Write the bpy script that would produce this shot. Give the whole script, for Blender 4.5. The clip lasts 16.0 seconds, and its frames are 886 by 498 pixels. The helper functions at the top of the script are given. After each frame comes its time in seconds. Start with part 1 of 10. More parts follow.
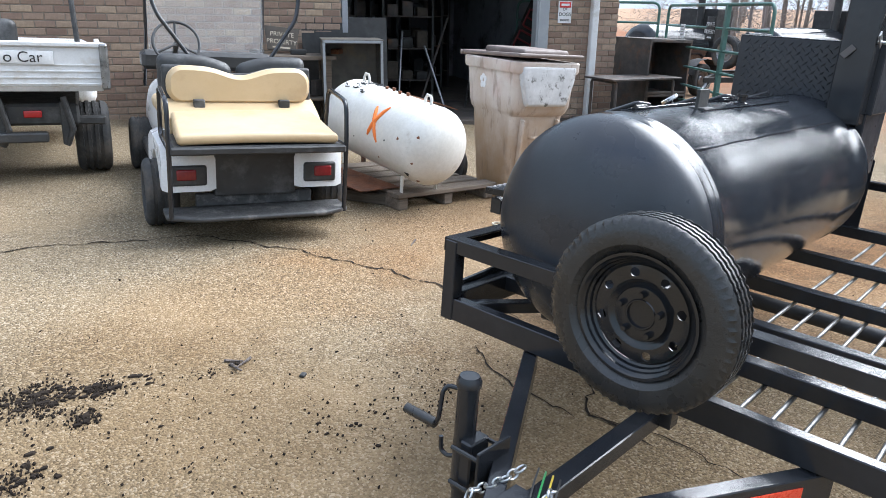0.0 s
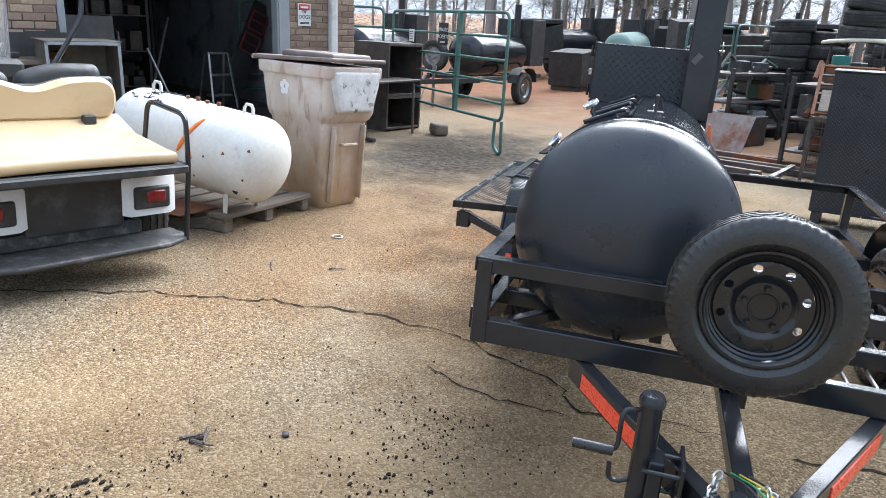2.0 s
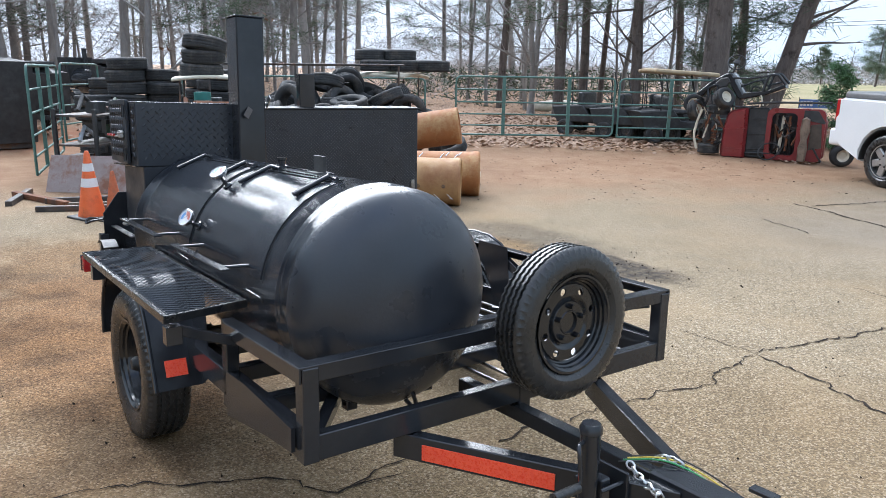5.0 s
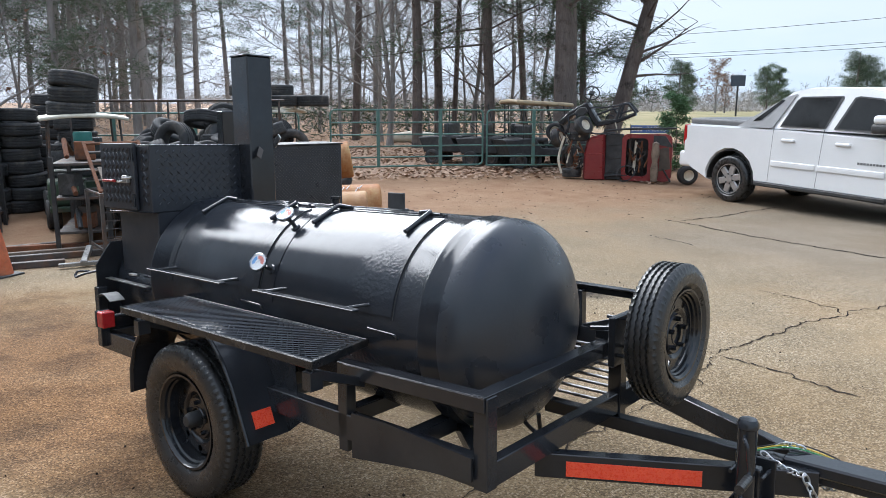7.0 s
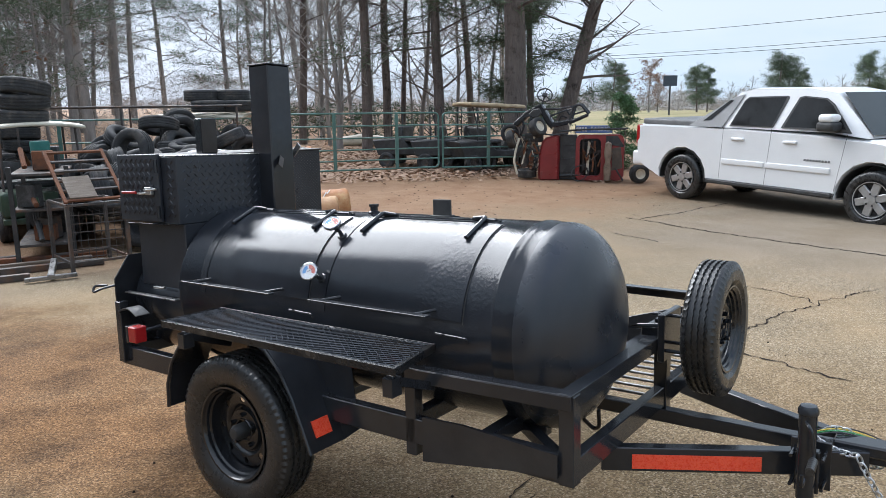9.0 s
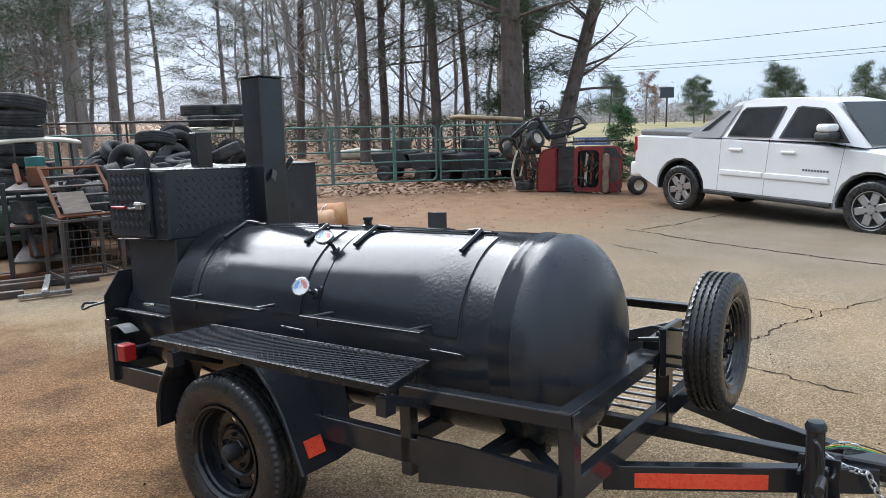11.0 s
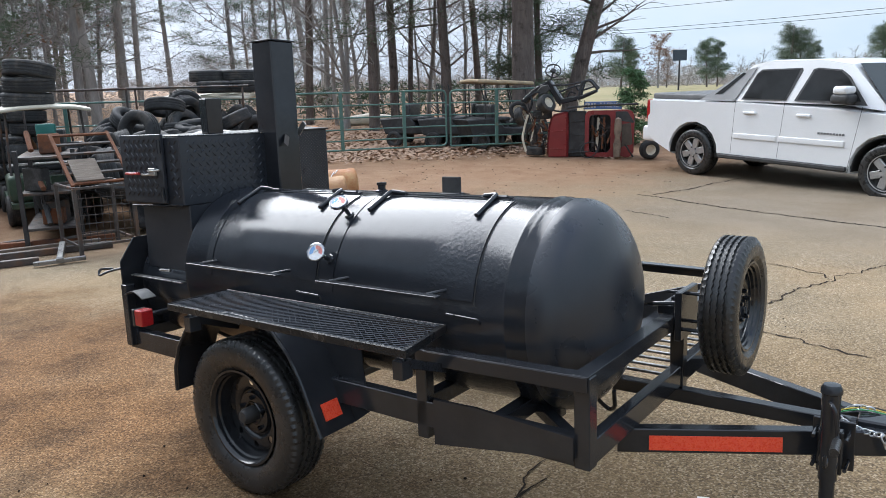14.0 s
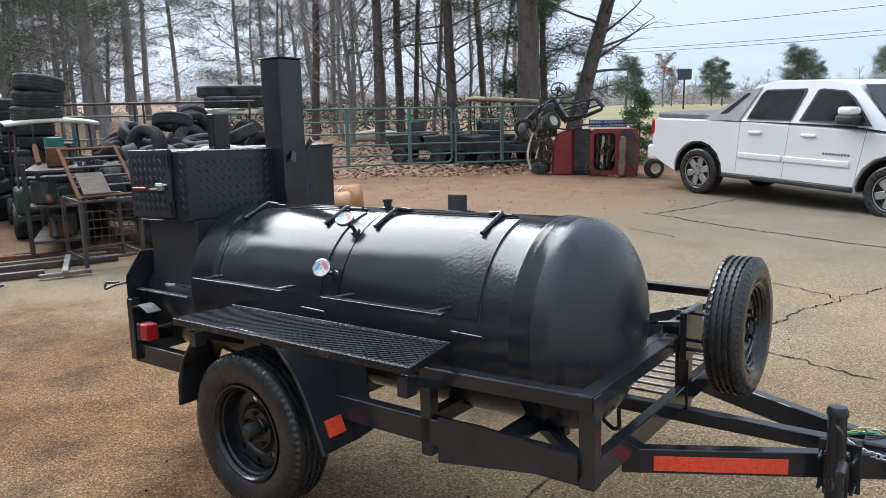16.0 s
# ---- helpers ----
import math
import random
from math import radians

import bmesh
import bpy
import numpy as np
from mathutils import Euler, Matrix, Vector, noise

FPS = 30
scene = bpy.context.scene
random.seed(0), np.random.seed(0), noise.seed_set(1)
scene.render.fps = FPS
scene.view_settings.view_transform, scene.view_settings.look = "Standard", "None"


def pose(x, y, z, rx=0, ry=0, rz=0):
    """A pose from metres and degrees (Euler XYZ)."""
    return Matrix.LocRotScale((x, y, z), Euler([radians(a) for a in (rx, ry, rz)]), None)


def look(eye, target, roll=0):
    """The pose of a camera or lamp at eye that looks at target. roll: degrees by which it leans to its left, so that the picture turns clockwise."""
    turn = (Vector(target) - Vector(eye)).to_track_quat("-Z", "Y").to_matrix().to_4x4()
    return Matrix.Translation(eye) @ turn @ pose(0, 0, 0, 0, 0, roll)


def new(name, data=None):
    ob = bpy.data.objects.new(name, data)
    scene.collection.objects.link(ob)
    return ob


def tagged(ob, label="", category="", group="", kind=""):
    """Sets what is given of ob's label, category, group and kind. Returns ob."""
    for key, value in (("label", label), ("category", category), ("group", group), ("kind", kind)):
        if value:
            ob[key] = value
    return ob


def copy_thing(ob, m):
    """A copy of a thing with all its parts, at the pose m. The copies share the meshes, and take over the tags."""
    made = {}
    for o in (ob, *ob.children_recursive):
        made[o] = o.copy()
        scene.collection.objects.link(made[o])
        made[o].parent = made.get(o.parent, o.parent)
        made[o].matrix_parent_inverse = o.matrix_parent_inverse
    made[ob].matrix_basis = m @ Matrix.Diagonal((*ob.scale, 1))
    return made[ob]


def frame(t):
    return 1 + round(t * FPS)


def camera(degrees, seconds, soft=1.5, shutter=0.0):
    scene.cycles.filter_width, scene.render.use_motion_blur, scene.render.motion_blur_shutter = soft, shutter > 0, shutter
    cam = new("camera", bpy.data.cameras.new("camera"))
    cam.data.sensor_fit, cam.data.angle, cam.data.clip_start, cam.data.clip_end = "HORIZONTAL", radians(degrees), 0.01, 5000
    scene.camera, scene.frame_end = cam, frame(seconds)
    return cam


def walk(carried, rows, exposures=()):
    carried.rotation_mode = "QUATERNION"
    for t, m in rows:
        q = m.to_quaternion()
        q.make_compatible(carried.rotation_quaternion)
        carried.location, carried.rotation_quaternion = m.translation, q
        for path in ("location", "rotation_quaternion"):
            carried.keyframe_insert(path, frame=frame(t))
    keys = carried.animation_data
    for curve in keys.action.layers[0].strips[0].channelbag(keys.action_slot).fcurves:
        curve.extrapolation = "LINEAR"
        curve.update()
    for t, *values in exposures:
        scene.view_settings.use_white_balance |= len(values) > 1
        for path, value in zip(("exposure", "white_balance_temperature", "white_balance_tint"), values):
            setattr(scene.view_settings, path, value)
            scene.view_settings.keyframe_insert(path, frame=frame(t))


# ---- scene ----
cam = camera(63.0, 16.0, 0.75)
PATH = [
    (0, (1.705, 0.752, 1.453), (0.295, -0.518, 0.821), 1.0),
    (0.5, (1.862, 0.484, 1.429), (0.215, -0.465, 0.808), 3.2),
    (1, (1.99, 0.245, 1.435), (0.274, -0.574, 0.814), 4.0),
    (1.5, (2.025, 0.011, 1.452), (0.306, -0.799, 0.83), 1.9),
    (2, (2.108, -0.285, 1.437), (0.275, -0.812, 0.834), 2.5),
    (2.5, (2.15, -0.522, 1.45), (0.257, -0.794, 0.865), 4.0),
    (3, (2.053, -0.746, 1.48), (0.133, -0.75, 0.917), -0.2),
    (3.5, (2.083, -1.016, 1.488), (0.203, -0.607, 0.943), -0.2),
    (4, (2.019, -1.21, 1.5), (0.299, -0.353, 0.948), 0.9),
    (4.5, (1.833, -1.367, 1.503), (0.182, -0.375, 0.965), 0.7),
    (5, (1.672, -1.566, 1.507), (0.115, -0.401, 1.038), 1.0),
    (7.5, (1.012, -2.394, 1.528), (-0.235, -0.88, 1.137), -0.1),
    (8, (0.909, -2.483, 1.539), (-0.311, -0.952, 1.133), -0.3),
    (8.5, (0.85, -2.62, 1.547), (-0.323, -1.05, 1.146), -0.7),
    (9, (0.842, -2.591, 1.546), (-0.305, -0.997, 1.168), -0.6),
    (9.5, (0.842, -2.54, 1.533), (-0.305, -0.94, 1.184), -1.1),
    (12, (0.796, -2.531, 1.538), (-0.354, -0.93, 1.195), -1.0),
    (12.5, (0.792, -2.531, 1.53), (-0.354, -0.946, 1.11), -1.3),
    (13, (0.801, -2.541, 1.527), (-0.348, -0.963, 1.09), -1.6),
    (13.5, (0.805, -2.543, 1.53), (-0.35, -0.972, 1.088), -1.5),
    (14, (0.8, -2.54, 1.531), (-0.361, -0.97, 1.097), -1.4),
    (14.5, (0.797, -2.537, 1.535), (-0.367, -0.966, 1.115), -1.4),
    (15, (0.794, -2.541, 1.536), (-0.375, -0.971, 1.13), -1.3),
    (15.5, (0.799, -2.545, 1.536), (-0.375, -0.975, 1.139), -1.1),
    (16, (0.799, -2.548, 1.537), (-0.375, -0.977, 1.147), -0.9),
]
walk(cam, [(t, look(eye, target, roll)) for t, eye, target, roll in PATH], ((0.0, 1.81, 5620, 10), (3.0, 1.89, 5560, 10), (5.0, 1.76, 5540, 10), (8.0, 1.49, 5740, 10), (16.0, 1.46, 5740, 10)))

# ---- light ----
SUN_TURN, SUN_HEIGHT = 162.0, 38.0
world = bpy.data.worlds.new("sky")
scene.world = world
world.use_nodes = True
wn, wl = world.node_tree.nodes, world.node_tree.links
sky = wn.new("ShaderNodeTexSky")
sky.sky_type = "NISHITA"
sky.sun_disc = False
sky.sun_elevation = radians(SUN_HEIGHT)
sky.sun_rotation = radians(90 - SUN_TURN)
sky.air_density, sky.dust_density, sky.ozone_density = 1.0, 1.2, 1.5
# broken thin cloud over the blue
wcoord = wn.new("ShaderNodeTexCoord")
wmap = wn.new("ShaderNodeMapping")
wmap.inputs["Scale"].default_value = (1.0, 1.0, 3.2)
wnoise = wn.new("ShaderNodeTexNoise")
wnoise.inputs["Scale"].default_value = 1.7
wnoise.inputs["Detail"].default_value = 7
wramp = wn.new("ShaderNodeValToRGB")
wramp.color_ramp.elements[0].position, wramp.color_ramp.elements[1].position = 0.30, 0.56
wmix = wn.new("ShaderNodeMixRGB")
wzen = wn.new("ShaderNodeMixRGB")
wzen.inputs[1].default_value, wzen.inputs[2].default_value = (2.0, 2.14, 2.18, 1), (3.5, 3.6, 3.8, 1)
wl.new(wzen.outputs[0], wmix.inputs[2])
wl.new(wcoord.outputs["Generated"], wmap.inputs[0])
wl.new(wmap.outputs[0], wnoise.inputs["Vector"])
wl.new(wnoise.outputs["Fac"], wramp.inputs[0])
wl.new(wramp.outputs[0], wmix.inputs[0])
wcap = wn.new("ShaderNodeMixRGB")
wcap.blend_type = "DARKEN"
wcap.inputs[0].default_value = 1.0
wcap.inputs[2].default_value = (1.25, 1.72, 2.1, 1)
wl.new(sky.outputs[0], wcap.inputs[1])
wl.new(wcap.outputs[0], wmix.inputs[1])
# bright haze low over the horizon, strongest towards the sun
wsep = wn.new("ShaderNodeSeparateXYZ")
wl.new(wcoord.outputs["Generated"], wsep.inputs[0])
wup = wn.new("ShaderNodeMapRange")
wup.interpolation_type = "SMOOTHSTEP"
wup.inputs[1].default_value, wup.inputs[2].default_value = 0.30, 0.85
wl.new(wsep.outputs[2], wup.inputs[0])
wl.new(wup.outputs[0], wzen.inputs[0])
whaze = wn.new("ShaderNodeMapRange")
whaze.interpolation_type = "SMOOTHSTEP"
whaze.inputs[1].default_value, whaze.inputs[2].default_value = 0.34, 0.0
wl.new(wsep.outputs[2], whaze.inputs[0])
wdot = wn.new("ShaderNodeVectorMath")
wdot.operation = "DOT_PRODUCT"
wdot.inputs[1].default_value = (math.cos(radians(SUN_TURN)), math.sin(radians(SUN_TURN)), 0.0)
wl.new(wcoord.outputs["Generated"], wdot.inputs[0])
wside = wn.new("ShaderNodeMapRange")
wside.inputs[1].default_value, wside.inputs[2].default_value = 0.5, 1.0
wl.new(wdot.outputs["Value"], wside.inputs[0])
wamt = wn.new("ShaderNodeMath")
wamt.operation = "MULTIPLY"
wl.new(whaze.outputs[0], wamt.inputs[0])
wl.new(wside.outputs[0], wamt.inputs[1])
wglow = wn.new("ShaderNodeMixRGB")
wglow.inputs[2].default_value = (2.5, 2.58, 2.68, 1)
wl.new(wamt.outputs[0], wglow.inputs[0])
wl.new(wmix.outputs[0], wglow.inputs[1])
wl.new(wglow.outputs[0], wn["Background"].inputs[0])
wn["Background"].inputs[1].default_value = 0.15
sun = new("sun", bpy.data.lights.new("sun", "SUN"))
sun.data.energy, sun.data.angle, sun.data.color = 3.3, radians(58), (1.0, 0.955, 0.885)
sa, se = radians(SUN_TURN), radians(SUN_HEIGHT)
sun.matrix_world = look((0, 0, 0), (-math.cos(sa) * math.cos(se), -math.sin(sa) * math.cos(se), -math.sin(se)))

# ---- materials ----
def nodes_of(name):
    m = bpy.data.materials.new(name)
    m.use_nodes = True
    nt = m.node_tree
    return m, nt, nt.nodes["Principled BSDF"]


def rgb(c):
    return (c, c, c, 1) if isinstance(c, (int, float)) else (*c, 1)


def noise_fac(nt, scale, detail=6, lo=0.35, hi=0.65, coord="Object", stretch=None, rough=0.6):
    co = nt.nodes.new("ShaderNodeTexCoord")
    tx = nt.nodes.new("ShaderNodeTexNoise")
    tx.inputs["Scale"].default_value, tx.inputs["Detail"].default_value, tx.inputs["Roughness"].default_value = scale, detail, rough
    if stretch:
        mp = nt.nodes.new("ShaderNodeMapping")
        mp.inputs["Scale"].default_value = stretch
        nt.links.new(co.outputs[coord], mp.inputs[0])
        nt.links.new(mp.outputs[0], tx.inputs["Vector"])
    else:
        nt.links.new(co.outputs[coord], tx.inputs["Vector"])
    rm = nt.nodes.new("ShaderNodeMapRange")
    rm.inputs[1].default_value, rm.inputs[2].default_value = lo, hi
    nt.links.new(tx.outputs["Fac"], rm.inputs[0])
    return rm.outputs[0]


def mix(nt, fac, a, b):
    mx = nt.nodes.new("ShaderNodeMixRGB")
    for k, v in ((0, fac), (1, a), (2, b)):
        if isinstance(v, (int, float)) and k == 0:
            mx.inputs[0].default_value = v
        elif isinstance(v, (int, float, tuple)):
            mx.inputs[k].default_value = rgb(v)
        else:
            nt.links.new(v, mx.inputs[k])
    return mx.outputs[0]


def mathn(nt, op, a, b=0.0):
    mn = nt.nodes.new("ShaderNodeMath")
    mn.operation = op
    for k, v in ((0, a), (1, b)):
        if isinstance(v, (int, float)):
            mn.inputs[k].default_value = v
        else:
            nt.links.new(v, mn.inputs[k])
    return mn.outputs[0]


def surf(name, a, b, scale=6.0, rough=0.5, spread=0.12, metal=0.0, bump=0.15, grain=80.0, stain=None, stain_scale=1.6, stain_lo=0.52, stain_hi=0.7,
         vary=0.0, coord="Object", stretch=None, spec=0.5, depth=0.004):
    """Two tones by coarse noise, an optional stain with its own roughness, fine relief."""
    m, nt, p = nodes_of(name)
    col = mix(nt, noise_fac(nt, scale, coord=coord, stretch=stretch), a, b)
    fine = noise_fac(nt, grain, 4, 0.3, 0.7, coord=coord, stretch=stretch)
    col = mix(nt, mathn(nt, "MULTIPLY", fine, 0.25), col, tuple(0.6 * x for x in rgb(a)[:3]))
    if stain is not None:
        fac = noise_fac(nt, stain_scale, 8, stain_lo, stain_hi, coord=coord, rough=0.7)
        col = mix(nt, fac, col, stain)
    if vary:
        oi = nt.nodes.new("ShaderNodeObjectInfo")
        hs = nt.nodes.new("ShaderNodeHueSaturation")
        mr = nt.nodes.new("ShaderNodeMapRange")
        mr.inputs[3].default_value, mr.inputs[4].default_value = 1 - vary, 1 + vary
        nt.links.new(oi.outputs["Random"], mr.inputs[0])
        nt.links.new(mr.outputs[0], hs.inputs["Value"])
        nt.links.new(col, hs.inputs["Color"])
        col = hs.outputs[0]
    nt.links.new(col, p.inputs["Base Color"])
    rr = nt.nodes.new("ShaderNodeMapRange")
    rr.inputs[3].default_value, rr.inputs[4].default_value = max(0.02, rough - spread), min(1, rough + spread)
    nt.links.new(noise_fac(nt, scale * 2.3, 5, 0.3, 0.7, coord=coord), rr.inputs[0])
    nt.links.new(rr.outputs[0], p.inputs["Roughness"])
    p.inputs["Metallic"].default_value = metal
    p.inputs["Specular IOR Level"].default_value = spec
    if bump:
        bp = nt.nodes.new("ShaderNodeBump")
        bp.inputs["Strength"].default_value, bp.inputs["Distance"].default_value = bump, depth
        nt.links.new(fine, bp.inputs["Height"])
        nt.links.new(bp.outputs[0], p.inputs["Normal"])
    return m


def glow(name, colour, strength):
    m, nt, p = nodes_of(name)
    p.inputs["Base Color"].default_value = rgb(colour)
    p.inputs["Emission Color"].default_value = rgb(colour)
    p.inputs["Emission Strength"].default_value = strength
    return m


def clear(name, tint=(0.9, 0.95, 0.95), rough=0.02, alpha=0.18):
    """Thin clear sheet: mostly lets through, with a gloss on top."""
    m, nt, p = nodes_of(name)
    p.inputs["Base Color"].default_value = rgb(tint)
    p.inputs["Roughness"].default_value = rough
    p.inputs["Alpha"].default_value = alpha
    return m


def black_paint(name, rough, peel, base=(0.008, 0.009, 0.011), spec=0.5, spatter=0.0, wave=0.0, dust=0.0):
    """Sprayed black enamel: fine orange peel, slow waves in the gloss, patches of spatter, a little road dust."""
    m, nt, p = nodes_of(name)
    col = mix(nt, noise_fac(nt, 3, 8, 0.4, 0.75), base, tuple(1.6 * v for v in base))
    if dust:
        col = mix(nt, mathn(nt, "MULTIPLY", noise_fac(nt, 7, 9, 0.5, 0.8, rough=0.75), dust), col, (0.16, 0.13, 0.10))
    nt.links.new(col, p.inputs["Base Color"])
    rr = nt.nodes.new("ShaderNodeMapRange")
    rr.inputs[3].default_value, rr.inputs[4].default_value = rough * 0.75, rough * 1.6
    nt.links.new(noise_fac(nt, 4.5, 9, 0.35, 0.72), rr.inputs[0])
    nt.links.new(rr.outputs[0], p.inputs["Roughness"])
    p.inputs["Specular IOR Level"].default_value = spec
    h = mathn(nt, "ADD", mathn(nt, "MULTIPLY", noise_fac(nt, 190, 3, 0.3, 0.7), 0.35), mathn(nt, "MULTIPLY", noise_fac(nt, 60, 3, 0.3, 0.7), 0.5))
    if wave:
        h = mathn(nt, "ADD", h, mathn(nt, "MULTIPLY", noise_fac(nt, 7, 4, 0.25, 0.75), wave))
    if spatter:
        patch = mathn(nt, "MULTIPLY", noise_fac(nt, 2.6, 6, 0.50, 0.62), noise_fac(nt, 75, 5, 0.42, 0.68))
        h = mathn(nt, "ADD", h, mathn(nt, "MULTIPLY", patch, spatter))
    bp = nt.nodes.new("ShaderNodeBump")
    bp.inputs["Strength"].default_value, bp.inputs["Distance"].default_value = peel, 0.002
    nt.links.new(h, bp.inputs["Height"])
    nt.links.new(bp.outputs[0], p.inputs["Normal"])
    return m


TANK_BLACK = black_paint("tank_black", 0.09, 0.16, (0.0165, 0.0185, 0.0225), 0.28, spatter=3.2, wave=1.2)
DOME_BLACK = black_paint("dome_black", 0.28, 0.12, (0.021, 0.024, 0.030), 0.46, spatter=1.2, wave=1.2)
FRAME_BLACK = black_paint("frame_black", 0.13, 0.10, (0.0165, 0.0178, 0.0208), 0.44, wave=1.0, dust=0.05)
WORN_BLACK = black_paint("worn_black", 0.24, 0.14, (0.010, 0.0108, 0.012), 0.4, dust=0.55)
DULL_BLACK = surf("dull_black", 0.02, 0.038, 5, rough=0.62, stain=0.05, stain_scale=2.5)
TREAD_PLATE = black_paint("tread_plate", 0.36, 0.10, (0.019, 0.0215, 0.027), 0.45)
TREAD_RIDGE = black_paint("tread_ridge", 0.30, 0.05, (0.018, 0.020, 0.024), 0.5)
RUBBER = surf("rubber", 0.018, 0.030, 9, rough=0.30, grain=120, bump=0.15)
OLD_RUBBER = surf("old_rubber", 0.022, 0.04, 6, rough=0.8, stain=(0.09, 0.075, 0.06), stain_scale=3, vary=0.25)
RIM_BLACK = black_paint("rim_black", 0.15, 0.05, (0.010, 0.0108, 0.0125), 0.5)
CHROME = surf("chrome", 0.62, 0.55, 30, rough=0.22, metal=1.0, bump=0.03)
ZINC = surf("zinc", 0.5, 0.62, 40, rough=0.35, metal=1.0, bump=0.05)
RED_TAPE = surf("red_reflector", (0.86, 0.07, 0.03), (0.92, 0.11, 0.045), 60, rough=0.3, grain=300, bump=0.1)
DIM_LENS = surf("dim_lens", (0.16, 0.012, 0.016), (0.24, 0.02, 0.022), 40, rough=0.12, grain=200)
RED_LENS = surf("red_lens", (0.30, 0.010, 0.012), (0.38, 0.016, 0.015), 40, rough=0.15, grain=200)
RUST = surf("rust", (0.20, 0.075, 0.03), (0.12, 0.05, 0.025), 9, rough=0.85, stain=(0.06, 0.035, 0.025), stain_scale=4, bump=0.4, grain=60)
OLD_STEEL = surf("old_steel", (0.055, 0.05, 0.048), (0.11, 0.095, 0.085), 7, rough=0.6, metal=0.3, stain=(0.16, 0.08, 0.04), stain_scale=3)

# ---- mesh tools ----
def rise(x, y):
    """Height of the yard: it falls gently to the rear and away from the building, then levels out."""
    return 0.22 * math.tanh((0.04 * x - 0.032 * y) / 0.22) + 0.6 * math.tanh(0.05 * max(0.0, -0.74 * x + 0.67 * y - 9))


def stand(x, y, turn=0.0, lift=0.0):
    """A pose on the yard at x, y, upright to its slope."""
    n = Vector((rise(x - 0.3, y) - rise(x + 0.3, y), rise(x, y - 0.3) - rise(x, y + 0.3), 0.6)).normalized()
    ax = (Vector((1, 0, 0)) - n * n.x).normalized()
    ay = n.cross(ax)
    m = Matrix((ax, ay, n)).transposed().to_4x4()
    return Matrix.Translation((x, y, rise(x, y))) @ m @ pose(0, 0, lift, 0, 0, turn)


def upright(x, y, turn=0.0, lift=0.0):
    return pose(x, y, rise(x, y) + lift, 0, 0, turn)


def thing(name, label, category, m=None, group="", kind=""):
    ob = tagged(new(name), label, category, group, kind)
    ob.empty_display_size = 0.1
    ob.matrix_basis = m or Matrix()
    return ob


def part(name, bm, material, parent=None, label="", sharp=32):
    me = bpy.data.meshes.new(name)
    bm.normal_update()
    bm.to_mesh(me)
    bm.free()
    for m in material if isinstance(material, (list, tuple)) else (material,):
        me.materials.append(m)
    if sharp:
        me.polygons.foreach_set("use_smooth", [True] * len(me.polygons))
        me.set_sharp_from_angle(angle=radians(sharp))
    ob = new(name, me)
    ob.parent = parent
    if label:
        ob["label"] = label
    return ob


def share(name, ob, m, parent=None):
    """Another object on the same mesh."""
    o = new(name, ob.data)
    o.parent = parent
    o.matrix_basis = m
    return o


def bm_new():
    return bmesh.new()


CORNERS = [(sx, sy, sz) for sx in (-1, 1) for sy in (-1, 1) for sz in (-1, 1)]


def cbox(bm, lo, hi, c=0.003, m=None, slot=0):
    """A box with chamfered edges between two corners."""
    mid = [(a + b) / 2 for a, b in zip(lo, hi)]
    half = [abs(b - a) / 2 for a, b in zip(lo, hi)]
    c = min(c, 0.45 * min(half))
    v = {}
    for s in CORNERS:
        for a in range(3):
            co = Vector([mid[k] + s[k] * (half[k] - (0 if k == a else c)) for k in range(3)])
            v[s, a] = bm.verts.new(m @ co if m else co)
    centre = m @ Vector(mid) if m else Vector(mid)

    def face(vs):
        f = bm.faces.new(vs)
        f.normal_update()
        if f.normal.dot(f.calc_center_median() - centre) < 0:
            f.normal_flip()
        f.material_index = slot

    for a in range(3):
        b, d = [k for k in range(3) if k != a]
        for sg in (-1, 1):
            def key(p, q):
                s = [0, 0, 0]
                s[a], s[b], s[d] = sg, p, q
                return tuple(s)
            face([v[key(-1, -1), a], v[key(1, -1), a], v[key(1, 1), a], v[key(-1, 1), a]])
        for p in (-1, 1):
            for q in (-1, 1):
                s0, s1 = [0, 0, 0], [0, 0, 0]
                s0[b] = s1[b] = p
                s0[d] = s1[d] = q
                s0[a], s1[a] = -1, 1
                face([v[tuple(s0), b], v[tuple(s1), b], v[tuple(s1), d], v[tuple(s0), d]])
    for s in CORNERS:
        face([v[s, 0], v[s, 1], v[s, 2]])
    return bm


def frame_to(p0, p1, up=(0, 0, 1)):
    p0, p1 = Vector(p0), Vector(p1)
    x = (p1 - p0).normalized()
    up = Vector(up)
    if abs(x.dot(up)) > 0.99:
        up = Vector((1, 0, 0)) if abs(x.x) < 0.9 else Vector((0, 1, 0))
    y = up.cross(x).normalized()
    z = x.cross(y)
    return Matrix.Translation(p0) @ Matrix((x, y, z)).transposed().to_4x4()


def beam(bm, p0, p1, w, h, c=0.003, up=(0, 0, 1), slot=0):
    """A bar of section w x h between two points."""
    n = (Vector(p1) - Vector(p0)).length
    return cbox(bm, (0, -w / 2, -h / 2), (n, w / 2, h / 2), c, frame_to(p0, p1, up), slot)


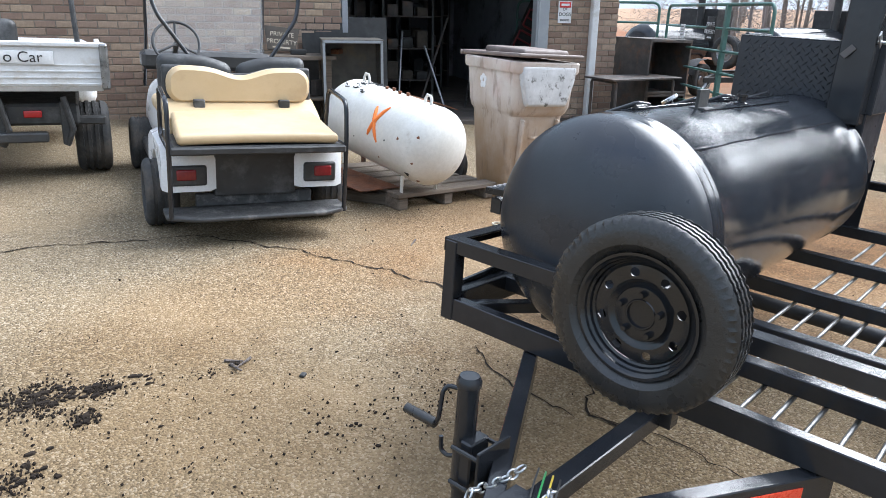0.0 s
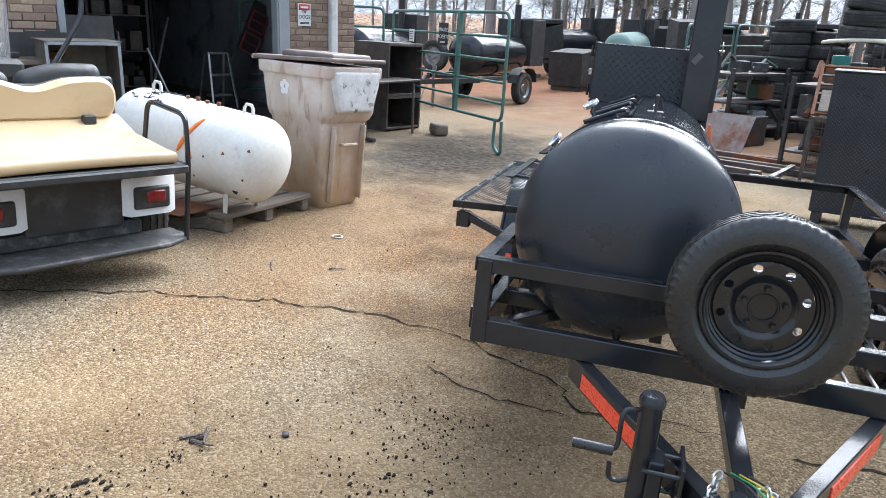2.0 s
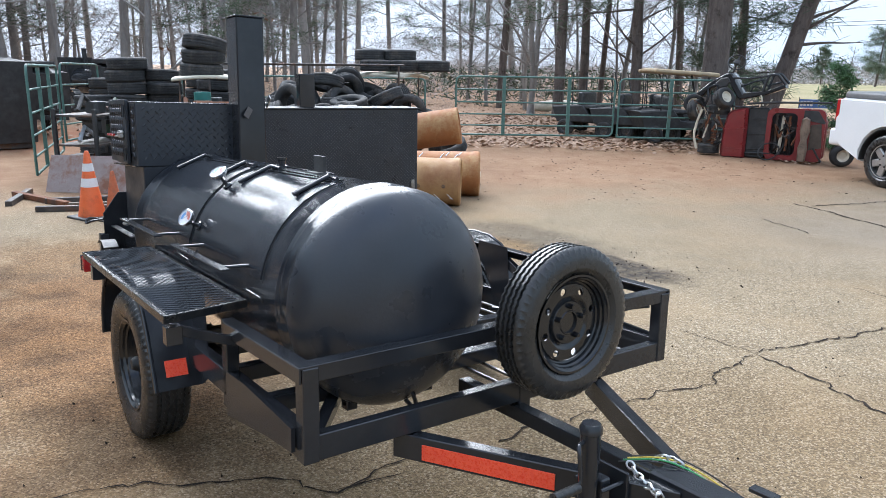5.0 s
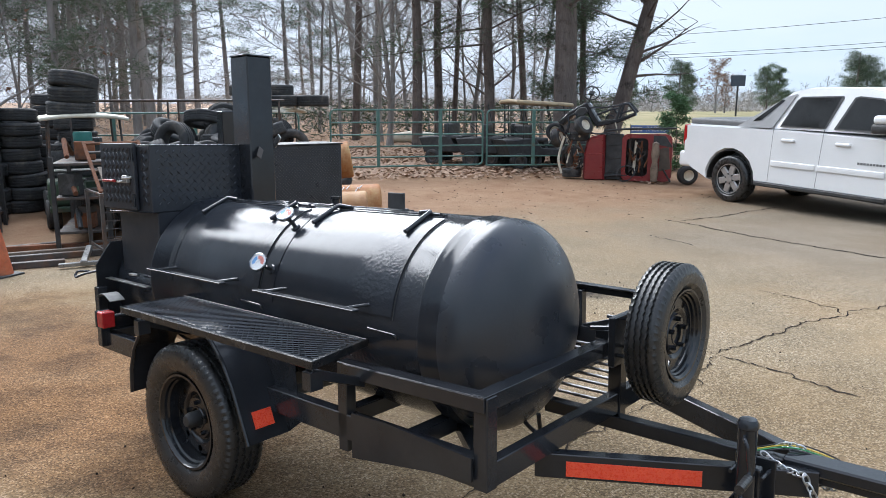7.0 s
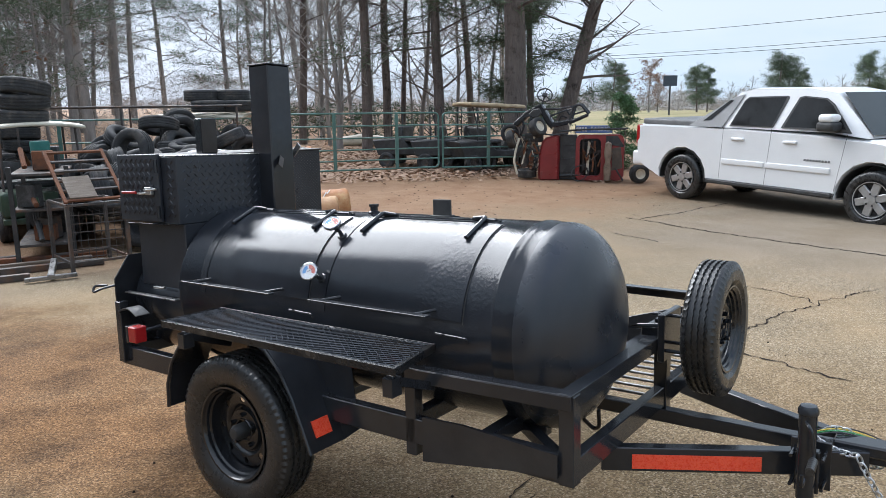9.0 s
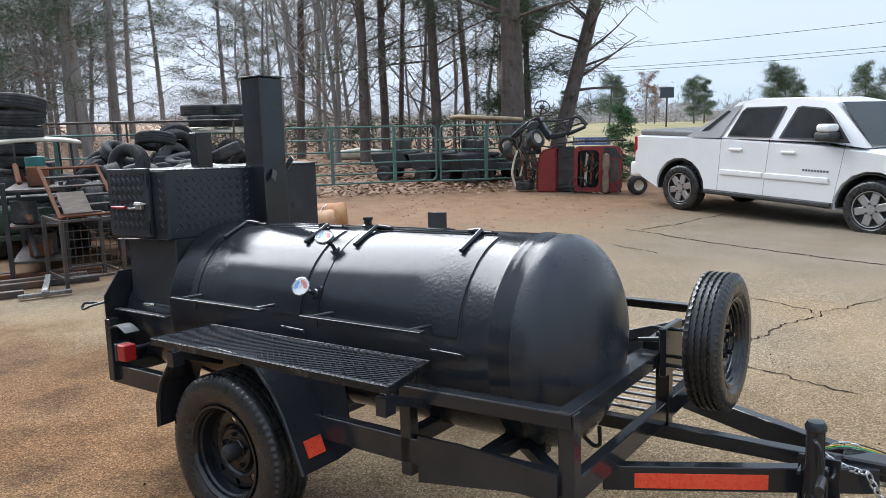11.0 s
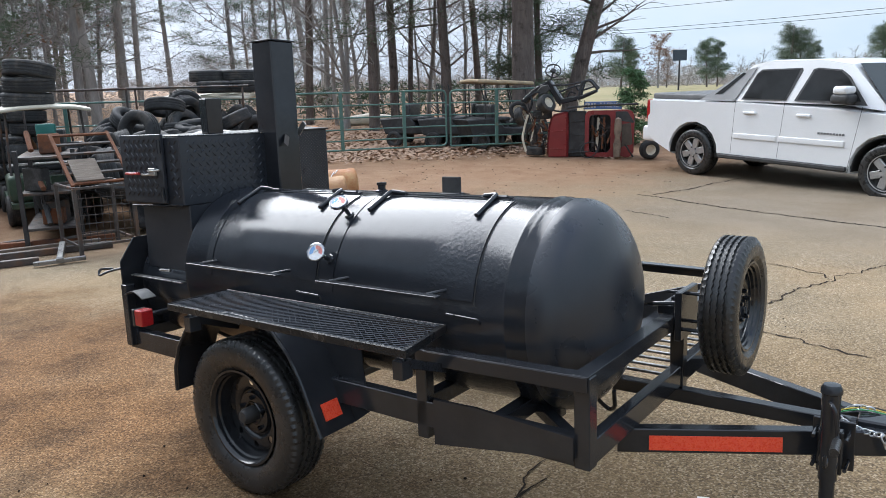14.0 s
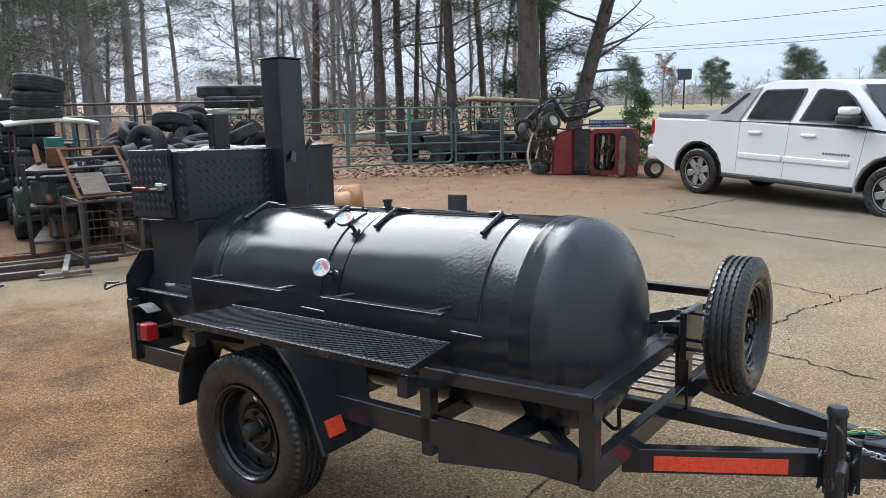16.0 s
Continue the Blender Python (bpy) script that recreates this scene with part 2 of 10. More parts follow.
def pipe(bm, pts, r, seg=10, slot=0, closed=False, taper=None):
    """A round bar swept along points."""
    pts = [Vector(p) for p in pts]
    n = len(pts)
    rings, side = [], None
    for i, p in enumerate(pts):
        if closed:
            t = pts[(i + 1) % n] - pts[i - 1]
        else:
            t = pts[min(i + 1, n - 1)] - pts[max(i - 1, 0)]
        t = t.normalized()
        if side is None:
            side = t.orthogonal().normalized()
        side = (side - t * side.dot(t)).normalized()
        other = t.cross(side)
        rr = r if taper is None else r * taper[i]
        rings.append([bm.verts.new(p + rr * (math.cos(2 * math.pi * k / seg) * side + math.sin(2 * math.pi * k / seg) * other)) for k in range(seg)])
    for i in range(n if closed else n - 1):
        a, b = rings[i], rings[(i + 1) % n]
        for k in range(seg):
            bm.faces.new((a[k], a[(k + 1) % seg], b[(k + 1) % seg], b[k])).material_index = slot
    if not closed:
        bm.faces.new(list(reversed(rings[0]))).material_index = slot
        bm.faces.new(rings[-1]).material_index = slot
    return bm


def rounded(pts, r, n=5):
    """Corner points of a line turned into arcs."""
    pts = [Vector(p) for p in pts]
    out = [pts[0]]
    for a, b, c in zip(pts, pts[1:], pts[2:]):
        d0, d1 = (a - b), (c - b)
        q = min(r, 0.45 * d0.length, 0.45 * d1.length)
        s, e = b + d0.normalized() * q, b + d1.normalized() * q
        for k in range(n + 1):
            t = k / n
            out.append((1 - t) ** 2 * s + 2 * t * (1 - t) * b + t * t * e)
    out.append(pts[-1])
    return out


def lathe(bm, prof, seg=32, m=None, slot=0, wobble=None):
    """Profile of (radius, height) turned round z."""
    m = m or Matrix()
    rings = []
    for i, (r, h) in enumerate(prof):
        if r < 1e-6:
            rings.append([bm.verts.new(m @ Vector((0, 0, h)))])
            continue
        ring = []
        for k in range(seg):
            a = 2 * math.pi * k / seg
            rr, hh = wobble(i, k, r, h) if wobble else (r, h)
            ring.append(bm.verts.new(m @ Vector((rr * math.cos(a), rr * math.sin(a), hh))))
        rings.append(ring)
    for a, b in zip(rings, rings[1:]):
        for k in range(seg):
            k1 = (k + 1) % seg
            if len(a) == 1 and len(b) == 1:
                break
            if len(a) == 1:
                vs = (a[0], b[k1], b[k])
            elif len(b) == 1:
                vs = (a[k], a[k1], b[0])
            else:
                vs = (a[k], a[k1], b[k1], b[k])
            bm.faces.new(vs).material_index = slot
    return bm


def plate(bm, outline, thick, m=None, slot=0):
    """A flat sheet: outline in x, y, from z = 0 up to thick."""
    m = m or Matrix()
    lo = [bm.verts.new(m @ Vector((x, y, 0))) for x, y in outline]
    hi = [bm.verts.new(m @ Vector((x, y, thick))) for x, y in outline]
    area = sum(a[0] * b[1] - b[0] * a[1] for a, b in zip(outline, outline[1:] + outline[:1]))
    if area < 0:
        lo.reverse(), hi.reverse()
    bm.faces.new(list(reversed(lo))).material_index = slot
    bm.faces.new(hi).material_index = slot
    n = len(lo)
    for k in range(n):
        bm.faces.new((lo[k], lo[(k + 1) % n], hi[(k + 1) % n], hi[k])).material_index = slot
    return bm


def spread(bm, curve, lo, hi, axis_m=None, slot=0, thick=0.0):
    """A strip: a curve of (u, v) points pulled from lo to hi; with thickness along its normal."""
    m = axis_m or Matrix()
    pts = [Vector((u, v)) for u, v in curve]
    n = len(pts)
    sets = []
    for off in ((0.0, thick) if thick else (0.0,)):
        rows = []
        for i, p in enumerate(pts):
            t = (pts[min(i + 1, n - 1)] - pts[max(i - 1, 0)]).normalized()
            q = p + Vector((-t.y, t.x)) * off
            rows.append([bm.verts.new(m @ Vector((q.x, w, q.y))) for w in (lo, hi)])
        for a, b in zip(rows, rows[1:]):
            vs = (a[0], a[1], b[1], b[0])
            bm.faces.new(vs if off == 0 else tuple(reversed(vs))).material_index = slot
        sets.append(rows)
    if thick:
        A, B = sets
        for a0, a1, b0, b1 in zip(A, A[1:], B, B[1:]):
            bm.faces.new((a0[0], a1[0], b1[0], b0[0])).material_index = slot
            bm.faces.new((a0[1], b0[1], b1[1], a1[1])).material_index = slot
        for a, b, fl in ((A[0], B[0], False), (A[-1], B[-1], True)):
            vs = (a[0], b[0], b[1], a[1])
            bm.faces.new(tuple(reversed(vs)) if fl else vs).material_index = slot
    return bm


def tyre(bm, radius, width, bore, m, blocks=64, grooves=4, slot=0, notch=0.006):
    """A tyre round the z axis of m: rounded walls, grooved tread, notched shoulders."""
    w = width / 2
    prof, tread = [(bore, -w * 0.62), (bore + 0.012, -w * 0.78), (bore + 0.3 * (radius - bore), -w * 0.98), (bore + 0.62 * (radius - bore), -w)], []
    prof += [(radius - 0.022, -w * 0.95), (radius - 0.007, -w * 0.84)]
    n = grooves * 2 + 1
    for g in range(n):
        a, b = -0.74 + 1.48 * g / n, -0.74 + 1.48 * (g + 1) / n
        deep = g % 2 == 1
        r = radius - (0.008 if deep else 0.0)
        for q in (a + 0.01, b - 0.01):
            tread.append(len(prof))
            prof.append((r, w * q))
    prof += [(radius - 0.007, w * 0.84), (radius - 0.022, w * 0.95)]
    prof += [(bore + 0.62 * (radius - bore), w), (bore + 0.3 * (radius - bore), w * 0.98), (bore + 0.012, w * 0.78), (bore, w * 0.62), (bore, -w * 0.62)]
    edge = {4, 5, len(prof) - 7, len(prof) - 6}
    seg = blocks * 2
    first, last = tread[0], tread[-1]

    def wobble(i, k, r, h):
        if i in edge or i in (first, last):
            return (r - (notch if k % 2 else 0), h * (0.985 if k % 2 else 1.0))
        if i in tread:
            return (r, h + 0.0022 * (1 if k % 2 else -1))
        return (r, h)

    return lathe(bm, prof, seg, m, slot, wobble)


def rim(bm, radius, width, m, holes=8, dish=0.0, slot=0):
    """A pressed steel wheel: barrel with lips, disc with round hand holes, raised hub ring and lugs."""
    w = width / 2
    barrel = [(0.93, -1), (1, -1), (1, -0.93), (0.9, -0.75), (0.82, -0.3), (0.82, 0.35), (0.9, 0.75), (1.0, 0.93), (1.0, 1), (0.955, 1), (0.93, 0.9), (0.90, 0.84), (0.885, 0.70), (0.85, 0.62), (0.835, 0.45), (0.80, 0.38 + dish), (0.775, 0.46 + dish)]
    lathe(bm, [(radius * r, w * h) for r, h in barrel], 64, m, slot)
    z = 0.5 + dish
    # flat ring with a round hole in each sector
    R0, R1, RC, RH = 0.56, 0.775, 0.665, 0.078
    zz = lambda r: w * (z - 0.25 * max(0.0, r - RC) - 0.04)
    for k in range(holes):
        mid = 2 * math.pi * k / holes
        st = math.pi / holes / 2
        edge = [(R1, -2), (R1, -1), (R1, 0), (R1, 1), (R1, 2), (RC, 2), (R0, 2), (R0, 1), (R0, 0), (R0, -1), (R0, -2), (RC, -2)]
        outer, inner, lip = [], [], []
        for r, q in edge:
            a = mid + q * st
            outer.append(bm.verts.new(m @ Vector((radius * r * math.cos(a), radius * r * math.sin(a), zz(r)))))
            dx, dy = r * math.cos(a) - RC * math.cos(mid), r * math.sin(a) - RC * math.sin(mid)
            ln = math.hypot(dx, dy)
            hx, hy = RC * math.cos(mid) + RH * dx / ln, RC * math.sin(mid) + RH * dy / ln
            inner.append(bm.verts.new(m @ Vector((radius * hx, radius * hy, zz(RC)))))
            lip.append(bm.verts.new(m @ Vector((radius * hx, radius * hy, zz(RC) - 0.005))))
        n = len(edge)
        for i in range(n):
            j = (i + 1) % n
            bm.faces.new((outer[i], outer[j], inner[j], inner[i])).material_index = slot
            bm.faces.new((inner[i], inner[j], lip[j], lip[i])).material_index = slot
    hub = [(0.56, z - 0.04), (0.52, z - 0.08), (0.48, z - 0.20), (0.455, z - 0.22), (0.44, z - 0.10), (0.425, z - 0.04), (0.33, z - 0.02), (0.25, z - 0.03), (0.235, z + 0.02), (0.215, z + 0.02), (0.205, z - 0.12), (0.0, z - 0.13)]
    lathe(bm, [(radius * r, w * h) for r, h in hub], 48, m, slot)
    for k in range(5):
        a = 2 * math.pi * (k + 0.25) / 5
        lathe(bm, [(0, 0.016), (0.007, 0.016), (0.0095, 0.006), (0.0095, 0)], 6, m @ Matrix.Translation((radius * 0.335 * math.cos(a), radius * 0.335 * math.sin(a), w * (z - 0.02))), slot)
    return bm


def wheel(parent, name, m, radius, width, rim_r, rubber=None, metal=None, blocks=64, dish=0.0, label=""):
    """A wheel whose outer side looks along z of m."""
    w = thing_part(name, parent, m, label)
    b = bm_new()
    tyre(b, radius, width, rim_r * 0.95, Matrix(), blocks)
    part("tyre", b, rubber or RUBBER, w)
    b = bm_new()
    rim(b, rim_r, width * 0.86, Matrix(), dish=dish)
    part("rim", b, metal or RIM_BLACK, w)
    return w


def thing_part(name, parent, m, label=""):
    """An Empty under a thing that gathers the pieces of one part."""
    ob = new(name)
    ob.empty_display_size = 0.05
    ob.parent = parent
    ob.matrix_basis = m
    if label:
        ob["label"] = label
    return ob


def text_mesh(body, size, depth=0.001):
    cu = bpy.data.curves.new("lettering", "FONT")
    cu.body, cu.size, cu.extrude, cu.align_x, cu.align_y = body, size, depth, "CENTER", "CENTER"
    ob = bpy.data.objects.new("lettering", cu)
    scene.collection.objects.link(ob)
    bpy.context.view_layer.update()
    me = bpy.data.meshes.new_from_object(ob)
    bpy.data.objects.remove(ob)
    return me


def lettering(body, size, material, parent, m, label=""):
    me = text_mesh(body, size)
    me.materials.append(material)
    ob = new("lettering", me)
    ob.parent = parent
    ob.matrix_basis = m
    if label:
        ob["label"] = label
    return ob


def rbox(bm, lo, hi, r, n=4, m=None, slot=0, shape=None):
    """A box with round edges of radius r. shape(p): an optional change of each point."""
    lo, hi = Vector(lo), Vector(hi)
    r = min(r, 0.499 * min(hi - lo))
    seen = {}

    def vert(p):
        key = tuple(round(c, 5) for c in p)
        if key not in seen:
            core = Vector([min(max(p[k], lo[k] + r), hi[k] - r) for k in range(3)])
            d = p - core
            q = core + d.normalized() * r if d.length > 1e-9 else p
            if shape:
                q = shape(q)
            seen[key] = bm.verts.new(m @ q if m else q)
        return seen[key]

    def steps(k):
        a, b = lo[k], hi[k]
        mid = max(1, int((b - a - 2 * r) / max(0.06, (b - a) / 8)))
        s = [a + r * i / n for i in range(n)]
        s += [a + r + (b - a - 2 * r) * i / mid for i in range(mid)]
        s += [b - r + r * i / n for i in range(n + 1)]
        return s

    for a in range(3):
        b, c = [k for k in range(3) if k != a]
        sb, sc = steps(b), steps(c)
        for sg, val in ((-1, lo[a]), (1, hi[a])):
            for i in range(len(sb) - 1):
                for j in range(len(sc) - 1):
                    quad = []
                    for u, v in ((sb[i], sc[j]), (sb[i + 1], sc[j]), (sb[i + 1], sc[j + 1]), (sb[i], sc[j + 1])):
                        p = Vector((0, 0, 0))
                        p[a], p[b], p[c] = val, u, v
                        quad.append(vert(p))
                    flip = (sg > 0) == (a == 1)
                    if len(set(quad)) == 4:
                        f = bm.faces.new(tuple(reversed(quad)) if flip else quad)
                        f.material_index = slot
    return bm


def slab(bm, outline, y0, y1, tuck=0.0, slot=0, tuck_at=0.03, m=None):
    """A side outline in x, z pulled across from y0 to y1, with the outer edges tucked in."""
    m = m or Matrix()
    n = len(outline)
    cx, cz = sum(p[0] for p in outline) / n, sum(p[1] for p in outline) / n
    rows = []
    stations = [(y0, 1), (y0 + tuck_at, 0), (y1 - tuck_at, 0), (y1, 1)] if tuck else [(y0, 0), (y1, 0)]
    for y, t in stations:
        ring = []
        for i, (x, z) in enumerate(outline):
            if t:
                a, b = outline[i - 1], outline[(i + 1) % n]
                tx, tz = b[0] - a[0], b[1] - a[1]
                ln = math.hypot(tx, tz) or 1
                s = 1 if sum(p[0] * q[1] - q[0] * p[1] for p, q in zip(outline, outline[1:] + outline[:1])) > 0 else -1
                x, z = x - s * tz / ln * tuck, z + s * tx / ln * tuck
            ring.append(bm.verts.new(m @ Vector((x, y, z))))
        rows.append(ring)
    for a, b in zip(rows, rows[1:]):
        for k in range(n):
            bm.faces.new((a[k], a[(k + 1) % n], b[(k + 1) % n], b[k])).material_index = slot
    bm.faces.new(list(reversed(rows[0]))).material_index = slot
    bm.faces.new(rows[-1]).material_index = slot
    bmesh.ops.recalc_face_normals(bm, faces=bm.faces[:])
    return bm


def lozenges(bm, m, w, h, cell=0.04):
    """Raised tread lozenges over a w x h field in x, y of m, standing up along z."""
    L, B, H = 0.36 * cell, 0.11 * cell, 0.004
    for j in range(int(2 * h / cell)):
        for i in range(int(w / cell)):
            x, y = (i + (0.75 if j % 2 else 0.25)) * cell, (j + 0.5) * cell / 2
            if x > w - L or y > h - L or x < L or y < L:
                continue
            c = 0.7071
            ux, uy = (c, c) if j % 2 else (c, -c)
            v = [bm.verts.new(m @ Vector((x + ux * a * L - uy * q * B, y + uy * a * L + ux * q * B, z))) for a, q, z in ((-1, 0, 0), (0, -1, 0), (1, 0, 0), (0, 1, 0), (-0.55, 0, H), (0.55, 0, H))]
            for f in ((0, 1, 5, 4), (1, 2, 5), (2, 3, 5), (3, 0, 4, 5)):
                try:
                    bm.faces.new([v[k] for k in f])
                except ValueError:
                    pass
    return bm

# ---- ground ----
def ground_material():
    m, nt, p = nodes_of("yard")
    geo = nt.nodes.new("ShaderNodeNewGeometry")
    sp = nt.nodes.new("ShaderNodeSeparateXYZ")
    nt.links.new(geo.outputs["Position"], sp.inputs[0])
    X, Y = sp.outputs[0], sp.outputs[1]

    def nz(scale, detail, lo, hi, rough=0.6):
        tx = nt.nodes.new("ShaderNodeTexNoise")
        tx.inputs["Scale"].default_value, tx.inputs["Detail"].default_value, tx.inputs["Roughness"].default_value = scale, detail, rough
        nt.links.new(geo.outputs["Position"], tx.inputs["Vector"])
        rm = nt.nodes.new("ShaderNodeMapRange")
        rm.inputs[1].default_value, rm.inputs[2].default_value = lo, hi
        nt.links.new(tx.outputs["Fac"], rm.inputs[0])
        return rm.outputs[0]

    def ramp(v, lo, hi):
        rm = nt.nodes.new("ShaderNodeMapRange")
        rm.interpolation_type = "SMOOTHSTEP"
        rm.inputs[1].default_value, rm.inputs[2].default_value = lo, hi
        nt.links.new(v, rm.inputs[0])
        return rm.outputs[0]

    def wash(fac, a, c):
        """Colour soaked into the stones: multiplies what lies under it."""
        mx = nt.nodes.new("ShaderNodeMixRGB")
        mx.blend_type = "MULTIPLY"
        nt.links.new(fac, mx.inputs[0])
        nt.links.new(a, mx.inputs[1])
        mx.inputs[2].default_value = rgb(c)
        return mx.outputs[0]

    def spot(x, y, rx, ry, soft=0.5):
        """1 inside a ragged patch."""
        dx = mathn(nt, "DIVIDE", mathn(nt, "SUBTRACT", X, x), rx)
        dy = mathn(nt, "DIVIDE", mathn(nt, "SUBTRACT", Y, y), ry)
        d = mathn(nt, "SQRT", mathn(nt, "ADD", mathn(nt, "MULTIPLY", dx, dx), mathn(nt, "MULTIPLY", dy, dy)))
        d = mathn(nt, "ADD", d, mathn(nt, "MULTIPLY", mathn(nt, "SUBTRACT", nz(1.7, 6, 0.2, 0.8), 0.5), 0.9))
        return mathn(nt, "SUBTRACT", 1.0, ramp(d, 1 - soft, 1 + soft))

    # exposed stone chips
    vo = nt.nodes.new("ShaderNodeTexVoronoi")
    vo.inputs["Scale"].default_value = 135
    nt.links.new(geo.outputs["Position"], vo.inputs["Vector"])
    chip = nt.nodes.new("ShaderNodeSeparateColor")
    nt.links.new(vo.outputs["Color"], chip.inputs[0])
    stone = mix(nt, chip.outputs[0], (0.085, 0.064, 0.040), (0.33, 0.255, 0.155))
    stone = mix(nt, mathn(nt, "MULTIPLY", ramp(chip.outputs[1], 0.78, 0.92), 0.85), stone, (0.50, 0.425, 0.315))
    grit = nz(300, 3, 0.35, 0.65)
    asphalt = mix(nt, 0.16, stone, mix(nt, grit, (0.088, 0.071, 0.054), (0.184, 0.146, 0.105)))
    # worn tone in broad patches, clay washed over it
    asphalt = mix(nt, mathn(nt, "MULTIPLY", nz(0.55, 7, 0.38, 0.66), 0.36), asphalt, (0.12, 0.096, 0.066))
    clay_fac = mathn(nt, "MULTIPLY", nz(0.42, 8, 0.46, 0.70), 0.5)
    clay = mix(nt, nz(5, 7, 0.3, 0.7), (0.27, 0.18, 0.09), (0.34, 0.24, 0.135))
    asphalt = mix(nt, clay_fac, asphalt, clay)
    rusty = mathn(nt, "MAXIMUM", spot(-3.0, -2.2, 2.2, 0.9), spot(-3.2, -0.3, 1.6, 1.3))
    asphalt = wash(mathn(nt, "MULTIPLY", rusty, 0.45), asphalt, (1.0, 0.68, 0.42))
    rusty = mathn(nt, "MAXIMUM", spot(-0.3, -2.2, 1.0, 0.5), spot(-2.6, 1.9, 1.3, 0.9))
    asphalt = wash(mathn(nt, "MULTIPLY", rusty, 0.4), asphalt, (1.0, 0.8, 0.58))
    brown = mathn(nt, "MAXIMUM", spot(-2.5, -1.0, 1.7, 0.75), spot(-4.7, -0.4, 1.6, 1.0))
    asphalt = wash(mathn(nt, "MULTIPLY", brown, 0.85), asphalt, (0.68, 0.52, 0.37))
    asphalt = wash(mathn(nt, "MULTIPLY", mathn(nt, "MULTIPLY", brown, nz(2.3, 7, 0.45, 0.62)), 0.7), asphalt, (0.42, 0.42, 0.44))
    # pale concrete apron past the trailer
    apron = mathn(nt, "MULTIPLY", ramp(Y, 4.2, 7.5), ramp(X, -5.0, -1.5))
    pale = mix(nt, nz(1.3, 7, 0.3, 0.7), (0.170, 0.136, 0.099), (0.231, 0.194, 0.150))
    asphalt = mix(nt, mathn(nt, "MULTIPLY", apron, 0.75), asphalt, pale)
    # old brown wash on the stones beside the tongue
    worn = mathn(nt, "MAXIMUM", spot(0.25, 0.75, 1.3, 1.5), spot(0.9, -1.4, 0.8, 0.8))
    asphalt = wash(mathn(nt, "MULTIPLY", worn, 0.85), asphalt, (0.76, 0.71, 0.64))
    asphalt = wash(mathn(nt, "MULTIPLY", spot(-3.6, 3.2, 0.9, 0.3), 0.6), asphalt, (1.0, 0.74, 0.42))
    # dark oil and wet stains
    dark = mathn(nt, "MAXIMUM", mathn(nt, "MAXIMUM", mathn(nt, "MULTIPLY", spot(-4.0, 3.82, 1.3, 0.42, 0.5), 0.55), spot(-2.7, 3.55, 0.85, 0.30, 0.3)), spot(-6.6, -2.6, 2.4, 1.1))
    dark = mathn(nt, "MULTIPLY", dark, mathn(nt, "ADD", 0.6, mathn(nt, "MULTIPLY", nz(14, 6, 0.35, 0.65), 0.38)))
    asphalt = mix(nt, dark, asphalt, (0.024, 0.020, 0.018))
    # bare clay towards the back, leaves under the trees, grass beyond
    far = mathn(nt, "ADD", mathn(nt, "MULTIPLY", X, -0.8), mathn(nt, "MULTIPLY", Y, 0.42))
    far = mathn(nt, "ADD", far, mathn(nt, "MULTIPLY", mathn(nt, "SUBTRACT", nz(0.5, 6, 0.2, 0.8), 0.5), 3.5))
    dirt = mix(nt, nz(2.2, 8, 0.3, 0.7), (0.22, 0.125, 0.070), (0.32, 0.215, 0.135))
    dirt = mix(nt, mathn(nt, "MULTIPLY", nz(40, 5, 0.4, 0.7), 0.5), dirt, (0.2, 0.11, 0.065))
    base = mix(nt, mathn(nt, "MULTIPLY", ramp(far, 5.5, 9.0), mathn(nt, "SUBTRACT", 1.0, mathn(nt, "MULTIPLY", apron, 0.8))), asphalt, dirt)
    red = ramp(mathn(nt, "ADD", mathn(nt, "MULTIPLY", X, -1.0), mathn(nt, "MULTIPLY", nz(0.6, 5, 0.2, 0.8), 3.0)), 15.0, 19.0)
    base = mix(nt, mathn(nt, "MULTIPLY", red, 0.8), base, mix(nt, nz(3, 7, 0.3, 0.7), (0.26, 0.10, 0.052), (0.32, 0.16, 0.09)))
    leaf = mix(nt, nz(9, 8, 0.35, 0.65), (0.15, 0.085, 0.05), (0.36, 0.235, 0.15))
    leaf = mix(nt, mathn(nt, "MULTIPLY", nz(45, 4, 0.45, 0.6), 0.6), leaf, (0.47, 0.33, 0.22))
    deep = mathn(nt, "ADD", mathn(nt, "MULTIPLY", X, -0.74), mathn(nt, "MULTIPLY", Y, 0.67))
    deep = mathn(nt, "ADD", deep, mathn(nt, "MULTIPLY", mathn(nt, "SUBTRACT", nz(0.45, 7, 0.2, 0.8), 0.5), 3.0))
    base = mix(nt, ramp(deep, 15.2, 17.0), base, leaf)
    field = mathn(nt, "MULTIPLY", ramp(Y, 27.0, 33.0), ramp(mathn(nt, "ADD", X, mathn(nt, "MULTIPLY", Y, 0.62)), 0.0, 6.0))
    grass = mix(nt, nz(0.09, 6, 0.35, 0.65), (0.15, 0.145, 0.068), (0.25, 0.205, 0.115))
    base = mix(nt, field, base, grass)
    nt.links.new(base, p.inputs["Base Color"])
    rr = nt.nodes.new("ShaderNodeMapRange")
    rr.inputs[3].default_value, rr.inputs[4].default_value = 0.8, 1.0
    nt.links.new(nz(1.1, 6, 0.3, 0.7), rr.inputs[0])
    nt.links.new(rr.outputs[0], p.inputs["Roughness"])
    p.inputs["Specular IOR Level"].default_value = 0.12
    bp = nt.nodes.new("ShaderNodeBump")
    bp.inputs["Strength"].default_value, bp.inputs["Distance"].default_value = 0.7, 0.006
